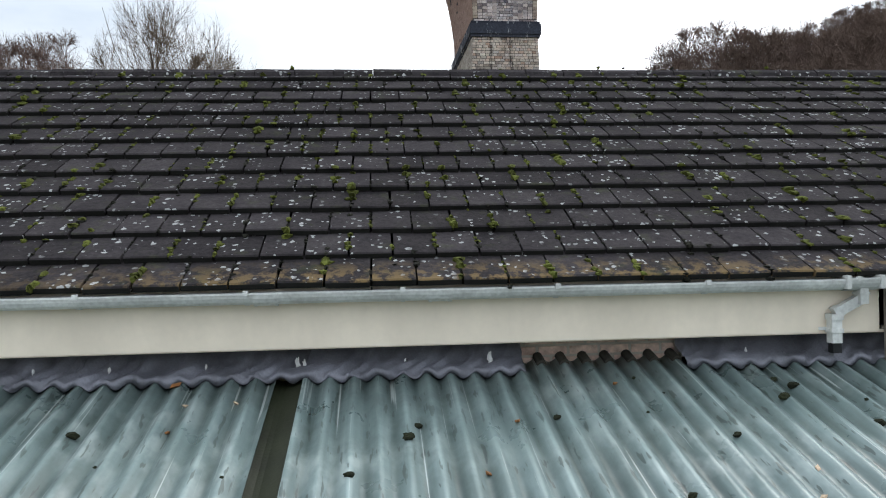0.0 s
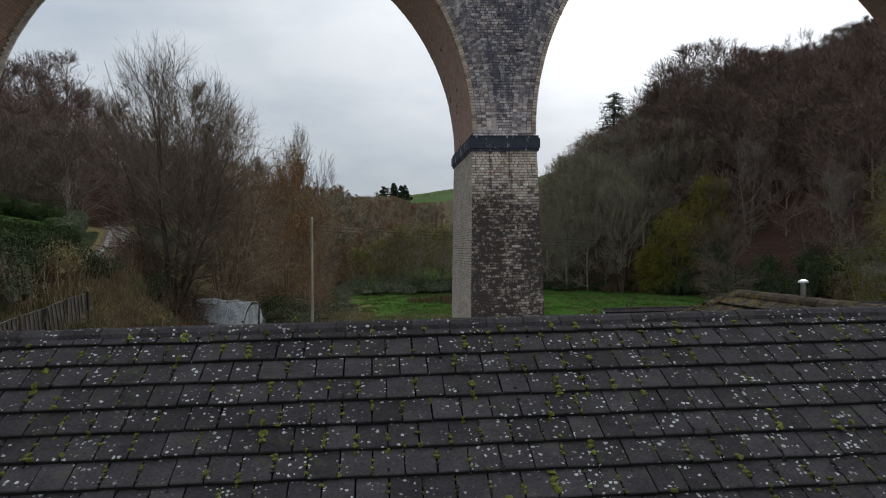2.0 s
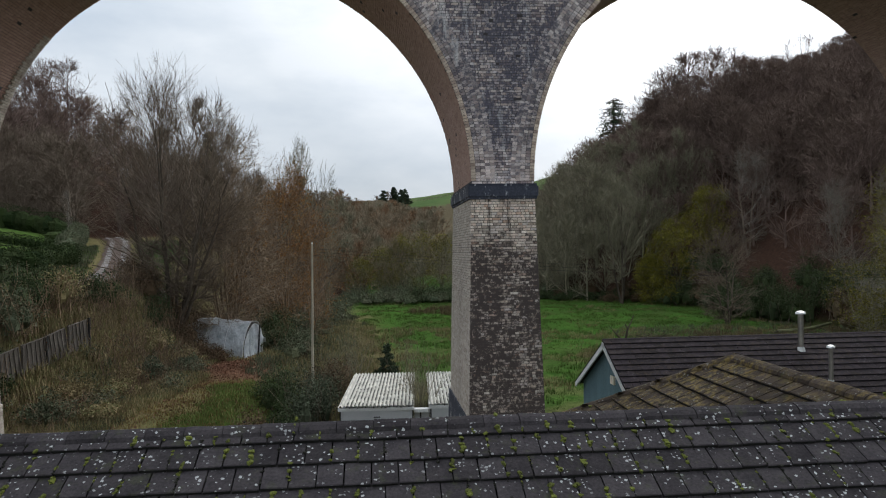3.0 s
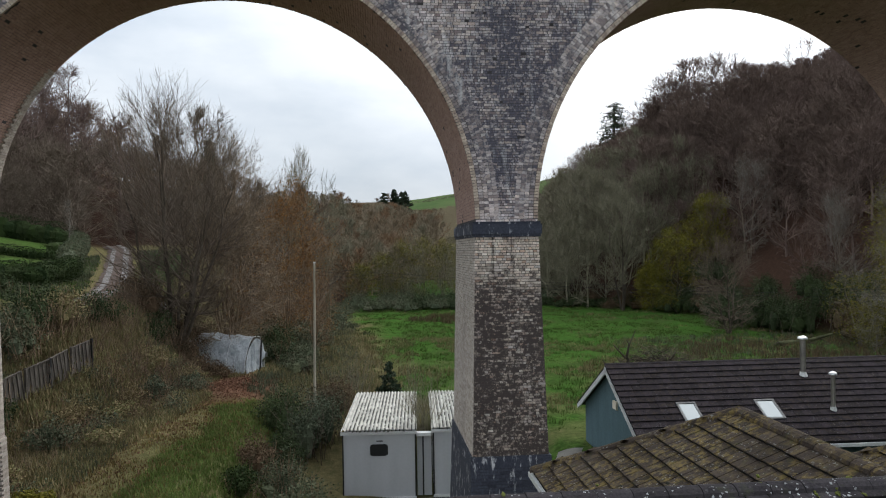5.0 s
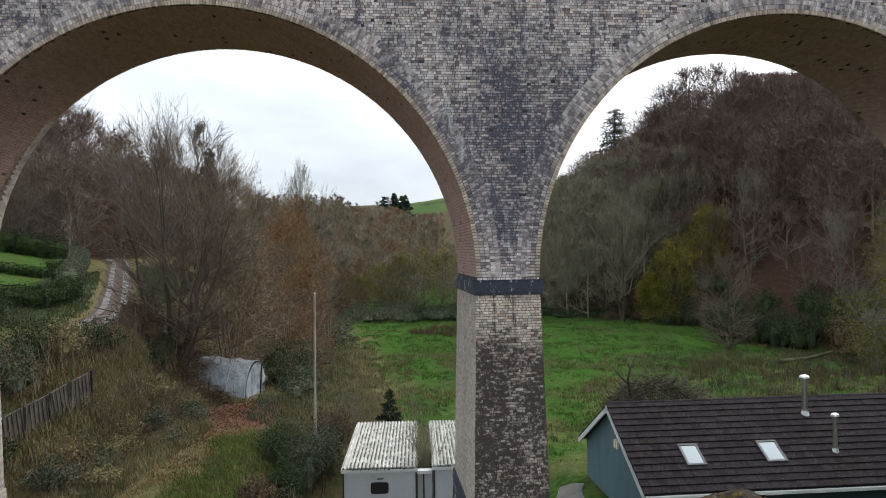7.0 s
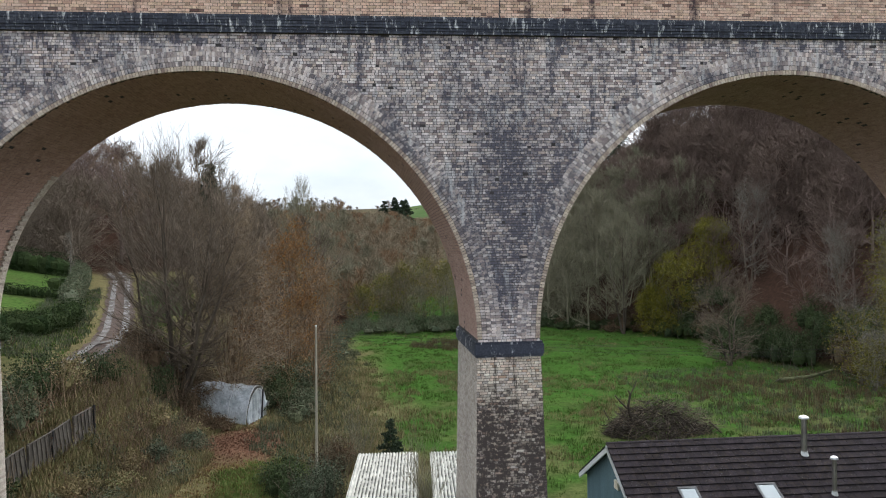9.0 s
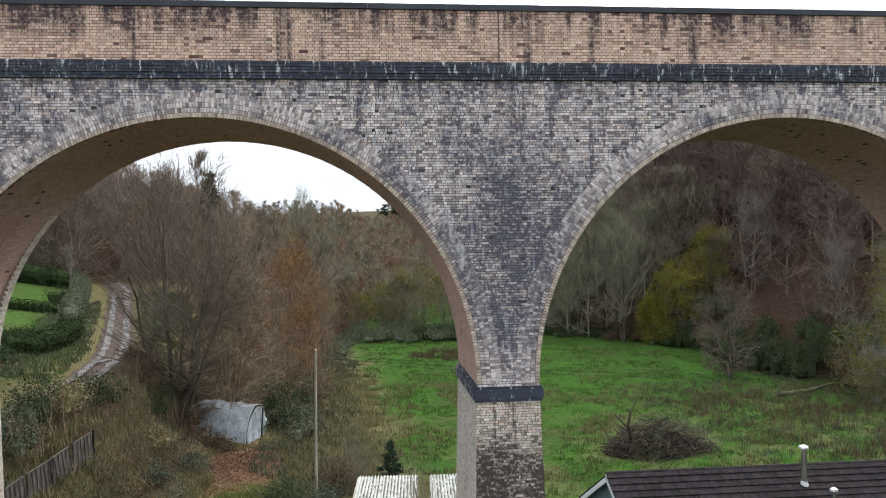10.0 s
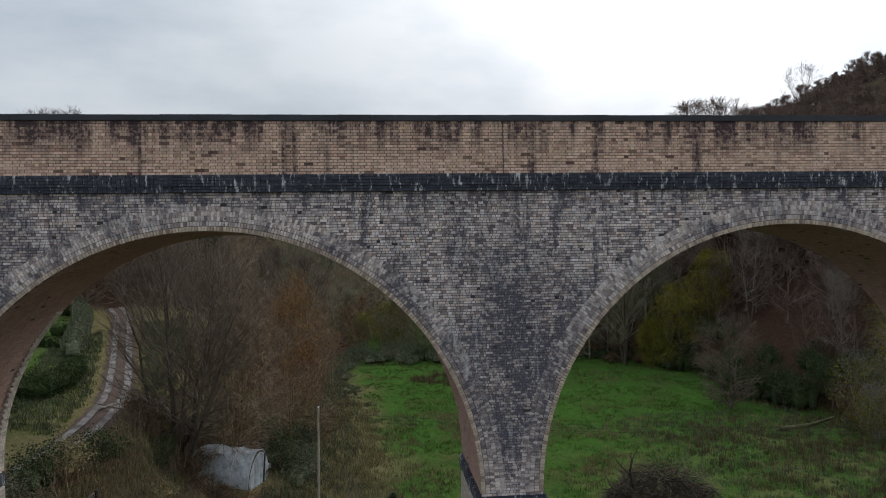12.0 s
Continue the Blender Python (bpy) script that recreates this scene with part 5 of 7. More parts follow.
def cabin(m, w, length, window):
    c = thing("cabin", "grey panelled site cabin with a white corrugated roof", "cabin", m, "cabins")
    g = Geo()
    g.box(0.03, w - 0.03, 0.03, length, -2.76, -0.12)
    part("body", g, M_CABIN, c)
    for x in (0.0, w - 0.05):
        g = Geo()
        g.box(x, x + 0.05, -0.01, 0.05, -2.7, -0.1)
        part("corner_trim", g, M_CABTRIM, c)
    g = Geo()
    g.box(0.0, w, -0.03, 0.02, -2.80, -2.70)
    part("base_rail", g, M_WHITE, c)
    g = Geo()
    g.box(-0.06, w + 0.04, -0.05, 0.02, -0.14, -0.02)
    part("roof_edge", g, M_WHITE, c)
    g = Geo()
    corrugated(g, -0.06, w + 0.04, 0.0, length + 0.1, 0.16, 0.042, pose(0, 0, 0.05, 0.0, 0, 0), 0.005, 8)
    rf = part("corrugated_roof", g, M_CABROOF, c, "white corrugated roof with black grime and painted shade between its ribs", smooth=False)
    rng = random.Random(int(w * 100))
    # Grime blotches, kept to the troughs so they also paint shade between ribs.
    g = Geo()
    for _ in range(620):
        u, v = rng.uniform(0.1, w - 0.1), length * rng.random() ** 1.3
        k = round(u / 0.16) * 0.16 + 0.12
        g.blob((k, v, 0.016), 0.042 * rng.uniform(0.6, 1.4), 0.20 * rng.uniform(0.4, 1.6), 0.022, rng, 0.4, 5, 3)
    part("grime", g, M_GRIME_SHADE, rf, kind="stuff")
    if window:
        g = Geo()
        n = 24
        pts = []
        for y in (-0.005, 0.03):
            for i in range(n):
                a = 2 * math.pi * i / n
                ca, sa = math.cos(a), math.sin(a)
                pts.append((1.5 + 0.37 * math.copysign(abs(ca) ** 0.35, ca), y, -0.78 + 0.24 * math.copysign(abs(sa) ** 0.35, sa)))
        g.add(pts, [tuple(range(n))] + [(i, i + n, (i + 1) % n + n, (i + 1) % n) for i in range(n)])
        part("window", g, M_CABTRIM, c, "dark rounded window")
        g = Geo()
        g.box(1.4, 1.66, 0.0, 0.03, -0.43, -0.39)
        part("vent", g, M_CABTRIM, c)
    return c


cabin(CAB, 3.02, 8.2, True)
cabin(CAB @ pose(3.72, 0.1, 0.02), 3.0, 8.0, False)
link = thing("link_panel", "grey panel and gutter box joining two cabins", "panel", CAB)
g = Geo()
g.box(3.06, 3.66, 0.3, 0.4, -2.76, -0.25)
part("panel", g, M_CABIN, link)
g = Geo()
g.box(3.05, 3.65, 0.0, 0.35, -0.25, -0.12)
part("box_gutter", g, M_WHITE, link)
g = Geo()
g.box(3.28, 3.34, 0.24, 0.28, -2.76, -0.3)
part("downpipe", g, M_CABTRIM, link)

# ---- pole, polytunnel, fence ----
pole = thing("pole", "tall bare grey wooden pole standing among the bushes", "pole", pose(-2.98, 38, 0.2, 0, 0.6, 0))
g = Geo()
g.tube((0, 0, ground_z(-2.98, 38) - 0.4), (0, 0, 7.95), 0.070, 0.048, 10, True)
part("shaft", g, plain("pale_pole_wood", (0.34, 0.305, 0.24), 0.85, var=0.25, scale=9, streak=True), pole)
g = Geo()
g.tube((0, 0, 7.95), (0, 0, 8.0), 0.06, 0.03, 10, True)
part("cap", g, M_WHITE, pole)


for dz, end in ((0.0, 7.2), (-0.16, 6.95), (-0.34, 6.8)):
    wire = thing("overhead_wire", "thin dark overhead wire strung from the pole", "wire", None, "overhead wires")
    g = Geo()
    g.path([(lerp(-2.9, 60.0, i / 24), lerp(38.0, 36.0, i / 24), lerp(7.9 + dz, end, i / 24) - 1.3 * 4 * (i / 24) * (1 - i / 24)) for i in range(25)], 0.008, 4)
    part("cable", g, M_CABTRIM, wire)


def polytunnel():
    m = pose(-9.75, 49.7, 1.30, 0, 3.5, -19)
    t = thing("polytunnel", "small torn polytunnel of milky plastic film on hoops", "polytunnel", m)
    n, k = 24, 28
    W, L, H = 1.35, 4.5, 2.2

    def at(i, j, o=0.0):
        w = math.pi * i / n
        x = -L / 2 + L * j / k
        sag = 0.018 * math.sin(j * 0.785) ** 2
        r = (1 + o - sag) * (1 - 0.22 * max(0.0, 1 - j / 7.0) ** 2)
        wob = 0.07 * noise.noise(Vector((i * 0.37, j * 0.4, 2)))
        return (x, -W * math.cos(w) * r, H * (abs(math.sin(w)) ** 0.9) * r + wob)
    for j0, j1, film, words in ((0, 11, M_FILMTHIN, "thin dirty plastic with the scrub showing through"), (11, k, M_FILM, "wrinkled milky plastic cover")):
        g = Geo()
        g.add([at(i, j) for j in range(j0, j1 + 1) for i in range(n + 1)],
              [(j * (n + 1) + i, j * (n + 1) + i + 1, (j + 1) * (n + 1) + i + 1, (j + 1) * (n + 1) + i) for j in range(j1 - j0) for i in range(n)])
        part("cover", g, film, t, words, smooth=True)
    for j in (0, 11, 20, 28):
        g = Geo()
        ring = [at(i, j, 0.012) for i in range(n + 1)]
        g.path(ring, 0.022, 6)
        part("hoop", g, M_WHITE, t)
    g = Geo()
    g.box(L / 2 + 0.20, L / 2 + 0.26, 0.30, 0.42, -0.1, 1.95)
    part("door_post", g, M_CABTRIM, t)
    g = Geo()
    rows = 9
    for s in range(28):
        y = -1.32 + s * 0.096
        top = 2.05 * math.sqrt(max(0, 1 - (y / W) ** 2))
        low = min(top, -0.25 + 0.18 * math.sin(s * 0.9) + 0.012 * s + max(0, s - 16) * 0.12)
        for r in range(rows):
            f = r / (rows - 1)
            g.v.append((L / 2 + 0.05 + 0.07 * f * math.sin(s * 1.7 + f) + 0.18 * f * f, y, lerp(top, low, f)))
    for s in range(27):
        for r in range(rows - 1):
            g.f.append((s * rows + r, (s + 1) * rows + r, (s + 1) * rows + r + 1, s * rows + r + 1))
            g.mi.append(0)
    part("end_flap", g, M_FILM, t, "loose hanging end flap", smooth=True)


polytunnel()


M_FENCE = plain("dark_fence_board", (0.112, 0.097, 0.083), 0.9, var=0.4, scale=9, streak=True)


def fence():
    """Lapped panels between posts, stepping down the bank."""
    f = thing("panel_fence", "weathered lap-panel fence with dark posts half hidden by scrub", "fence")
    a, b = Vector((-15.2, 29.6)), Vector((-13.4, 37.0))
    bays = 5
    d = (b - a) / bays
    turn = math.degrees(math.atan2(d.y, d.x))
    for i in range(bays + 1):
        p = a + d * i
        z = ground_z(p.x, p.y)
        g = Geo()
        g.box(-0.05, 0.05, -0.05, 0.05, -0.3, 1.36, pose(p.x, p.y, z, 0, 0, turn))
        part("post", g, M_CABTRIM if i % 2 else M_FENCE, f)
        if i == bays:
            break
        q = a + d * (i + 1)
        fall = math.degrees(math.atan2(ground_z(q.x, q.y) - z, d.length))
        m = pose(p.x, p.y, z + 0.04, 0, 0, turn) @ pose(0, 0, 0, 0, -fall, 0)
        for r in range(9):
            g = Geo()
            g.box(0.06, d.length - 0.06, -0.010, 0.010, 0.0, 0.15, m @ pose(0, 0, r * 0.138, 5))
            part("lap_board", g, M_FENCE, f)
        for k in range(6):
            g = Geo()
            x = 0.10 + (d.length - 0.20) * k / 5
            g.box(x - 0.016, x + 0.016, -0.055, -0.018, 0.0, 1.27, m)
            g.box(x - 0.016, x + 0.016, 0.022, 0.055, 0.0, 1.27, m)
            part("batten", g, M_FENCE, f)
        g = Geo()
        g.box(0.05, d.length - 0.05, -0.04, 0.03, 1.25, 1.29, m)
        part("capping", g, M_FENCE, f)


fence()

# ---- plants ----


def bark(name, lo, hi):
    mat, tree, bsdf, geo = material(name, 0.95, 0, 0.03)
    p = geo.outputs["Position"]
    a = noise3(tree, stretch(tree, p, 4, 4, 1), 2.0, 5.0, 0.65)
    r = rnd(tree, geo)
    c = ramp(tree, math2(tree, "ADD", math2(tree, "MULTIPLY", a, 0.6), math2(tree, "MULTIPLY", r, 0.4)), [(0.25, lo), (0.75, hi)])
    tree.links.new(c, bsdf.inputs["Base Color"])
    return mat


def foliage(name, cols):
    mat, tree, bsdf, geo = material(name, 0.85, 0, 0.06)
    r = rnd(tree, geo)
    n = len(cols)
    c = ramp(tree, r, [(i / max(1, n - 1), q) for i, q in enumerate(cols)])
    big = noise3(tree, geo.outputs["Position"], 0.5, 3.0)
    c = mixc(tree, 1.0, c, ramp(tree, big, [(0.3, (0.7, 0.7, 0.7)), (0.7, (1.25, 1.25, 1.25))]), "MULTIPLY")
    tree.links.new(c, bsdf.inputs["Base Color"])
    return mat


M_BARK = bark("grey_brown_bark", (0.045, 0.036, 0.028), (0.135, 0.112, 0.090))
M_TWIG = bark("grey_brown_twig", (0.080, 0.063, 0.049), (0.195, 0.155, 0.121))
M_TWIGTAN = bark("tan_brown_twig", (0.138, 0.104, 0.074), (0.300, 0.232, 0.166))
M_TWIGHAZE = bark("soft_tan_twig", (0.135, 0.108, 0.075), (0.285, 0.232, 0.165))
M_TWIGRED = bark("red_brown_twig", (0.122, 0.085, 0.057), (0.275, 0.198, 0.134))
M_TWIGPALE = bark("pale_lichened_twig", (0.095, 0.084, 0.07), (0.235, 0.21, 0.18))
M_TWIGOLIVE = bark("olive_twig", (0.11, 0.102, 0.07), (0.245, 0.225, 0.16))
M_TWIGDARK = bark("dark_wood_twig", (0.075, 0.055, 0.046), (0.185, 0.135, 0.112))
M_DEADWOOD = bark("dark_dead_wood", (0.030, 0.024, 0.020), (0.105, 0.085, 0.070))
M_SCRUB = bark("brown_scrub_stem", (0.085, 0.060, 0.042), (0.225, 0.165, 0.112))
M_TWIGMAROON = bark("maroon_brown_twig", (0.085, 0.06, 0.052), (0.205, 0.15, 0.128))
M_ORANGE = foliage("dying_orange_leaves", [(0.15, 0.066, 0.020), (0.29, 0.135, 0.032), (0.19, 0.090, 0.034), (0.33, 0.175, 0.046)])
M_YELLOW = foliage("yellow_green_leaves", [(0.112, 0.102, 0.017), (0.178, 0.155, 0.023), (0.073, 0.079, 0.017), (0.224, 0.185, 0.033)])
M_LITTER = foliage("rust_leaf_litter", [(0.095, 0.046, 0.031), (0.15, 0.070, 0.043), (0.125, 0.070, 0.050), (0.20, 0.11, 0.072)])
M_IVY = foliage("dark_ivy_leaves", [(0.022, 0.035, 0.015), (0.050, 0.069, 0.027), (0.035, 0.050, 0.025), (0.075, 0.094, 0.044)])
M_BRAMBLE = foliage("bramble_leaves", [(0.050, 0.064, 0.038), (0.092, 0.110, 0.068), (0.080, 0.086, 0.048), (0.120, 0.138, 0.090), (0.11, 0.092, 0.060)])
M_BANKMIX = foliage("bank_herbage", [(0.120, 0.135, 0.056), (0.260, 0.200, 0.108), (0.160, 0.165, 0.070), (0.300, 0.230, 0.130), (0.130, 0.140, 0.062), (0.225, 0.155, 0.092)])
M_HEDGE = foliage("hedge_leaves", [(0.018, 0.032, 0.012), (0.035, 0.055, 0.018), (0.028, 0.04, 0.016), (0.05, 0.07, 0.025)])
M_CONIFER = foliage("conifer_needles", [(0.020, 0.032, 0.020), (0.040, 0.056, 0.034), (0.030, 0.044, 0.026), (0.050, 0.066, 0.040)])
M_SILVER = foliage("grey_green_leaves", [(0.052, 0.064, 0.040), (0.092, 0.112, 0.074), (0.070, 0.082, 0.050), (0.112, 0.130, 0.090)])
M_GRASS = foliage("grass_blades", [(0.050, 0.084, 0.016), (0.066, 0.118, 0.024), (0.085, 0.122, 0.034), (0.056, 0.094, 0.020)])
M_PATHGRASS = foliage("trodden_grass", [(0.092, 0.150, 0.036), (0.130, 0.195, 0.050), (0.170, 0.180, 0.066), (0.105, 0.170, 0.042), (0.19, 0.17, 0.07)])
M_OCHRE = foliage("ochre_moss_and_grass", [(0.17, 0.118, 0.05), (0.23, 0.155, 0.065), (0.15, 0.145, 0.045), (0.19, 0.120, 0.07), (0.13, 0.095, 0.055)])
M_STRAW = foliage("dead_grass", [(0.16, 0.125, 0.065), (0.25, 0.20, 0.11), (0.11, 0.09, 0.045), (0.20, 0.165, 0.09)])
M_RUSH = foliage("dead_brown_dock", [(0.080, 0.050, 0.032), (0.125, 0.080, 0.050), (0.072, 0.056, 0.034), (0.115, 0.090, 0.055)])


def tri_part(name, v, f, mat, parent, label="", kind=""):
    """A part made of plain triangles held in arrays."""
    me = bpy.data.meshes.new(name)
    me.vertices.add(len(v))
    me.vertices.foreach_set("co", np.ascontiguousarray(v, dtype=np.float32).ravel())
    me.loops.add(f.size)
    me.loops.foreach_set("vertex_index", f.ravel().astype(np.int32))
    me.polygons.add(len(f))
    me.polygons.foreach_set("loop_start", np.arange(0, f.size, 3, dtype=np.int32))
    me.polygons.foreach_set("loop_total", np.full(len(f), 3, dtype=np.int32))
    me.update(calc_edges=True)
    me.materials.append(mat)
    return part(name, me, None, parent, label, kind)


def unit(v):
    return v / np.maximum(1e-6, np.linalg.norm(v, axis=1))[:, None]


def tubes3(p, q, r0, r1, n):
    """Open n-sided tubes from the rows of p to those of q."""
    d = unit(q - p)
    a = unit(np.cross(d, np.array([0.31, 0.89, 0.17])))
    b = np.cross(d, a)
    rings = []
    for c, r in ((p, r0), (q, r1)):
        for i in range(n):
            w = 2 * math.pi * i / n
            rings.append(c + (a * math.cos(w) + b * math.sin(w)) * r[:, None])
    v = np.stack(rings, 1).reshape(-1, 3)
    base = (np.arange(len(p)) * 2 * n)[:, None]
    loc = []
    for i in range(n):
        k = (i + 1) % n
        loc += [(i, k, n + k), (i, n + k, n + i)]
    f = (base[:, :, None] + np.array(loc)[None]).reshape(-1, 3)
    return v, f


def ribbons(p, q, ra, rb, rs):
    """Thin flat shoots from the rows of p to those of q, turned at random."""
    side = unit(np.cross(q - p, rs.normal(size=p.shape)))
    v = np.stack([p - side * ra[:, None], p + side * ra[:, None], q + side * rb[:, None], q - side * rb[:, None]], 1).reshape(-1, 3)
    base = (np.arange(len(p)) * 4)[:, None, None]
    return v, (base + np.array([(0, 1, 2), (0, 2, 3)])[None]).reshape(-1, 3)


def colony(seed, h, rx, ry, z0, n, stems_n=1, r0=0.012, w=0.012, length=0.9, rise=0.35, lump=0.10, shift=0.0, levels=4, limbs=2, spread=0.62, lean=0.9, splay=(0.15, 0.55)):
    """Grows a bare tree, fork by fork, inside a rounded lumpy crown: wood, twigs (points and triangles) and the tips.
    n: about how many twigs; w: half their width; rise: how far shoots turn up; lean: how far the limbs stand out."""
    rs = np.random.RandomState(seed)
    low, zf = h * z0, h * (z0 + 0.05 * (1 - z0))
    cz = low + 0.48 * (h - low)
    centre = np.array([shift, 0.0, cz])
    ph = rs.uniform(0, 6.28, 6)

    def depth(p):
        """1 on the crown's outside, less within."""
        u = (p - centre) / np.where(p[:, 2:3] > cz, [[rx, ry, h - cz]], [[rx, ry, cz - low * 0.7 + 0.02 * h]])
        rho = np.linalg.norm(u, axis=1) + 1e-6
        e = u / rho[:, None]
        edge = 0.95 + lump * 0.5 * (np.sin(3.1 * e[:, 0] + ph[0]) + np.sin(3.7 * e[:, 1] + ph[1]) + np.sin(4.3 * e[:, 2] + ph[2]) * 0.7 + 0.6 * np.sin(9 * e[:, 0] + ph[3]) * np.sin(8 * e[:, 1] + ph[4]))
        return rho / edge

    segs = []
    pos, way, rad = [], [], []
    r_trunk = r0 * h * (1.0 if stems_n == 1 else 0.7)
    steps = 7
    for s in range(stems_n):
        a = 6.28 * s / stems_n + rs.uniform(0, 1)
        reach = 0.0 if stems_n == 1 else rs.uniform(*splay)
        out = np.array([math.cos(a) * rx, math.sin(a) * ry, 0.0]) * reach
        top = h * (0.80 - 0.32 * reach)
        prev = out * 0.06
        for q in range(1, steps + 1):
            t = q / steps
            here = out * (0.06 + 0.94 * t ** 0.8) + np.array([shift * t, 0, top * t]) + rs.normal(0, 0.010 * h * t, 3) * [1, 1, 0.3]
            segs.append((prev[None], here[None], np.array([r_trunk * (1.12 - 0.88 * (t - 1 / steps))]), np.array([r_trunk * (1.12 - 0.88 * t)]), 0))
            if here[2] >= zf:
                for m in range(limbs + (2 if q == steps else 0)):
                    b = rs.uniform(0, 6.28)
                    tilt = lean * rs.uniform(0.55, 1.25) * (1.15 - 0.75 * t)
                    d = np.array([math.cos(b) * tilt, math.sin(b) * tilt, 0.28 + 0.75 * t]) + out * 0.10 * rs.uniform(0, 1)
                    pos.append(prev + (here - prev) * rs.uniform(0.2, 1.0)), way.append(d / np.linalg.norm(d)), rad.append(r_trunk * (1.12 - 0.88 * t) * 0.6)
            prev = here
    pos, way, rad = np.array(pos), np.array(way), np.array(rad)
    far = np.full(len(pos), 0.02 * h)
    for q in range(40):
        far += np.where(depth(pos + way * far[:, None]) < 1.0, 0.025 * h, 0.0)
    ln = far / sum(0.62 ** q for q in range(levels - 1)) * rs.uniform(0.85, 1.05, len(pos))
    kids = max(2.0, (n / len(pos)) ** (1 / (levels - 1)))
    tips = pos
    for lv in range(levels):
        bend = unit(way + rs.normal(0, 0.16, way.shape) + np.array([0, 0, rise * 0.22]))
        mid = pos + way * ln[:, None] * 0.5
        end = mid + bend * ln[:, None] * 0.5
        if lv == levels - 1:
            segs.append((pos, end, np.full(len(pos), w), np.full(len(pos), w), 2))
            tips = end
            break
        if lv == levels - 2:
            segs.append((pos, end, rad, rad * 0.6, 1.5))
        else:
            segs.append((pos, mid, rad, rad * 0.86, 1))
            segs.append((mid, end, rad * 0.86, rad * 0.66, 1))
        c = np.full(len(pos), int(kids)) + (rs.uniform(0, 1, len(pos)) < kids - int(kids))
        j = np.repeat(np.arange(len(pos)), c)
        lead = np.concatenate([[True], j[1:] != j[:-1]])
        at = np.where(lead, 1.0, rs.uniform(0.15, 1.0, len(j)))
        p = np.where((at < 0.5)[:, None], pos[j] + (mid[j] - pos[j]) * (at * 2)[:, None], mid[j] + (end[j] - mid[j]) * (at * 2 - 1)[:, None])
        side = unit(np.cross(bend[j], rs.normal(size=(len(j), 3))))
        off = np.where(lead, 0.14, rs.uniform(0.6, 1.4, len(j)) * spread)
        way = unit(bend[j] + side * off[:, None] + np.array([0, 0, rise * 0.3]))
        ln = ln[j] * np.where(lead, 0.66, rs.uniform(0.40, 0.75, len(j)))
        if lv == levels - 2:
            ln = length * rs.uniform(0.5, 1.2, len(j))
        rad = np.maximum(rad[j] * np.where(lead, 0.64, 0.42), w * 0.8)
        keep = depth(p + way * ln[:, None] * 0.6) < 1.02
        pos, way, ln, rad = p[keep], way[keep], ln[keep], rad[keep]
    wv, wf, tv, tf, nw, nt = [], [], [], [], 0, 0
    for p, q, ra, rb, sort in segs:
        if sort == 1.5:
            v, f = ribbons(p, q, ra, rb, rs)
        elif sort == 2:
            side = unit(np.cross(q - p, rs.normal(size=p.shape))) * w
            v = np.stack([p - side, p + side, q], 1).reshape(-1, 3)
            f = np.arange(len(v)).reshape(-1, 3)
        elif sort == 0:
            v, f = tubes3(p, q, ra, rb, 6)
            wv.append(v), wf.append(f + nw)
            nw += len(v)
            continue
        else:
            v, f = tubes3(p, q, ra, rb, 3)
        tv.append(v), tf.append(f + nt)
        nt += len(v)
    return (np.concatenate(wv), np.concatenate(wf)), (np.concatenate(tv), np.concatenate(tf)), tips


def grown_tree(name, label, x, y, top, rx, ry, z0, n, seed, twig_mat, wood_mat=None, group="", leaf_mat=None, leaf_n=0, leaf_s=0.1, pick=None, category="tree", **more):
    """A single tree whose crown reaches the height top above the sea of z = 0."""
    z = ground_z(x, y) - 0.15
    wood, twigs, tips = colony(seed, top - z, rx, ry, z0, n, **more)
    t = thing(name, label, category, pose(x, y, z), group)
    tri_part("trunk", wood[0], wood[1], wood_mat or M_BARK, t)
    tri_part("crown", twigs[0], twigs[1], twig_mat, t, kind="stuff")
    if leaf_mat is not None:
        g = Geo()
        rng = random.Random(leaf_n)
        tips = [Vector(p) for p in tips if pick is None or pick(p)]
        for _ in range(leaf_n):
            leaf_quad(g, rng.choice(tips) + Vector((rng.gauss(0, 0.3), rng.gauss(0, 0.3), rng.gauss(0, 0.3))), leaf_s, rng)
        part("leaves", g, leaf_mat, t, kind="stuff")
    return t


def leaf_quad(g, c, s, rng):
    a = Vector((rng.gauss(0, 1), rng.gauss(0, 1), rng.gauss(0, 0.7)))
    if a.length < 1e-3:
        a = Vector((1, 0, 0))
    a.normalize()
    b = a.orthogonal().normalized()
    w = rng.uniform(0, 6.28)
    b = b * math.cos(w) + a.cross(b) * math.sin(w)
    s *= rng.uniform(0.6, 1.4)
    g.add([c - a * s, c + a * s * 0.4 + b * s * 0.7, c + a * s * 0.7 - b * s * 0.5], [(0, 1, 2)])


def cloud(g, rng, c, rx, ry, rz, n, s, shell=0.45, floor=-0.3):
    """Leaves through a lumpy mound, thicker towards its outside."""
    ph = [rng.uniform(0, 6.28) for _ in range(6)]
    for _ in range(n):
        v = Vector((rng.gauss(0, 1), rng.gauss(0, 1), rng.gauss(0, 1))).normalized()
        if v.z < floor:
            v.z = -v.z
        lump = 1 + 0.16 * math.sin(5 * v.x + ph[0]) + 0.14 * math.sin(6 * v.y + ph[1]) + 0.14 * math.sin(7 * v.z + ph[2]) + 0.08 * math.sin(13 * v.x + ph[3]) * math.sin(11 * v.y + ph[4])
        k = lump * (rng.random() ** shell)
        leaf_quad(g, Vector((c[0] + rx * v.x * k, c[1] + ry * v.y * k, c[2] + rz * v.z * k)), s, rng)


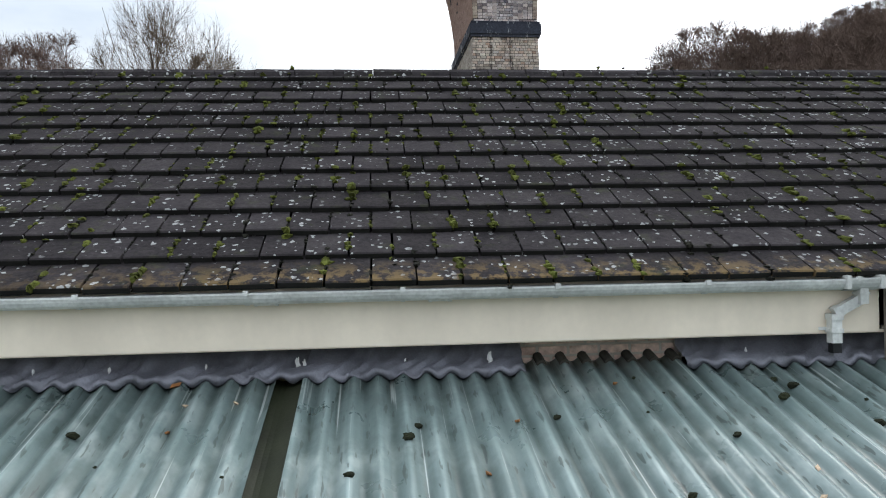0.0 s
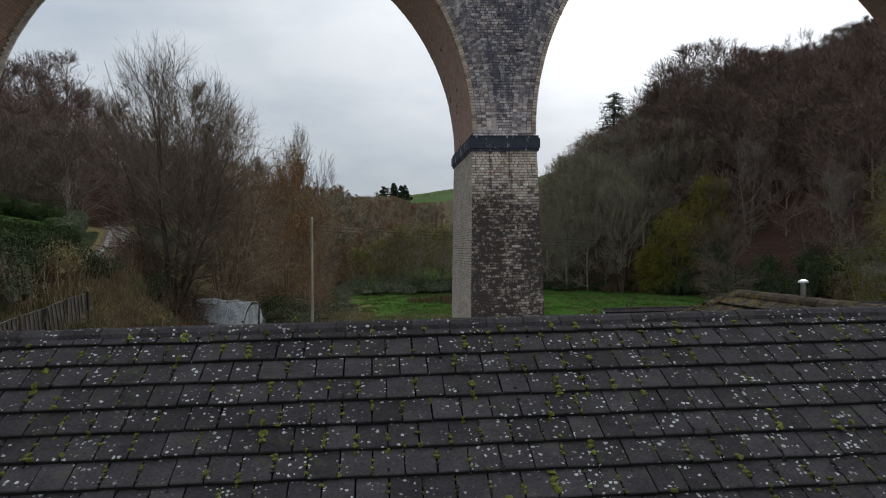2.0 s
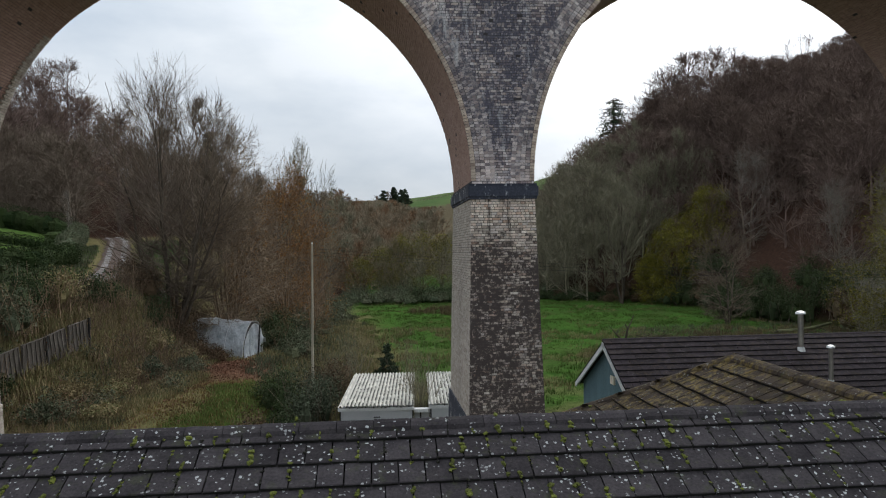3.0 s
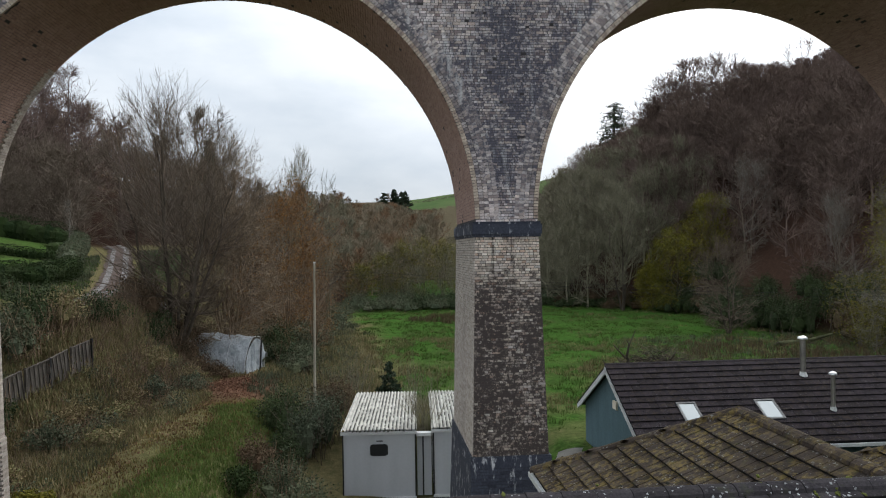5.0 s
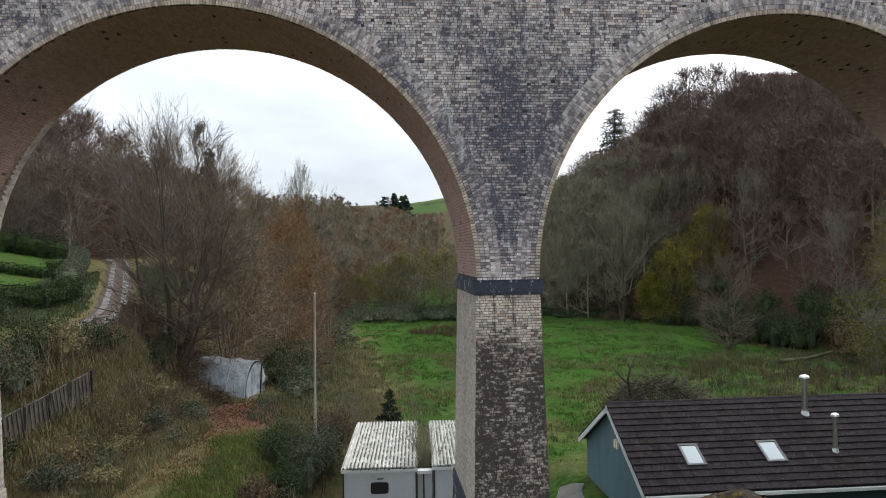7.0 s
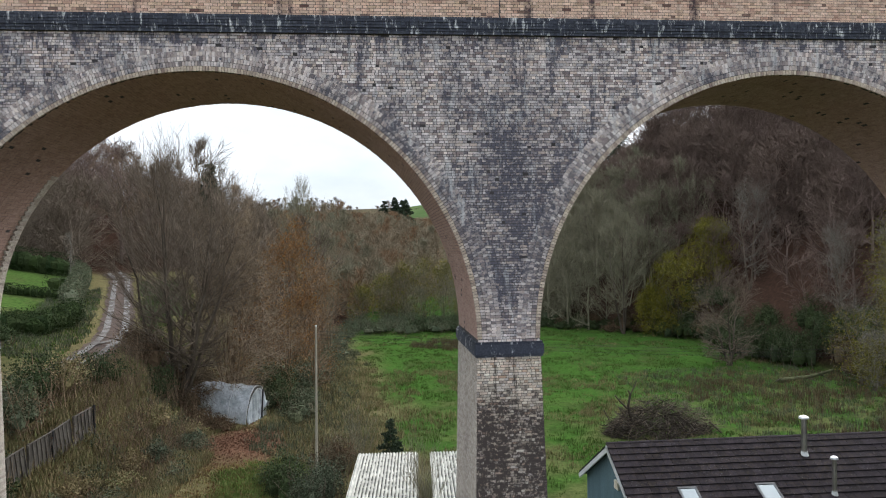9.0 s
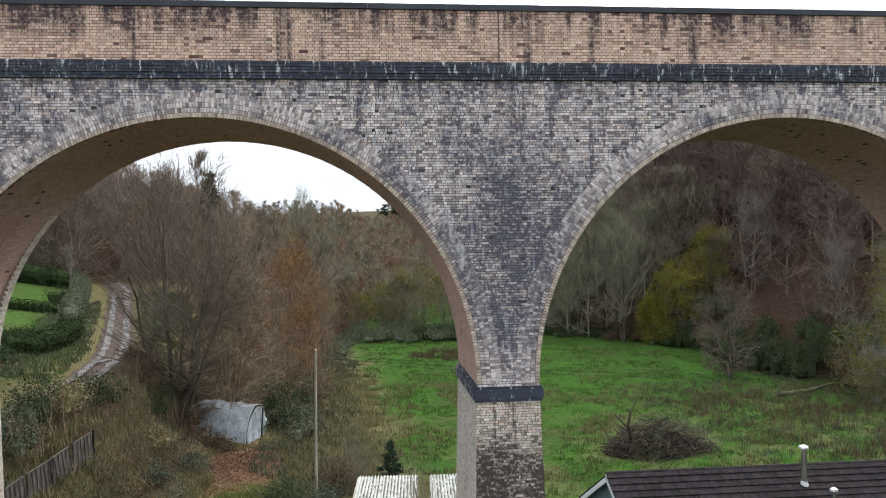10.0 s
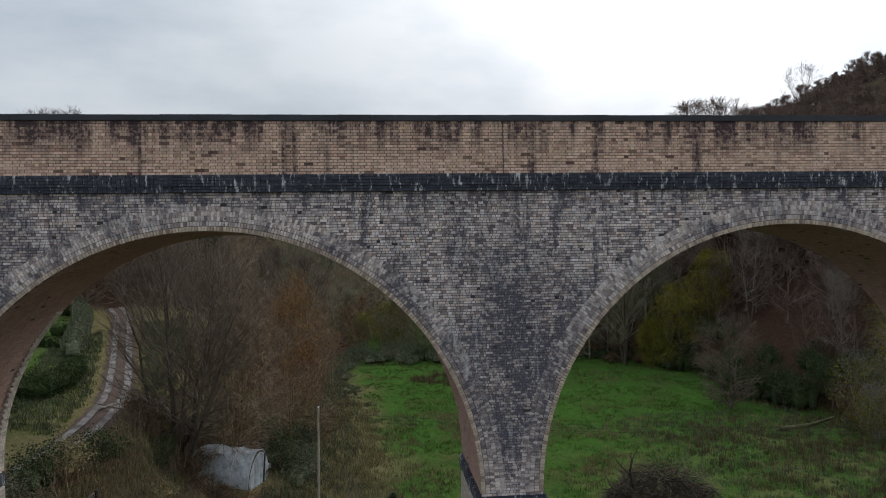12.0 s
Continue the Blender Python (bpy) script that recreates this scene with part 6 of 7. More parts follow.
def stems(g, rng, c, r, h, n, rad=0.012, lean=0.5, segs=2):
    for _ in range(n):
        a = rng.uniform(0, 6.28)
        p = Vector((c[0] + rng.gauss(0, r * 0.3), c[1] + rng.gauss(0, r * 0.3), c[2]))
        d = Vector((math.cos(a) * rng.uniform(0, lean), math.sin(a) * rng.uniform(0, lean), 1)).normalized()
        L = h * rng.uniform(0.5, 1.1)
        rr = rad
        for s in range(segs):
            d = (d + Vector((rng.uniform(-0.25, 0.25), rng.uniform(-0.25, 0.25), 0.0))).normalized()
            q = p + d * L / segs
            g.tube(p, q, rr, rr * 0.6, 3)
            if s:
                for _ in range(2):
                    e = (d + Vector((rng.uniform(-0.8, 0.8), rng.uniform(-0.8, 0.8), rng.uniform(-0.2, 0.4)))).normalized()
                    g.tube(p, p + e * L * 0.3, rr * 0.6, rr * 0.3, 3)
            p, rr = q, rr * 0.65


def core(g, c, rx, ry, rz, rng, nu=14, nv=9):
    """A lumpy solid heart for dense foliage."""
    ph = [rng.uniform(0, 6.28) for _ in range(4)]
    pts = []
    for j in range(nv + 1):
        w = math.pi * j / nv
        for i in range(nu):
            u = 2 * math.pi * i / nu
            v = Vector((math.sin(w) * math.cos(u), math.sin(w) * math.sin(u), math.cos(w)))
            k = 0.86 + 0.13 * math.sin(5 * v.x + ph[0]) + 0.11 * math.sin(6 * v.y + ph[1]) + 0.10 * math.sin(7 * v.z + ph[2]) + rng.uniform(-0.06, 0.06)
            pts.append((c[0] + rx * v.x * k, c[1] + ry * v.y * k, c[2] + rz * v.z * k))
    faces = []
    for j in range(nv):
        for i in range(nu):
            faces.append((j * nu + i, (j + 1) * nu + i, (j + 1) * nu + (i + 1) % nu, j * nu + (i + 1) % nu))
    g.add(pts, faces)


def hedge(label, line, width, height, seed, mat=None):
    """A clipped hedge along a line: leafy skin over a solid heart."""
    rng = random.Random(seed)
    t = thing("clipped_hedge", label, "hedge", None, "garden hedges")
    g, lf = Geo(), Geo()
    for (x0, y0), (x1, y1) in zip(line[:-1], line[1:]):
        L = math.hypot(x1 - x0, y1 - y0)
        n = max(2, int(L / 0.5))
        for i in range(n):
            k = (i + 0.5) / n
            x, y = lerp(x0, x1, k), lerp(y0, y1, k)
            z = ground_z(x, y)
            hh = height * rng.uniform(0.92, 1.08)
            core(g, (x, y, z + hh * 0.40), width * 0.36, width * 0.36, hh * 0.44, rng, 8, 5)
            for _ in range(420):
                v = Vector((rng.gauss(0, 1), rng.gauss(0, 1), rng.gauss(0, 1))).normalized()
                m = max(abs(v.x), abs(v.y), abs(v.z))
                v = v.lerp(v / m, 0.6)
                leaf_quad(lf, Vector((x + v.x * width * 0.5, y + v.y * width * 0.5, z + hh * 0.5 + v.z * hh * 0.5)), 0.06, rng)
    part("heart", g, mat or M_HEDGE, t, kind="stuff")
    part("foliage", lf, mat or M_HEDGE, t, kind="stuff")


def bush(name, label, x, y, rx, ry, h, mat, n, s, twig=M_TWIG, seed=0, stem_n=30, lift=0.0, category="bush", group="", solid=True):
    rng = random.Random(seed * 13 + 5)
    z = ground_z(x, y) + lift
    t = thing(name, label, category, pose(x, y, z), group)
    g = Geo()
    stems(g, rng, (0, 0, -0.1), max(rx, ry), h * 0.95, stem_n, 0.02, max(rx, ry) / max(h, 0.1) * 0.8)
    part("stem_tangle", g, twig, t, kind="stuff")
    if n:
        g = Geo()
        lobes = 5
        for q in range(lobes):
            a = 6.28 * q / lobes + rng.uniform(-0.5, 0.5)
            o = rng.uniform(0.3, 0.62) if q else 0.0
            f = rng.uniform(0.45, 0.7)
            hh = h * (rng.uniform(0.55, 0.9) if q else 1.0)
            c = (math.cos(a) * rx * o, math.sin(a) * ry * o, hh * 0.45)
            cloud(g, rng, c, rx * f, ry * f, hh * 0.58, int(n * 0.34), s * 0.62, 0.3)
            if solid:
                core(g, (c[0], c[1], hh * 0.36), rx * f * 0.45, ry * f * 0.45, hh * 0.3, rng, 8, 5)
        part("foliage", g, mat, t, kind="stuff")
    return t


# the large bare trees beyond the left arch
grown_tree("bare_tree", "large many-stemmed bare tree with fine upswept twigs on the bank", -12.2, 47.6, 20.7, 5.2, 4.6, 0.08, 15000, 23, M_TWIG, M_BARK, stems_n=9, r0=0.010, w=0.0085, length=0.9, rise=0.28, spread=0.6, lean=1.35, lump=0.05, splay=(0.15, 0.85))
grown_tree("bare_tree", "spreading bare tree with tangled brown twigs beside the polytunnel", -9.9, 53.4, 18.6, 4.3, 4.2, 0.04, 10000, 4, M_TWIGTAN, M_TWIGRED, stems_n=5, r0=0.008, w=0.0095, length=0.85, rise=0.0, spread=0.75, lean=1.3, leaf_mat=M_ORANGE, leaf_n=2600, leaf_s=0.06, pick=lambda p: p[2] < 5 + 2.2 * p[0])
grown_tree("bare_tree", "low sprawling bare tree with drooping brown twigs on the bank", -9.4, 50.4, 13.6, 5.0, 3.8, 0.02, 10000, 5, M_TWIGTAN, M_TWIGRED, stems_n=6, r0=0.008, w=0.0105, length=0.85, rise=-0.3, spread=0.8, lean=1.5)
grown_tree("russet_tree", "tree keeping russet-orange leaves down one side of its crown", -6.7, 58, 15.8, 2.3, 2.3, 0.05, 4500, 8, M_TWIGRED, M_TWIGRED, stems_n=4, r0=0.007, w=0.009, length=0.75, rise=0.3, leaf_mat=M_ORANGE, leaf_n=6000, leaf_s=0.065, pick=lambda p: p[0] > -0.9 + 0.9 * math.sin(p[2] * 1.1))
grown_tree("russet_tree", "slender tree keeping scattered russet leaves in its crown", -4.8, 61, 12.0, 2.6, 2.5, 0.03, 4000, 9, M_TWIGRED, M_TWIGRED, stems_n=4, r0=0.007, w=0.010, length=0.75, rise=0.0, lean=1.2, leaf_mat=M_ORANGE, leaf_n=2600, leaf_s=0.06)
grown_tree("bare_tree", "upright bare tree with fine pale-brown twigs in the valley", -8.2, 85, 21.6, 3.4, 3.4, 0.08, 3600, 12, M_TWIGOLIVE, M_TWIGOLIVE, stems_n=4, r0=0.008, w=0.012, length=1.1, rise=0.7, spread=0.42, lean=0.6)
grown_tree("bare_tree", "thin upright bare tree with few twigs in the valley", -5.0, 86, 19.6, 1.5, 1.5, 0.12, 700, 13, M_TWIGOLIVE, M_TWIGOLIVE, stems_n=2, r0=0.006, w=0.012, length=1.0, rise=0.9, spread=0.35, lean=0.5)
grown_tree("bare_field_tree", "thin spreading bare tree with pale twigs standing in pasture", 35.3, 71.2, 10.4, 4.1, 3.6, 0.04, 6500, 14, M_TWIG, M_BARK, stems_n=3, limbs=3, r0=0.013, w=0.0075, length=0.6, rise=-0.15, spread=0.75, lean=1.3)
grown_tree("pale_hill_tree", "spreading pale-barked bare tree rising from the steep hillside", 47.2, 90, 21.5, 4.6, 4.0, 0.14, 2800, 15, M_TWIGPALE, M_TWIG, stems_n=2, r0=0.010, w=0.010, length=0.8, rise=0.1, spread=0.75, lean=1.3)
grown_tree("pale_hill_tree", "sprawling pale-barked bare tree at the foot of the wood", 45.4, 69, 14.5, 3.0, 2.8, 0.06, 2600, 16, M_TWIGPALE, M_TWIG, stems_n=3, r0=0.008, w=0.009, length=0.8, rise=0.3, spread=0.7, lean=1.2)
grown_tree("bare_tree", "pale green-barked bare tree at the pasture's edge", 34.6, 101, 19.5, 4.6, 4.2, 0.12, 4200, 17, M_TWIGOLIVE, M_BARK, stems_n=3, r0=0.010, w=0.013, length=0.9, rise=0.35, spread=0.6)


def stock(*a, **k):
    wood, twigs, tips = colony(*a, **k)
    return np.concatenate([wood[0], twigs[0]]), np.concatenate([wood[1], twigs[1] + len(wood[0])])


STOCK = [
    stock(101, 12, 4.8, 4.8, 0.06, 1500, r0=0.011, w=0.019, length=1.0),
    stock(102, 11, 4.0, 4.0, 0.04, 1400, 2, r0=0.010, w=0.019, length=1.0, rise=0.4, spread=0.55),
    stock(103, 13, 5.6, 5.6, 0.06, 1600, r0=0.011, w=0.020, length=1.1, rise=0.1, spread=0.7, lean=1.2),
    stock(104, 9, 3.6, 3.6, 0.03, 1200, 3, r0=0.007, w=0.015, length=0.8, rise=0.1, spread=0.7, lean=1.2),
    stock(105, 12, 3.4, 3.4, 0.05, 1100, r0=0.010, w=0.019, length=1.0, rise=0.6, spread=0.5, lean=0.7),
    stock(106, 11, 5.2, 5.2, 0.05, 1300, limbs=4, lump=0.06, r0=0.012, w=0.030, length=1.2, rise=0.2, spread=0.75, lean=1.1),
    stock(107, 11, 4.8, 4.8, 0.04, 1250, 2, limbs=3, lump=0.06, r0=0.011, w=0.030, length=1.2, rise=0.15, spread=0.75, lean=1.1),
    stock(108, 10, 5.0, 5.0, 0.0, 620, limbs=3, r0=0.010, w=0.055, length=1.4, rise=0.1, lump=0.12, levels=3, spread=0.75, lean=1.2),
    stock(109, 10, 4.4, 4.4, 0.0, 560, limbs=3, r0=0.010, w=0.055, length=1.3, rise=0.2, lump=0.12, levels=3, spread=0.75),
    stock(110, 4, 2.8, 2.8, 0.0, 130, 3, r0=0.006, w=0.10, length=1.0, rise=0.0, levels=3, spread=0.8, lean=1.8),
]


def wood_stuff(name, label, spots, mat, seed, dome=1.0):
    """Many bare trees joined as one wood. spots: x, y, stock, scale; dome below 1 rounds the crowns."""
    rng = random.Random(seed)
    vs, fs, k = [], [], 0
    for x, y, s, sc in spots:
        v, f = STOCK[s]
        a = rng.uniform(0, 6.28)
        ca, sa = math.cos(a), math.sin(a)
        w = sc * rng.uniform(0.85, 1.25)
        q = np.empty_like(v)
        q[:, 0] = (v[:, 0] * ca - v[:, 1] * sa) * w + x
        q[:, 1] = (v[:, 0] * sa + v[:, 1] * ca) * w + y
        bend = 0.62 * v[:, 2].max()
        z = np.where(v[:, 2] > bend, bend + (v[:, 2] - bend) * dome, v[:, 2])
        q[:, 2] = z * sc * (1 + 0.3 * (1 - dome)) + ground_z(x, y) - 0.3
        vs.append(q)
        fs.append(f + k)
        k += len(v)
    v, f = np.concatenate(vs), np.concatenate(fs)
    tagged(tri_part(name, v, f, mat, None, label, "stuff"), category="woodland")


def scatter(seed, n, xr, yr, ok, gap):
    rng = random.Random(seed)
    out = []
    for _ in range(n * 30):
        if len(out) >= n:
            break
        x, y = rng.uniform(*xr), rng.uniform(*yr)
        if ok(x, y) and all((x - a) ** 2 + (y - b) ** 2 > gap * gap for a, b in out):
            out.append((x, y))
    return out


rng = random.Random(77)
up = lambda x, y: x - hill_edge(y)
spots = [(x, y, rng.choice((5, 6)), rng.uniform(0.95, 1.3)) for x, y in scatter(1, 105, (38, 108), (58, 165), lambda x, y: 12 < up(x, y) < 44 and x < 0.80 * y, 3.7)]
spots = [(x, y, s, sc if up(x, y) < 30 else sc * 0.72) for x, y, s, sc in spots]
spots += [(x, y, 5 + k % 2, sc) for k, (x, y, sc) in enumerate([(50.5, 128, 1.35), (53.5, 130, 1.55), (57.0, 129, 1.55), (60.0, 124, 1.4), (62.0, 119, 1.2), (55.5, 122, 1.3), (52.0, 121, 1.25), (48.5, 123, 1.1)])]
spots += [(x, y, rng.choice((5, 6)), rng.uniform(0.5, 0.75)) for x, y in scatter(18, 34, (55, 105), (62, 160), lambda x, y: 36 < up(x, y) < 56 and x < 0.80 * y, 3.6)]
crest = lambda x, y: 38.6 + 0.205 * (y - 110) if 0.50 < x / y < 0.64 else 99
spots = [(x, y, s, min(sc, max(0.3, (crest(x, y) - ground_z(x, y)) / 11.5))) for x, y, s, sc in spots]
wood_stuff("hillside_wood", "bare dark brown beech wood covering the steep hillside", spots, M_TWIGDARK, 1, 0.85)
spots = [(x, y, rng.randrange(5), rng.uniform(0.75, 1.05)) for x, y in scatter(2, 54, (36, 90), (60, 130), lambda x, y: 5 < up(x, y) < 26 and x < 0.78 * y, 3.3)]
wood_stuff("hillside_wood", "bare red-brown trees on the steep hillside", spots, M_TWIGMAROON, 2, 0.6)
spots = [(x, y, rng.randrange(5), rng.uniform(0.6, 0.9) if y < 84 else rng.uniform(0.95, 1.35)) for x, y in scatter(3, 46, (18, 70), (62, 150), lambda x, y: 0.5 < up(x, y) < 9 and not (34 < x < 47 and 78 < y < 104) and x < 0.46 * y, 3.0)]
wood_stuff("wood_edge", "grey-green bare trees along the pasture's edge", spots, M_TWIGOLIVE, 3)
spots = [(x, y, rng.choice((1, 3, 5, 6)), rng.uniform(0.55, 0.9)) for x, y in scatter(4, 40, (-6, 34), (116, 175), lambda x, y: up(x, y) < 3, 3.2)]
wood_stuff("valley_copse", "olive-grey bare copse across the valley floor", spots, M_TWIGOLIVE, 4)
spots = [(x, y, rng.randrange(5), rng.uniform(1.0, 1.45)) for x, y in scatter(5, 38, (-30, 0), (66, 150), lambda x, y: 7 < x - lane_x(y) and x < -1.6 - 0.055 * y, 3.4)]
wood_stuff("valley_wood", "tangled brown bare trees along the valley's lane side", spots, M_TWIG, 5)
spots = [(x, y, rng.choice((1, 5, 6)), rng.uniform(0.9, 1.25)) for x, y in scatter(6, 36, (-95, -32), (74, 190), lambda x, y: lane_x(y) - x > 12 or y > 112, 4.2)]
wood_stuff("left_bank_wood", "grey-brown bare wood on the slope above the lane", spots, M_TWIGDARK, 6)
spots = [(x, y, rng.choice((7, 8)), rng.uniform(0.8, 1.1)) for x, y in scatter(7, 70, (-120, 75), (150, 430), lambda x, y: up(x, y) < 40 and not (y > 330 and -20 < x < 46), 6.0)]
spots += [(x, y, rng.choice((7, 8)), rng.uniform(0.95, 1.35)) for x, y in scatter(17, 130, (-40, 40), (165, 310), lambda x, y: -0.13 * y < x < 0.09 * y, 4.0)]
spots += [(x, y, rng.choice((5, 6, 7)), rng.uniform(0.7, 1.0)) for x, y in scatter(42, 44, (-14, 14), (118, 180), lambda x, y: -0.075 * y < x < 0.05 * y, 3.6)]
# the crowns stay below the far pasture and its conifers
roof = lambda x, y: 11.0 + 0.0625 * y - 0.5 * max(0.0, min(20.0, 800 * x / y - 25) * y / 1000) if x > -0.03 * y else 99
spots = [(x, y, s, min(sc, max(0.28, (roof(x, y) - ground_z(x, y)) / (11.0 * 1.06)))) for x, y, s, sc in spots]
wood_stuff("distant_wood", "brown bare wood further up the valley", spots[0::4] + spots[1::4], M_TWIGHAZE, 7)
wood_stuff("distant_wood", "olive-grey bare wood further up the valley", spots[2::4], M_TWIGOLIVE, 71)
wood_stuff("distant_wood", "russet-leaved wood further up the valley", spots[3::4], bark("russet_twig", (0.125, 0.080, 0.050), (0.26, 0.170, 0.105)), 72)
spots = [(x, y, rng.choice((3, 4)), rng.uniform(0.5, 0.8)) for x, y in scatter(8, 26, (-11, -5), (66, 112), lambda x, y: x < -6.2, 2.5)]
wood_stuff("scrub_edge", "brown scrubby saplings beside the pasture", spots, M_TWIGRED, 8)


spots = [(x, y, rng.choice((5, 6, 2)), rng.uniform(1.05, 1.5)) for x, y in scatter(9, 22, (-66, -33), (98, 138), lambda x, y: x < -32 - 0.05 * (y - 92) and abs(x - lane_x(y)) > 2.5, 4.2)]
wood_stuff("tall_wood", "tall bare grey trees at the top of the lane", spots, M_TWIGMAROON, 9)


spots = [(x, y, rng.choice((3, 6, 6)), rng.uniform(0.75, 1.15)) for x, y in scatter(37, 44, (-62, -30), (85, 118), lambda x, y: lane_x(y) - x > 3.5 and x > -0.52 * y, 3.0)]
wood_stuff("slope_wood", "brown tangled bare trees above the terraced garden", spots, M_TWIG, 37)
spots = [(x, y, rng.choice((5, 6, 7)), rng.uniform(0.85, 1.2)) for x, y in scatter(19, 32, (-80, -14), (98, 185), lambda x, y: (x > lane_x(y) + 5 or y > 122) and x > -0.5 * y, 4.0)]
wood_stuff("slope_wood", "brown bare wood closing the valley's lane side", spots, M_TWIGRED, 19)
spots = [(x, y, rng.choice((7, 8)), rng.uniform(0.6, 0.9)) for x, y in scatter(20, 70, (-120, -6), (270, 482), lambda x, y: x < -6 - 0.09 * (y - 290) and x > -0.3 * y, 4.6)]
spots += [(x, y, 8, rng.uniform(0.45, 0.8)) for x, y in scatter(30, 34, (-60, 12), (330, 400), lambda x, y: True, 5.0)]
wood_stuff("ridge_wood", "distant treeline along the valley's far ridge", spots, M_TWIG, 20)
spots = [(x, y, 8, rng.uniform(0.35, 0.6)) for x, y in scatter(31, 50, (55, 118), (56, 170), lambda x, y: 32 < up(x, y) < 64, 2.4)]
wood_stuff("hilltop_scrub", "dark bare scrub under the trees on the hill's crest", spots, M_TWIGDARK, 31)
spots = [(x, y, rng.choice((7, 8)), rng.uniform(0.75, 1.1)) for x, y in scatter(32, 60, (30, 90), (165, 300), lambda x, y: -4 < up(x, y) < 40, 4.0)]
wood_stuff("far_slope_wood", "olive-grey bare wood on the far slope", spots, M_TWIGOLIVE, 32)
spots = [(x, y, rng.randrange(5), rng.uniform(0.85, 1.25)) for x, y in scatter(33, 30, (22, 52), (105, 128), lambda x, y: -4 < up(x, y) < 14, 2.8)]
wood_stuff("wood_edge", "grey-green bare trees at the head of the pasture", spots, M_TWIGOLIVE, 33)
rng = random.Random(38)
spots = [(20 + 1.9 * i, 392 + 0.35 * i + rng.uniform(-1, 1), 9, rng.uniform(0.25, 0.5)) for i in range(46)] + [(60 + 2.4 * i, 440 + rng.uniform(-8, 8), 9, rng.uniform(0.6, 1.6)) for i in range(9)] + [(44 + 0.5 * i, 394 + 2.0 * i, 9, rng.uniform(0.3, 0.5)) for i in range(28)]
wood_stuff("field_hedgerow", "dark hedgerows dividing the far hill's pasture", spots, M_TWIGOLIVE, 38)


# conifers
def conifer(name, label, x, y, h, w, seed, gap=0.0, group="", taper=0.85, full=1.0):
    rng = random.Random(seed)
    t = thing(name, label, "tree", pose(x, y, ground_z(x, y) - 0.2), group)
    g = Geo()
    g.tube((0, 0, 0), (0, 0, h), h * 0.022, h * 0.004, 6)
    n = max(16, int(h * 2.2))
    f = Geo()
    for i in range(n):
        k = gap + (1 - gap) * (i + rng.random()) / n
        z = h * k
        reach = w * (1 - k) ** taper * rng.uniform(0.6, 1.1) + 0.03 * w
        for _ in range(4):
            a = rng.uniform(0, 6.28)
            tip = Vector((math.cos(a) * reach, math.sin(a) * reach, z - 0.12 * reach + rng.uniform(-0.3, 0.2)))
            g.tube((0, 0, z), tip, h * 0.005, h * 0.002, 3)
            for _ in range(60 if h < 5 else int(16 * full)):
                c = Vector((0, 0, z)).lerp(tip, rng.uniform(0.25, 1.05)) + Vector((rng.gauss(0, 0.1), rng.gauss(0, 0.1), rng.gauss(0, 0.06))) * w * 0.5
                leaf_quad(f, c, 0.035 * full * min(h, 12) * rng.uniform(0.4, 1) * (1.15 - 0.7 * k), rng)
    part("trunk", g, M_BARK, t)
    part("needles", f, M_CONIFER, t, kind="stuff")


conifer("pine_tree", "tall dark pine with open tiers on the skyline", 63.5, 190, 20.5, 8.0, 1, 0.36, "", 0.42, 1.25)
for k, (x, y, h) in enumerate([(5.6, 318, 8.5), (10.2, 322, 9.5), (13.2, 318, 8.5), (15.0, 325, 8)]):
    conifer("distant_conifer", "dark conifer in a small clump on the far hill", x, y, h + 2.6, 4.6, 20 + k, 0.02, "far conifers", 0.7, 2.0)
conifer("small_conifer", "small dark pointed garden conifer beside the cabins", 0.85, 41.4, 2.7, 1.35, 40, 0.0, "", 0.9, 1.6)
conifer("hidden_conifer", "dark conifer rising behind the bare tree", -22.7, 108.7, 24.9 - ground_z(-22.7, 108.7), 6.5, 41, 0.1, "", 0.95, 1.5)
for k, (x, y, top) in enumerate([(144.1, 220, 70.4), (147.5, 222, 70.0), (152.5, 220, 73.0), (158.0, 219, 76.0), (155.0, 224, 72.5)]):
    conifer("ridge_conifer", "dark conifer on the hill's crest", x, y, top - ground_z(x, y), 4.2, 60 + k, 0.02, "ridge conifers", 0.7, 2.0)
grown_tree("crest_tree", "bare spreading tree alone on the hill's crest", 133.0, 219, 73.4, 8.6, 8.0, 0.06, 900, 64, M_TWIGDARK, M_TWIGDARK, stems_n=3, r0=0.010, w=0.03, length=1.4, rise=0.3)
spots = [(x, y, rng.choice((7, 8, 8)), rng.uniform(0.45, 0.9)) for x, y in scatter(65, 64, (112, 168), (204, 228), lambda x, y: math.hypot(x - 131, y - 219) > 7, 3.0)]
spots += [(x, y, 9, rng.uniform(0.9, 1.5)) for x, y in scatter(66, 90, (106, 170), (196, 230), lambda x, y: True, 2.4)]
wood_stuff("crest_wood", "dark bare wood on the hill's highest crest", spots, M_TWIGDARK, 65)

# hedges, bushes, scrub
LAWN_HEDGE = "dark green clipped hedge edging a terraced lawn"
hedge(LAWN_HEDGE, [(-30.0, 47.5), (-24.0, 49.0), (-21.6, 50.0), (-21.4, 54.0), (-22.4, 58.5)], 1.5, 1.5, 1)
hedge(LAWN_HEDGE, [(-36.0, 64.0), (-30.2, 65.4), (-25.8, 67.3)], 1.0, 0.95, 2)
hedge(LAWN_HEDGE, [(-24.4, 63.0), (-26.4, 69.5), (-29.5, 79.5), (-34.5, 90.0)], 1.7, 1.7, 3, M_BRAMBLE)
hedge(LAWN_HEDGE, [(-45.0, 80.0), (-38.5, 82.0), (-32.5, 84.0)], 2.6, 2.4, 4)
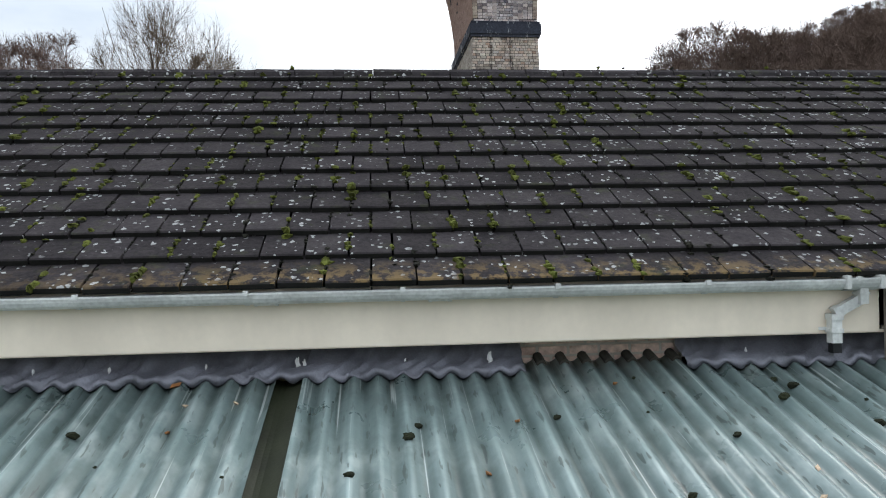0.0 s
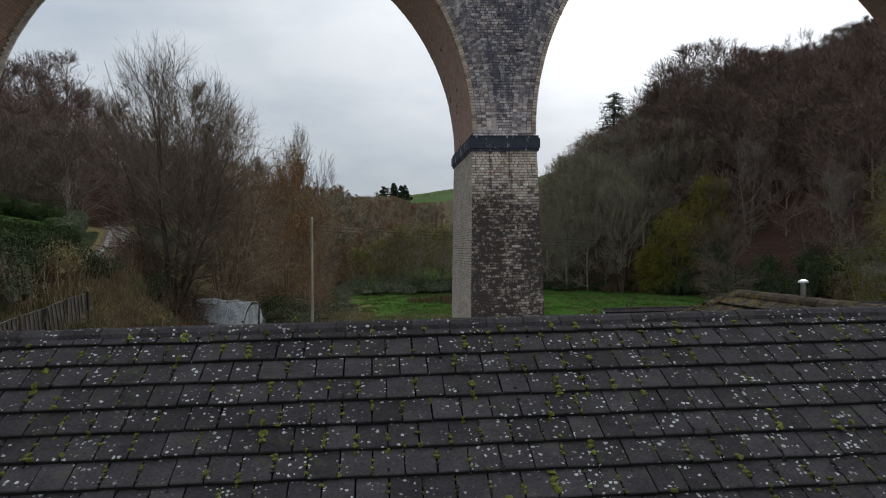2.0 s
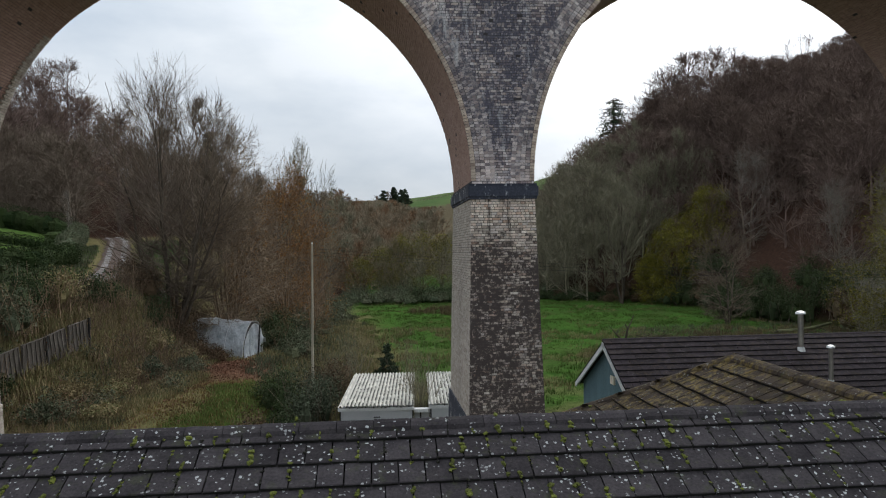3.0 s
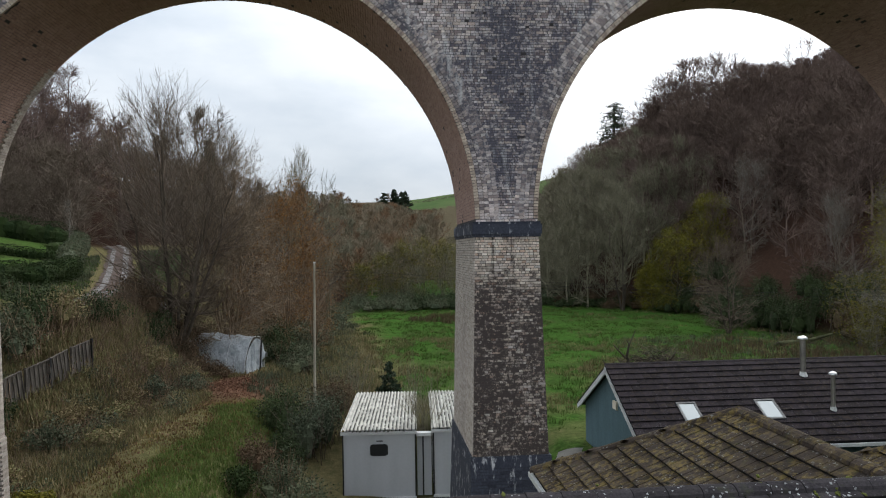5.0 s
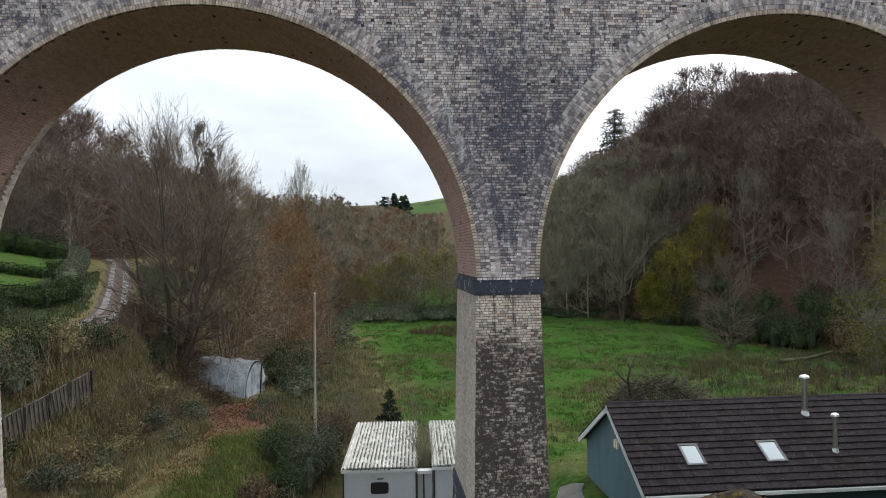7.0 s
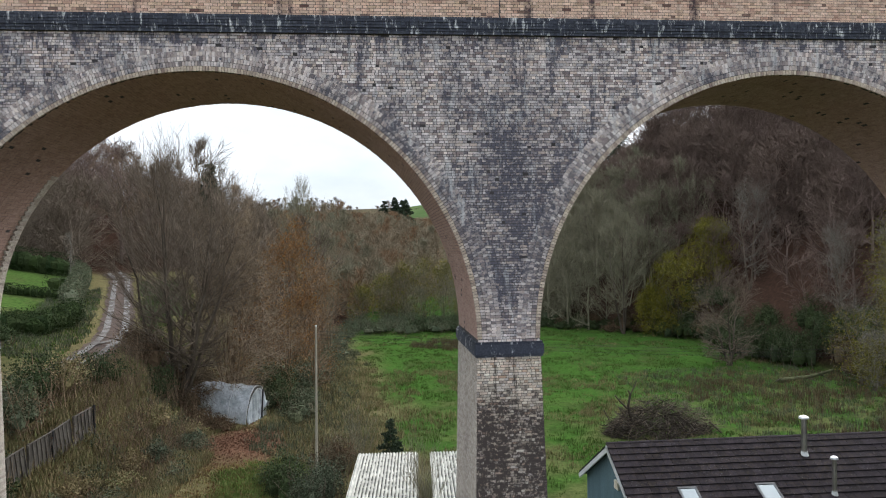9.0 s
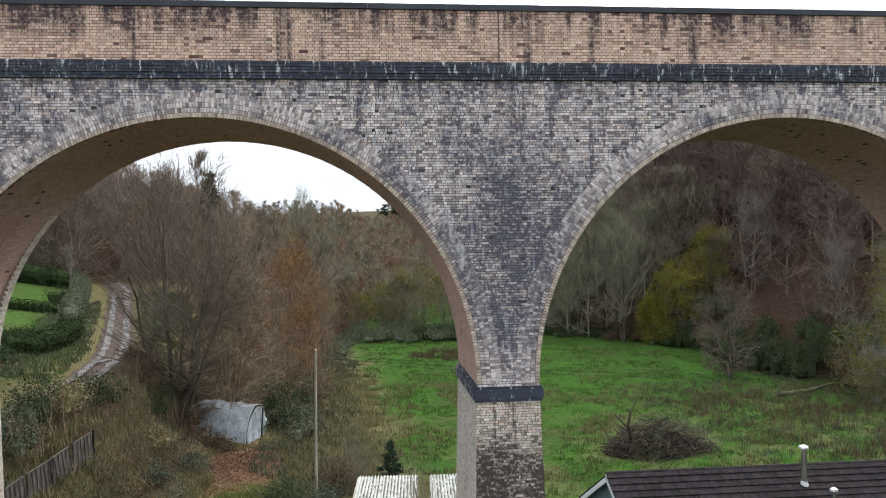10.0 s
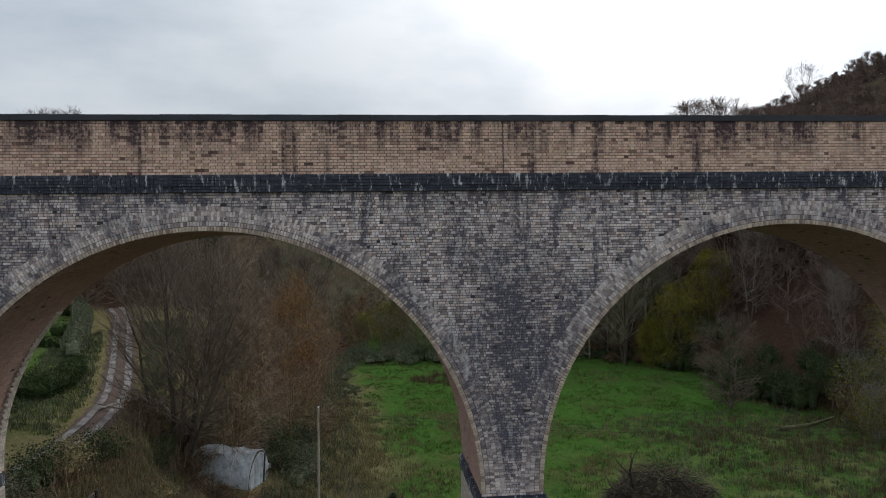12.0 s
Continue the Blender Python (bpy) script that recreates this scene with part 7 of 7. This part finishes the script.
hedge(LAWN_HEDGE, [(-29.2, 71.5), (-27.8, 72.5)], 2.0, 1.6, 5)
bush("round_shrub", "rounded bright green garden shrub on the terraced lawn", -38.5, 73, 2.4, 2.4, 3.2, M_YELLOW, 2200, 0.12, seed=205)
grown_tree("young_birch", "slim pale young tree on the terraced lawn", -30.6, 79.5, ground_z(-30.6, 79.5) + 5.2, 1.2, 1.2, 0.2, 300, 31, M_TWIGPALE, M_TWIGPALE, r0=0.010, w=0.010, length=0.4)


for k, (x, y, r, h) in enumerate([(-3.2, 35.2, 1.5, 3.2), (-4.3, 36.6, 1.5, 2.6), (-2.3, 36.8, 1.4, 2.6), (-4.0, 33.6, 1.2, 1.9)]):
    bush("evergreen_bush", "dark blue-green evergreen bush beside the cabin", x, y, r, r, h, M_SILVER if k % 2 == 0 else M_IVY, 2600, 0.085, seed=300 + k, lift=-0.1, group="evergreen bushes")
rng = random.Random(91)
for k, (x, y) in enumerate(scatter(11, 46, (-9, -2.2), (50, 114), lambda x, y: x < -4.9 + 0.03 * (y - 50), 2.2)):
    bush("bramble_thicket", "grey-green bramble thicket at the edge of the pasture", x, y, rng.uniform(1.6, 2.6), rng.uniform(1.6, 2.6), rng.uniform(1.1, 2.0), M_BRAMBLE, 1500, 0.10, seed=400 + k, stem_n=16, group="bramble thickets")
for k, (x, y) in enumerate(scatter(12, 34, (-3, 30), (107, 117), lambda x, y: y > 107 + max(0, x - 14) * 0.3, 1.9)):
    bush("bramble_bank", "low dark bramble bank below the copse", x, y, rng.uniform(1.8, 3), 1.8, rng.uniform(1.8, 3.0), M_BRAMBLE if k % 4 else M_IVY, 1000, 0.13, seed=500 + k, stem_n=10, group="bramble banks")
for k, (x, y) in enumerate(scatter(13, 26, (36, 60), (58, 105), lambda x, y: -1.0 < up(x, y) < 4, 2.4)):
    bush("hillside_bush", "dense dark evergreen bush at the foot of the slope", x, y, rng.uniform(1.5, 2.6), rng.uniform(1.5, 2.6), rng.uniform(2.2, 4.4), M_IVY if k % 4 else M_RUSH, 1300, 0.13, seed=600 + k, stem_n=14, group="hillside bushes")
for k in range(12):
    x, y = lerp(38.6, 47.5, k / 11) + rng.uniform(-0.5, 0.5), lerp(76.5, 63.0, k / 11) + rng.uniform(-0.8, 0.8)
    bush("evergreen_thicket", "dense dark evergreen thicket at the foot of the slope", x, y, rng.uniform(1.7, 2.5), rng.uniform(1.6, 2.2), rng.uniform(2.4, 4.2), M_IVY, 1300, 0.12, seed=680 + k, stem_n=12, group="evergreen thickets")
for k, (x, y) in enumerate(scatter(34, 16, (23, 44), (102, 114), lambda x, y: -3.5 < up(x, y) < 1.5, 2.2)):
    bush("hillside_bush", "dense dark evergreen bush at the foot of the slope", x, y, rng.uniform(1.4, 2.3), rng.uniform(1.4, 2.3), rng.uniform(1.3, 2.6), M_IVY if k % 3 else M_RUSH, 700, 0.16, seed=660 + k, stem_n=12, group="hillside bushes")
for k, (x, y, r, h) in enumerate([(40.2, 96, 4.2, 11.8), (45.0, 97, 3.6, 11.0), (37.6, 98.5, 2.4, 6.0), (45.5, 60.5, 2.6, 9.5), (49, 66, 2.6, 10.0), (11.2, 119, 2.7, 10.2), (4.6, 119, 2.6, 10.0), (8.0, 120, 2.6, 10.6), (14.2, 120, 2.6, 9.4), (1.6, 118, 2.3, 8.2), (-1.8, 116, 2.4, 6.8), (17.5, 121, 2.4, 7.5)]):
    n = 5200 if x > 30 and y > 90 else 1100
    grown_tree("yellow_shrub", "tall shrub with thinning yellow-green leaves", x, y, ground_z(x, y) + h, r, r, 0.04, 900, 700 + k, M_TWIGOLIVE, group="yellow shrubs", category="bush", stems_n=3, r0=0.008, w=0.012, length=0.7, leaf_mat=M_YELLOW, leaf_n=n * 2, leaf_s=0.10, shift=0.3)
for k, (x, y, hh) in enumerate([(44.5, 57.5, 12.5), (41.5, 60.0, 8.5), (40.2, 56.5, 5.5), (47.5, 62.5, 13.0)]):
    grown_tree("pale_willow", "sprawling willow of pale lichened twigs keeping a few yellow leaves", x, y, ground_z(x, y) + hh, hh * 0.32, hh * 0.30, 0.04, 2600, 150 + k, M_TWIGPALE, M_TWIGPALE, "pale willows", M_YELLOW, 2600, 0.075, lambda p, q=hh: p[2] < q * 0.75, stems_n=4, r0=0.008, w=0.008, length=0.7, rise=-0.2, spread=0.8, lean=1.3)

# scrub on the left bank, joined
g, g2, g3 = Geo(), Geo(), Geo()
rng = random.Random(55)
for x, y in scatter(14, 130, (-15.5, -7.0), (24, 50), lambda x, y: x < -8.2 - 0.03 * (y - 25) and x < lane_x(y) + 8.5 and math.hypot(x + 9.9, y - 50) > 3.2 and math.hypot(x + 7.2, y - 44.5) > 2.9, 0.55):
    z = ground_z(x, y)
    k = rng.random()
    stems(g, rng, (x, y, z), 1.0, rng.uniform(0.5, 1.2), 11, 0.011, 1.3)
    if k < 0.3:
        cloud(g2, rng, (x, y, z + 0.25), 0.9, 0.9, 0.6, 170, 0.055)
    elif k < 0.6:
        cloud(g3, rng, (x, y, z + 0.5), 0.8, 0.8, 0.7, 34, 0.04)
for x, y in scatter(15, 55, (-19, -10), (36, 47), lambda x, y: lane_x(y) + 2.4 < x < lane_x(y) + 6.5, 0.8):
    z = ground_z(x, y)
    stems(g, rng, (x, y, z), 1.0, rng.uniform(1.3, 2.7), 14, 0.013, 0.5)
tagged(part("bank_scrub", g, M_SCRUB, None, "tangled red-brown scrub stems covering the bank", "stuff"), category="scrub")
tagged(part("bank_bramble", g2, M_BRAMBLE, None, "grey-green bramble leaves sprawling over the bank", "stuff"), category="bramble")
tagged(part("bank_leaves", g3, M_LITTER, None, "orange dying leaves left on the bank scrub", "stuff"), category="scrub")
# dark undergrowth beside the polytunnel and under the large tree
for k, (x, y, r, h, mt) in enumerate([(-6.4, 52.5, 1.8, 2.4, M_IVY), (-7.0, 55, 2.2, 3.0, M_IVY), (-4.8, 53.5, 1.6, 1.7, M_BRAMBLE), (-12.2, 55, 2.4, 3.2, M_RUSH), (-14.5, 47.5, 1.6, 2.0, M_RUSH), (-12.6, 49, 1.2, 1.8, M_RUSH), (-22.4, 46, 1.8, 1.2, M_IVY), (-23.5, 52, 2.0, 1.2, M_HEDGE), (-14.9, 30, 1.2, 2.0, M_IVY), (-15.3, 28, 1.7, 2.4, M_IVY), (-16.4, 31, 1.9, 2.8, M_BRAMBLE), (-18.0, 28.5, 2.2, 3.0, M_IVY), (-15.6, 33.8, 1.6, 2.4, M_BRAMBLE), (-19.5, 33, 2.2, 2.6, M_BRAMBLE), (-14.9, 37.6, 1.5, 2.2, M_BANKMIX), (-21.5, 42, 1.8, 1.5, M_BRAMBLE), (-14.2, 40.5, 1.6, 2.0, M_IVY), (-15.4, 36, 1.8, 2.6, M_IVY), (-13.6, 46.4, 1.5, 2.6, M_RUSH), (-11.6, 47.6, 1.5, 2.4, M_RUSH), (-12.4, 45.2, 1.3, 1.9, M_IVY), (-10.6, 45.8, 1.2, 1.5, M_RUSH)]):
    bush("bank_bush", "dark tangled bush on the bank", x, y, r, r, h, mt, 1500, 0.10, M_TWIGRED, 800 + k, 40, group="bank bushes")


# grass
def tufts(name, label, spots, mat, h, n, seed, wdt=0.02):
    rng = random.Random(seed)
    g = Geo()
    for x, y in spots:
        z = ground_z(x, y)
        for _ in range(n * 2):
            a = rng.uniform(0, 6.28)
            L = h * rng.uniform(0.5, 1.2)
            px, py = x + rng.gauss(0, 0.16), y + rng.gauss(0, 0.16)
            ox, oy = math.cos(a) * L * rng.uniform(0.1, 0.6), math.sin(a) * L * rng.uniform(0.1, 0.6)
            b = a + 1.57
            wx, wy = math.cos(b) * wdt, math.sin(b) * wdt
            g.add([(px - wx, py - wy, z - 0.03), (px + wx, py + wy, z - 0.03), (px + ox, py + oy, z + L)], [(0, 1, 2)])
    tagged(part(name, g, mat, None, label, "stuff"), category="grass")


leafy = lambda x, y: math.hypot((x + 7.4) / 2.3, (y - 42.8) / 4.0) < 1 + 0.5 * noise.noise(Vector((x * 0.6, y * 0.6, 14)))
inside = lambda x, y: -2 < x < hill_edge(y) and not (8.5 < x < 26 and y < 35) and not (-2 < x < 6 and y < 40)
tufts("pasture_grass", "rough green pasture grass tufts", scatter(21, 2200, (-2, 44), (34, 112), inside, 0.25), M_GRASS, 0.14, 6, 1, 0.02)
tufts("dead_grass", "straw-coloured dead grass tufts in the wet pasture", scatter(22, 1000, (-5, 42), (38, 74), lambda x, y: (x < 4.5 - 0.07 * (y - 45) or inside(x, y)) and noise.noise(Vector((x * 0.2, y * 0.2, 4))) > 0.30 - 0.55 * smooth((6 - x) / 4), 0.25), M_STRAW, 0.36, 8, 2, 0.02)
tufts("dock_stems", "dead brown dock and rush stems in the pasture", scatter(23, 110, (4, 14), (88, 98), lambda x, y: math.hypot((x - 9) / 4.5, (y - 93) / 4) < 1, 0.3) + scatter(24, 60, (24, 42), (50, 62), lambda x, y: inside(x, y) and noise.noise(Vector((x * 0.3, y * 0.3, 9))) > 0.0, 0.35), M_RUSH, 0.75, 10, 3, 0.022)
tufts("bank_grass", "matted olive and tan dead grass on the left bank", scatter(25, 3200, (-15, -6), (22, 47), lambda x, y: -15.0 < x < path_x(y) - 0.9 and not leafy(x, y), 0.11), M_BANKMIX, 0.26, 9, 4, 0.03)
tufts("tall_dead_grass", "pale tufts of taller dead grass on the left bank", scatter(27, 260, (-13.4, -8), (24, 46), lambda x, y: x < path_x(y) - 1.2 and not leafy(x, y) and noise.noise(Vector((x * 0.35, y * 0.35, 2))) > 0.05, 0.3), M_STRAW, 0.5, 10, 6, 0.015)
tufts("path_grass", "short green grass along the trodden path", scatter(26, 1500, (-9.5, -2.6), (22, 47), lambda x, y: not leafy(x, y) and path_x(y) + 1.0 + 1.6 * noise.noise(Vector((x * 0.4, y * 0.4, 12))) < x < path_x(y) + 4.4 and y < 41.5, 0.13), M_PATHGRASS, 0.15, 11, 5, 0.022)
tufts("ochre_grass", "flattened ochre grass and moss on the trodden path", scatter(28, 900, (-11.5, -4.6), (22, 47), lambda x, y: not leafy(x, y) and abs(x - path_x(y) - 0.4 + 1.6 * noise.noise(Vector((x * 0.5, y * 0.5, 6)))) < 2.2, 0.13), M_OCHRE, 0.10, 10, 7, 0.022)
for k, (x, y, r, h, mt) in enumerate([(-3.6, 29.6, 1.7, 2.3, M_BRAMBLE), (-4.9, 31.0, 1.2, 1.6, M_RUSH), (-2.6, 27.6, 1.5, 1.8, M_BRAMBLE), (-5.0, 28.2, 1.1, 1.0, M_HEDGE), (-2.0, 40.2, 1.5, 2.2, M_RUSH), (-10.8, 24.5, 0.9, 0.8, M_YELLOW), (-12.4, 30.0, 1.1, 1.3, M_BRAMBLE), (-10.9, 38.5, 0.9, 1.3, M_SILVER), (-12.0, 41.5, 1.3, 1.5, M_BANKMIX), (-10.5, 43.5, 1.2, 1.3, M_BANKMIX), (-11.2, 34.5, 1.0, 0.9, M_BANKMIX), (-12.6, 26.0, 1.2, 1.2, M_BANKMIX), (-10.4, 45.6, 1.3, 1.2, M_RUSH), (-9.3, 45.9, 1.1, 1.0, M_RUSH), (-9.9, 42.0, 1.0, 1.0, M_SILVER), (-11.6, 37.0, 1.1, 1.0, M_STRAW), (-12.9, 33.2, 1.1, 1.0, M_STRAW), (-10.6, 30.6, 0.9, 0.7, M_BANKMIX)]):
    bush("scrub_bush", "olive-brown tangled scrub bush beside the path", x, y, r, r, h, mt, 1500, 0.085, M_TWIGRED, 900 + k, 50, group="scrub bushes")

tufts("mixed_tussocks", "olive and tan tussocks in the wet pasture", scatter(29, 700, (6, 40), (40, 68), lambda x, y: inside(x, y) and noise.noise(Vector((x * 0.16, y * 0.16, 8))) > -0.02, 0.25), M_BANKMIX, 0.24, 8, 8, 0.02)

clumps = lambda k, f, lo: (lambda x, y: inside(x, y) and noise.noise(Vector((x * f, y * f, k))) > lo)
tufts("dead_rushes", "dead brown rushes in the wet end of the pasture", scatter(35, 620, (22, 44), (42, 66), lambda x, y: x > 23 + 0.25 * (62 - y) and noise.noise(Vector((x * 0.22, y * 0.22, 5))) > -0.12, 0.2), M_RUSH, 0.55, 7, 10, 0.02)
tufts("rank_grass", "rank olive grass at the pasture's edge", scatter(39, 800, (22, 45), (42, 70), lambda x, y: inside(x, y) and x > 20 + 0.2 * (62 - y), 0.2), M_BRAMBLE, 0.40, 7, 11, 0.02)
tufts("lush_grass", "long bright green pasture grass in soft hummocks", scatter(40, 4200, (-3, 42), (36, 112), clumps(11, 0.25, -0.1), 0.2), M_GRASS, 0.24, 7, 12, 0.022)
tufts("sere_grass", "bleached and brown tussocks through the pasture", scatter(41, 480, (-3, 40), (38, 110), clumps(21, 0.16, 0.22), 0.2), M_STRAW, 0.30, 6, 13, 0.018)

tufts("verge_grass", "long olive grass along the lane's verges", scatter(43, 1500, (-27, -10), (44, 82), lambda x, y: 1.9 < abs(x - lane_x(y)) < 6.0, 0.2), M_BRAMBLE, 0.34, 7, 14, 0.024)
tufts("verge_green", "short green grass along the lane's verges", scatter(44, 1200, (-27, -10), (44, 82), lambda x, y: 1.8 < abs(x - lane_x(y)) < 6.5, 0.2), M_GRASS, 0.22, 7, 15, 0.024)
tufts("bank_green", "fresh green grass and weeds low on the bank", scatter(45, 800, (-13, -6), (22, 46), lambda x, y: x < path_x(y) - 0.9 and not leafy(x, y) and noise.noise(Vector((x * 0.3, y * 0.3, 31))) > -0.05, 0.15), M_BRAMBLE, 0.24, 7, 16, 0.028)
tufts("rough_grass", "rank brown and olive grass between the scrub and the pasture", scatter(46, 1700, (-7, 2), (41, 82), lambda x, y: not leafy(x, y) and x < 0.8 - 0.05 * (y - 45) + 2.5 * noise.noise(Vector((x * 0.3, y * 0.3, 17))), 0.18), M_BANKMIX, 0.42, 7, 17, 0.022)
tufts("rough_weeds", "grey-green weeds between the scrub and the pasture", scatter(47, 900, (-7, 2), (41, 90), lambda x, y: x < -0.5 - 0.04 * (y - 45) + 2.5 * noise.noise(Vector((x * 0.3, y * 0.3, 19))), 0.2), M_BRAMBLE, 0.40, 8, 18, 0.03)
tufts("fence_herbage", "rank olive herbage behind the board fence", scatter(36, 1100, (-21, -13.8), (23, 40), lambda x, y: abs(x - lane_x(y)) > 2.2 or y < 35, 0.14), M_BANKMIX, 0.4, 8, 9, 0.03)
g = Geo()
rng = random.Random(41)
for _ in range(5200):
    if rng.random() < 0.78:
        x, y = -7.4 + rng.gauss(0, 1.5), 42.8 + rng.gauss(0, 2.6)
    else:
        y = rng.uniform(23, 46)
        x = path_x(y) + rng.gauss(-0.5, 1.5)
    leaf_quad(g, Vector((x, y, ground_z(x, y) + rng.uniform(0.03, 0.1))), 0.055, rng)
tagged(part("leaf_litter", g, M_LITTER, None, "rust-brown leaf litter on the trodden path", "stuff"), category="leaves")

# brush pile, log, rubble
pile = thing("brush_pile", "heap of dead grey branches and brushwood in the pasture", "brush pile", pose(18.0, 46.2, ground_z(18.0, 46.2)))
g = Geo()
rng = random.Random(66)
for _ in range(1500):
    a = rng.uniform(0, 6.28)
    k = math.sqrt(rng.random())
    px, py = math.cos(a) * 3.5 * k, math.sin(a) * 2.0 * k
    z = 2.2 * (1 - k * k) * rng.uniform(0.05, 1.0)
    w = rng.uniform(0, 6.28)
    L = rng.uniform(0.3, 1.3)
    d = Vector((math.cos(w), math.sin(w), rng.uniform(-0.8, 0.8)))
    r = rng.choice((0.01, 0.014, 0.022, 0.04))
    g.tube(Vector((px, py, z)) - d * L / 2, Vector((px, py, z)) + d * L / 2, r, r * 0.6, 4)
part("brushwood", g, M_DEADWOOD, pile, kind="stuff")
g = Geo()
for _ in range(420):
    a = rng.uniform(0, 6.28)
    k = math.sqrt(rng.random())
    p = Vector((math.cos(a) * 3.6 * k + 0.3, math.sin(a) * 2.0 * k, 2.25 * (1 - k * k) * rng.uniform(0.6, 1.08) + 0.05))
    d = Vector((math.cos(a), math.sin(a) * 0.7, rng.uniform(-0.7, 0.5)))
    for s in range(3):
        q = p + d * rng.uniform(0.15, 0.4)
        g.tube(p, q, 0.016 - 0.004 * s, 0.012 - 0.004 * s, 4)
        d = (d + Vector((rng.uniform(-0.6, 0.6), rng.uniform(-0.6, 0.6), rng.uniform(-0.4, 0.4)))).normalized()
        p = q
part("pale_brushwood", g, M_TWIG, pile, kind="stuff")
g = Geo()
for p, q, r in [((-2.2, 0.2, 0.5), (-2.5, 0, 1.5), 0.09), ((-2.5, 0, 1.5), (-2.35, 0, 2.2), 0.075), ((-2.35, 0, 2.2), (-2.45, 0.1, 2.45), 0.05), ((-2.35, 0, 2.2), (-2.1, 0.1, 2.6), 0.045), ((-2.1, 0.1, 2.6), (-1.95, 0.1, 2.95), 0.035), ((-2.5, 0.1, 1.4), (-3.0, 0, 1.9), 0.06), ((-3.0, 0, 1.9), (-3.25, 0, 2.2), 0.045), ((-3.0, 0, 1.9), (-2.9, 0, 2.15), 0.03), ((-3.6, 0, 0.8), (-3.9, 0, 1.4), 0.04), ((1.9, -0.8, 0.7), (2.5, -1.0, 0.1), 0.06)]:
    g = Geo()
    g.tube(Vector(p) * 1.12 + Vector((0.75, -0.4, 0.1)), Vector(q) * 1.12 + Vector((0.75, -0.4, 0.1)), r * 1.1, r * 0.85, 7, True)
    part("dead_limb", g, M_DEADWOOD, pile, "dark dead limb sticking out")
log = thing("fallen_log", "mossy fallen tree trunk lying in the pasture", "log", pose(34.9, 61.6, ground_z(34.9, 61.6), 0, 0, 8))
g = Geo()
pts = [Vector((0, 0, 0.22)), Vector((1.5, 0.12, 0.25)), Vector((3.0, 0.1, 0.34)), Vector((4.4, 0.3, 0.52)), Vector((5.8, 0.4, 0.78))]
for i, (a, b) in enumerate(zip(pts[:-1], pts[1:])):
    g.tube(a, b, 0.23 - 0.03 * i, 0.20 - 0.03 * i, 9, True)
part("trunk", g, plain("mossy_bark", (0.075, 0.078, 0.035), 0.95, var=0.5, scale=6, bumpy=0.7), log)
for p, q in [((0.2, 0, 0.4), (-0.6, -0.3, 0.2)), ((3.0, 0.1, 0.3), (3.4, -0.5, 0.05)), ((4.4, 0.3, 0.5), (4.9, -0.3, 0.1))]:
    g = Geo()
    g.tube(p, q, 0.07, 0.04, 6, True)
    part("limb", g, M_BARK, log)
g = Geo()
rng = random.Random(71)
for _ in range(60):
    x, y = -9.6 + rng.gauss(0, 0.9), 21.8 + rng.gauss(0, 1.1)
    s = rng.uniform(0.06, 0.2)
    g.blob((x, y, ground_z(x, y) + s * 0.3), s, s * rng.uniform(0.6, 1), s * 0.55, rng, 0.3)
tagged(part("rubble", g, plain("pale_rubble", (0.32, 0.30, 0.27), 0.9, var=0.35), None, "scattered pale rubble stones at the bank's foot", "stuff"), category="rubble")
# willow shoots between the cabins
g = Geo()
stems(g, random.Random(81), (2.2, 31.5, 0.4), 0.5, 3.6, 40, 0.014, 0.35, 3)
stems(g, random.Random(82), (1.9, 33.5, 0.3), 0.6, 4.2, 30, 0.012, 0.4, 3)
stems(g, random.Random(83), (-0.9, 41.5, 0.2), 0.9, 3.6, 50, 0.014, 0.6, 3)
stems(g, random.Random(84), (-2.2, 40.0, 0.2), 0.9, 2.6, 50, 0.014, 0.8, 3)
tagged(part("willow_shoots", g, M_TWIGOLIVE, None, "thin straw-coloured willow shoots between and behind cabins", "stuff"), category="shrub")

# ---- pieces laid last ----
build_parapet_bricks()
joints = tile_slope(near_roof, FRONT, -9.15, 24.1, ROWS_N, GAUGE, ROOF_MATS, (-1.45, 5.6), 1, gap=0.008, jitter=1.3, run=LEN)
tile_slope(near_roof, BACK, -24.1, 9.0, ROWS_N, GAUGE, ROOF_MATS, (99, 99), 2, run=LEN)
ridge_run(near_roof, (-9.2, RY, RZ + 0.01), (24.2, RY, RZ + 0.01), M_TILE, 0.15, 0.44, 7)
rng = random.Random(19)
spots = [(u, d + rng.uniform(0.05, 0.3), rng.uniform(0.6, 1.7)) for u, d in joints if -5 < u < 8.5 and rng.random() < 0.62 + 0.7 * noise.noise(Vector((u * 0.6, d * 0.6, 0)))]
moss_clumps(near_roof, spots, FRONT, 23, "green moss cushions in the tile joints", M_MOSS)
spots = [(u, d + rng.uniform(0.0, 0.32), rng.uniform(0.45, 1.0)) for u, d in joints if -5 < u < 8.5 and rng.random() < 0.8]
moss_clumps(near_roof, spots, FRONT, 24, "blackened dead moss in the tile joints", M_MOSSDARK)
HF = pose(0, -HD * hc, zb, HH, 0, 0)
tile_slope(troof, HF, 0.10, HL, 14, HD / 14 - 0.002, [M_TILE_SLATE, M_TILE_EDGE], (0.0, 6.6), 71, w=0.33, jitter=0.6, thick=0.046, bond=False, run=HD)
ridge_run(troof, (0, 0, 0.0), (HL, 0, 0.0), M_TILE_SLATE, 0.12, 0.45, 72)
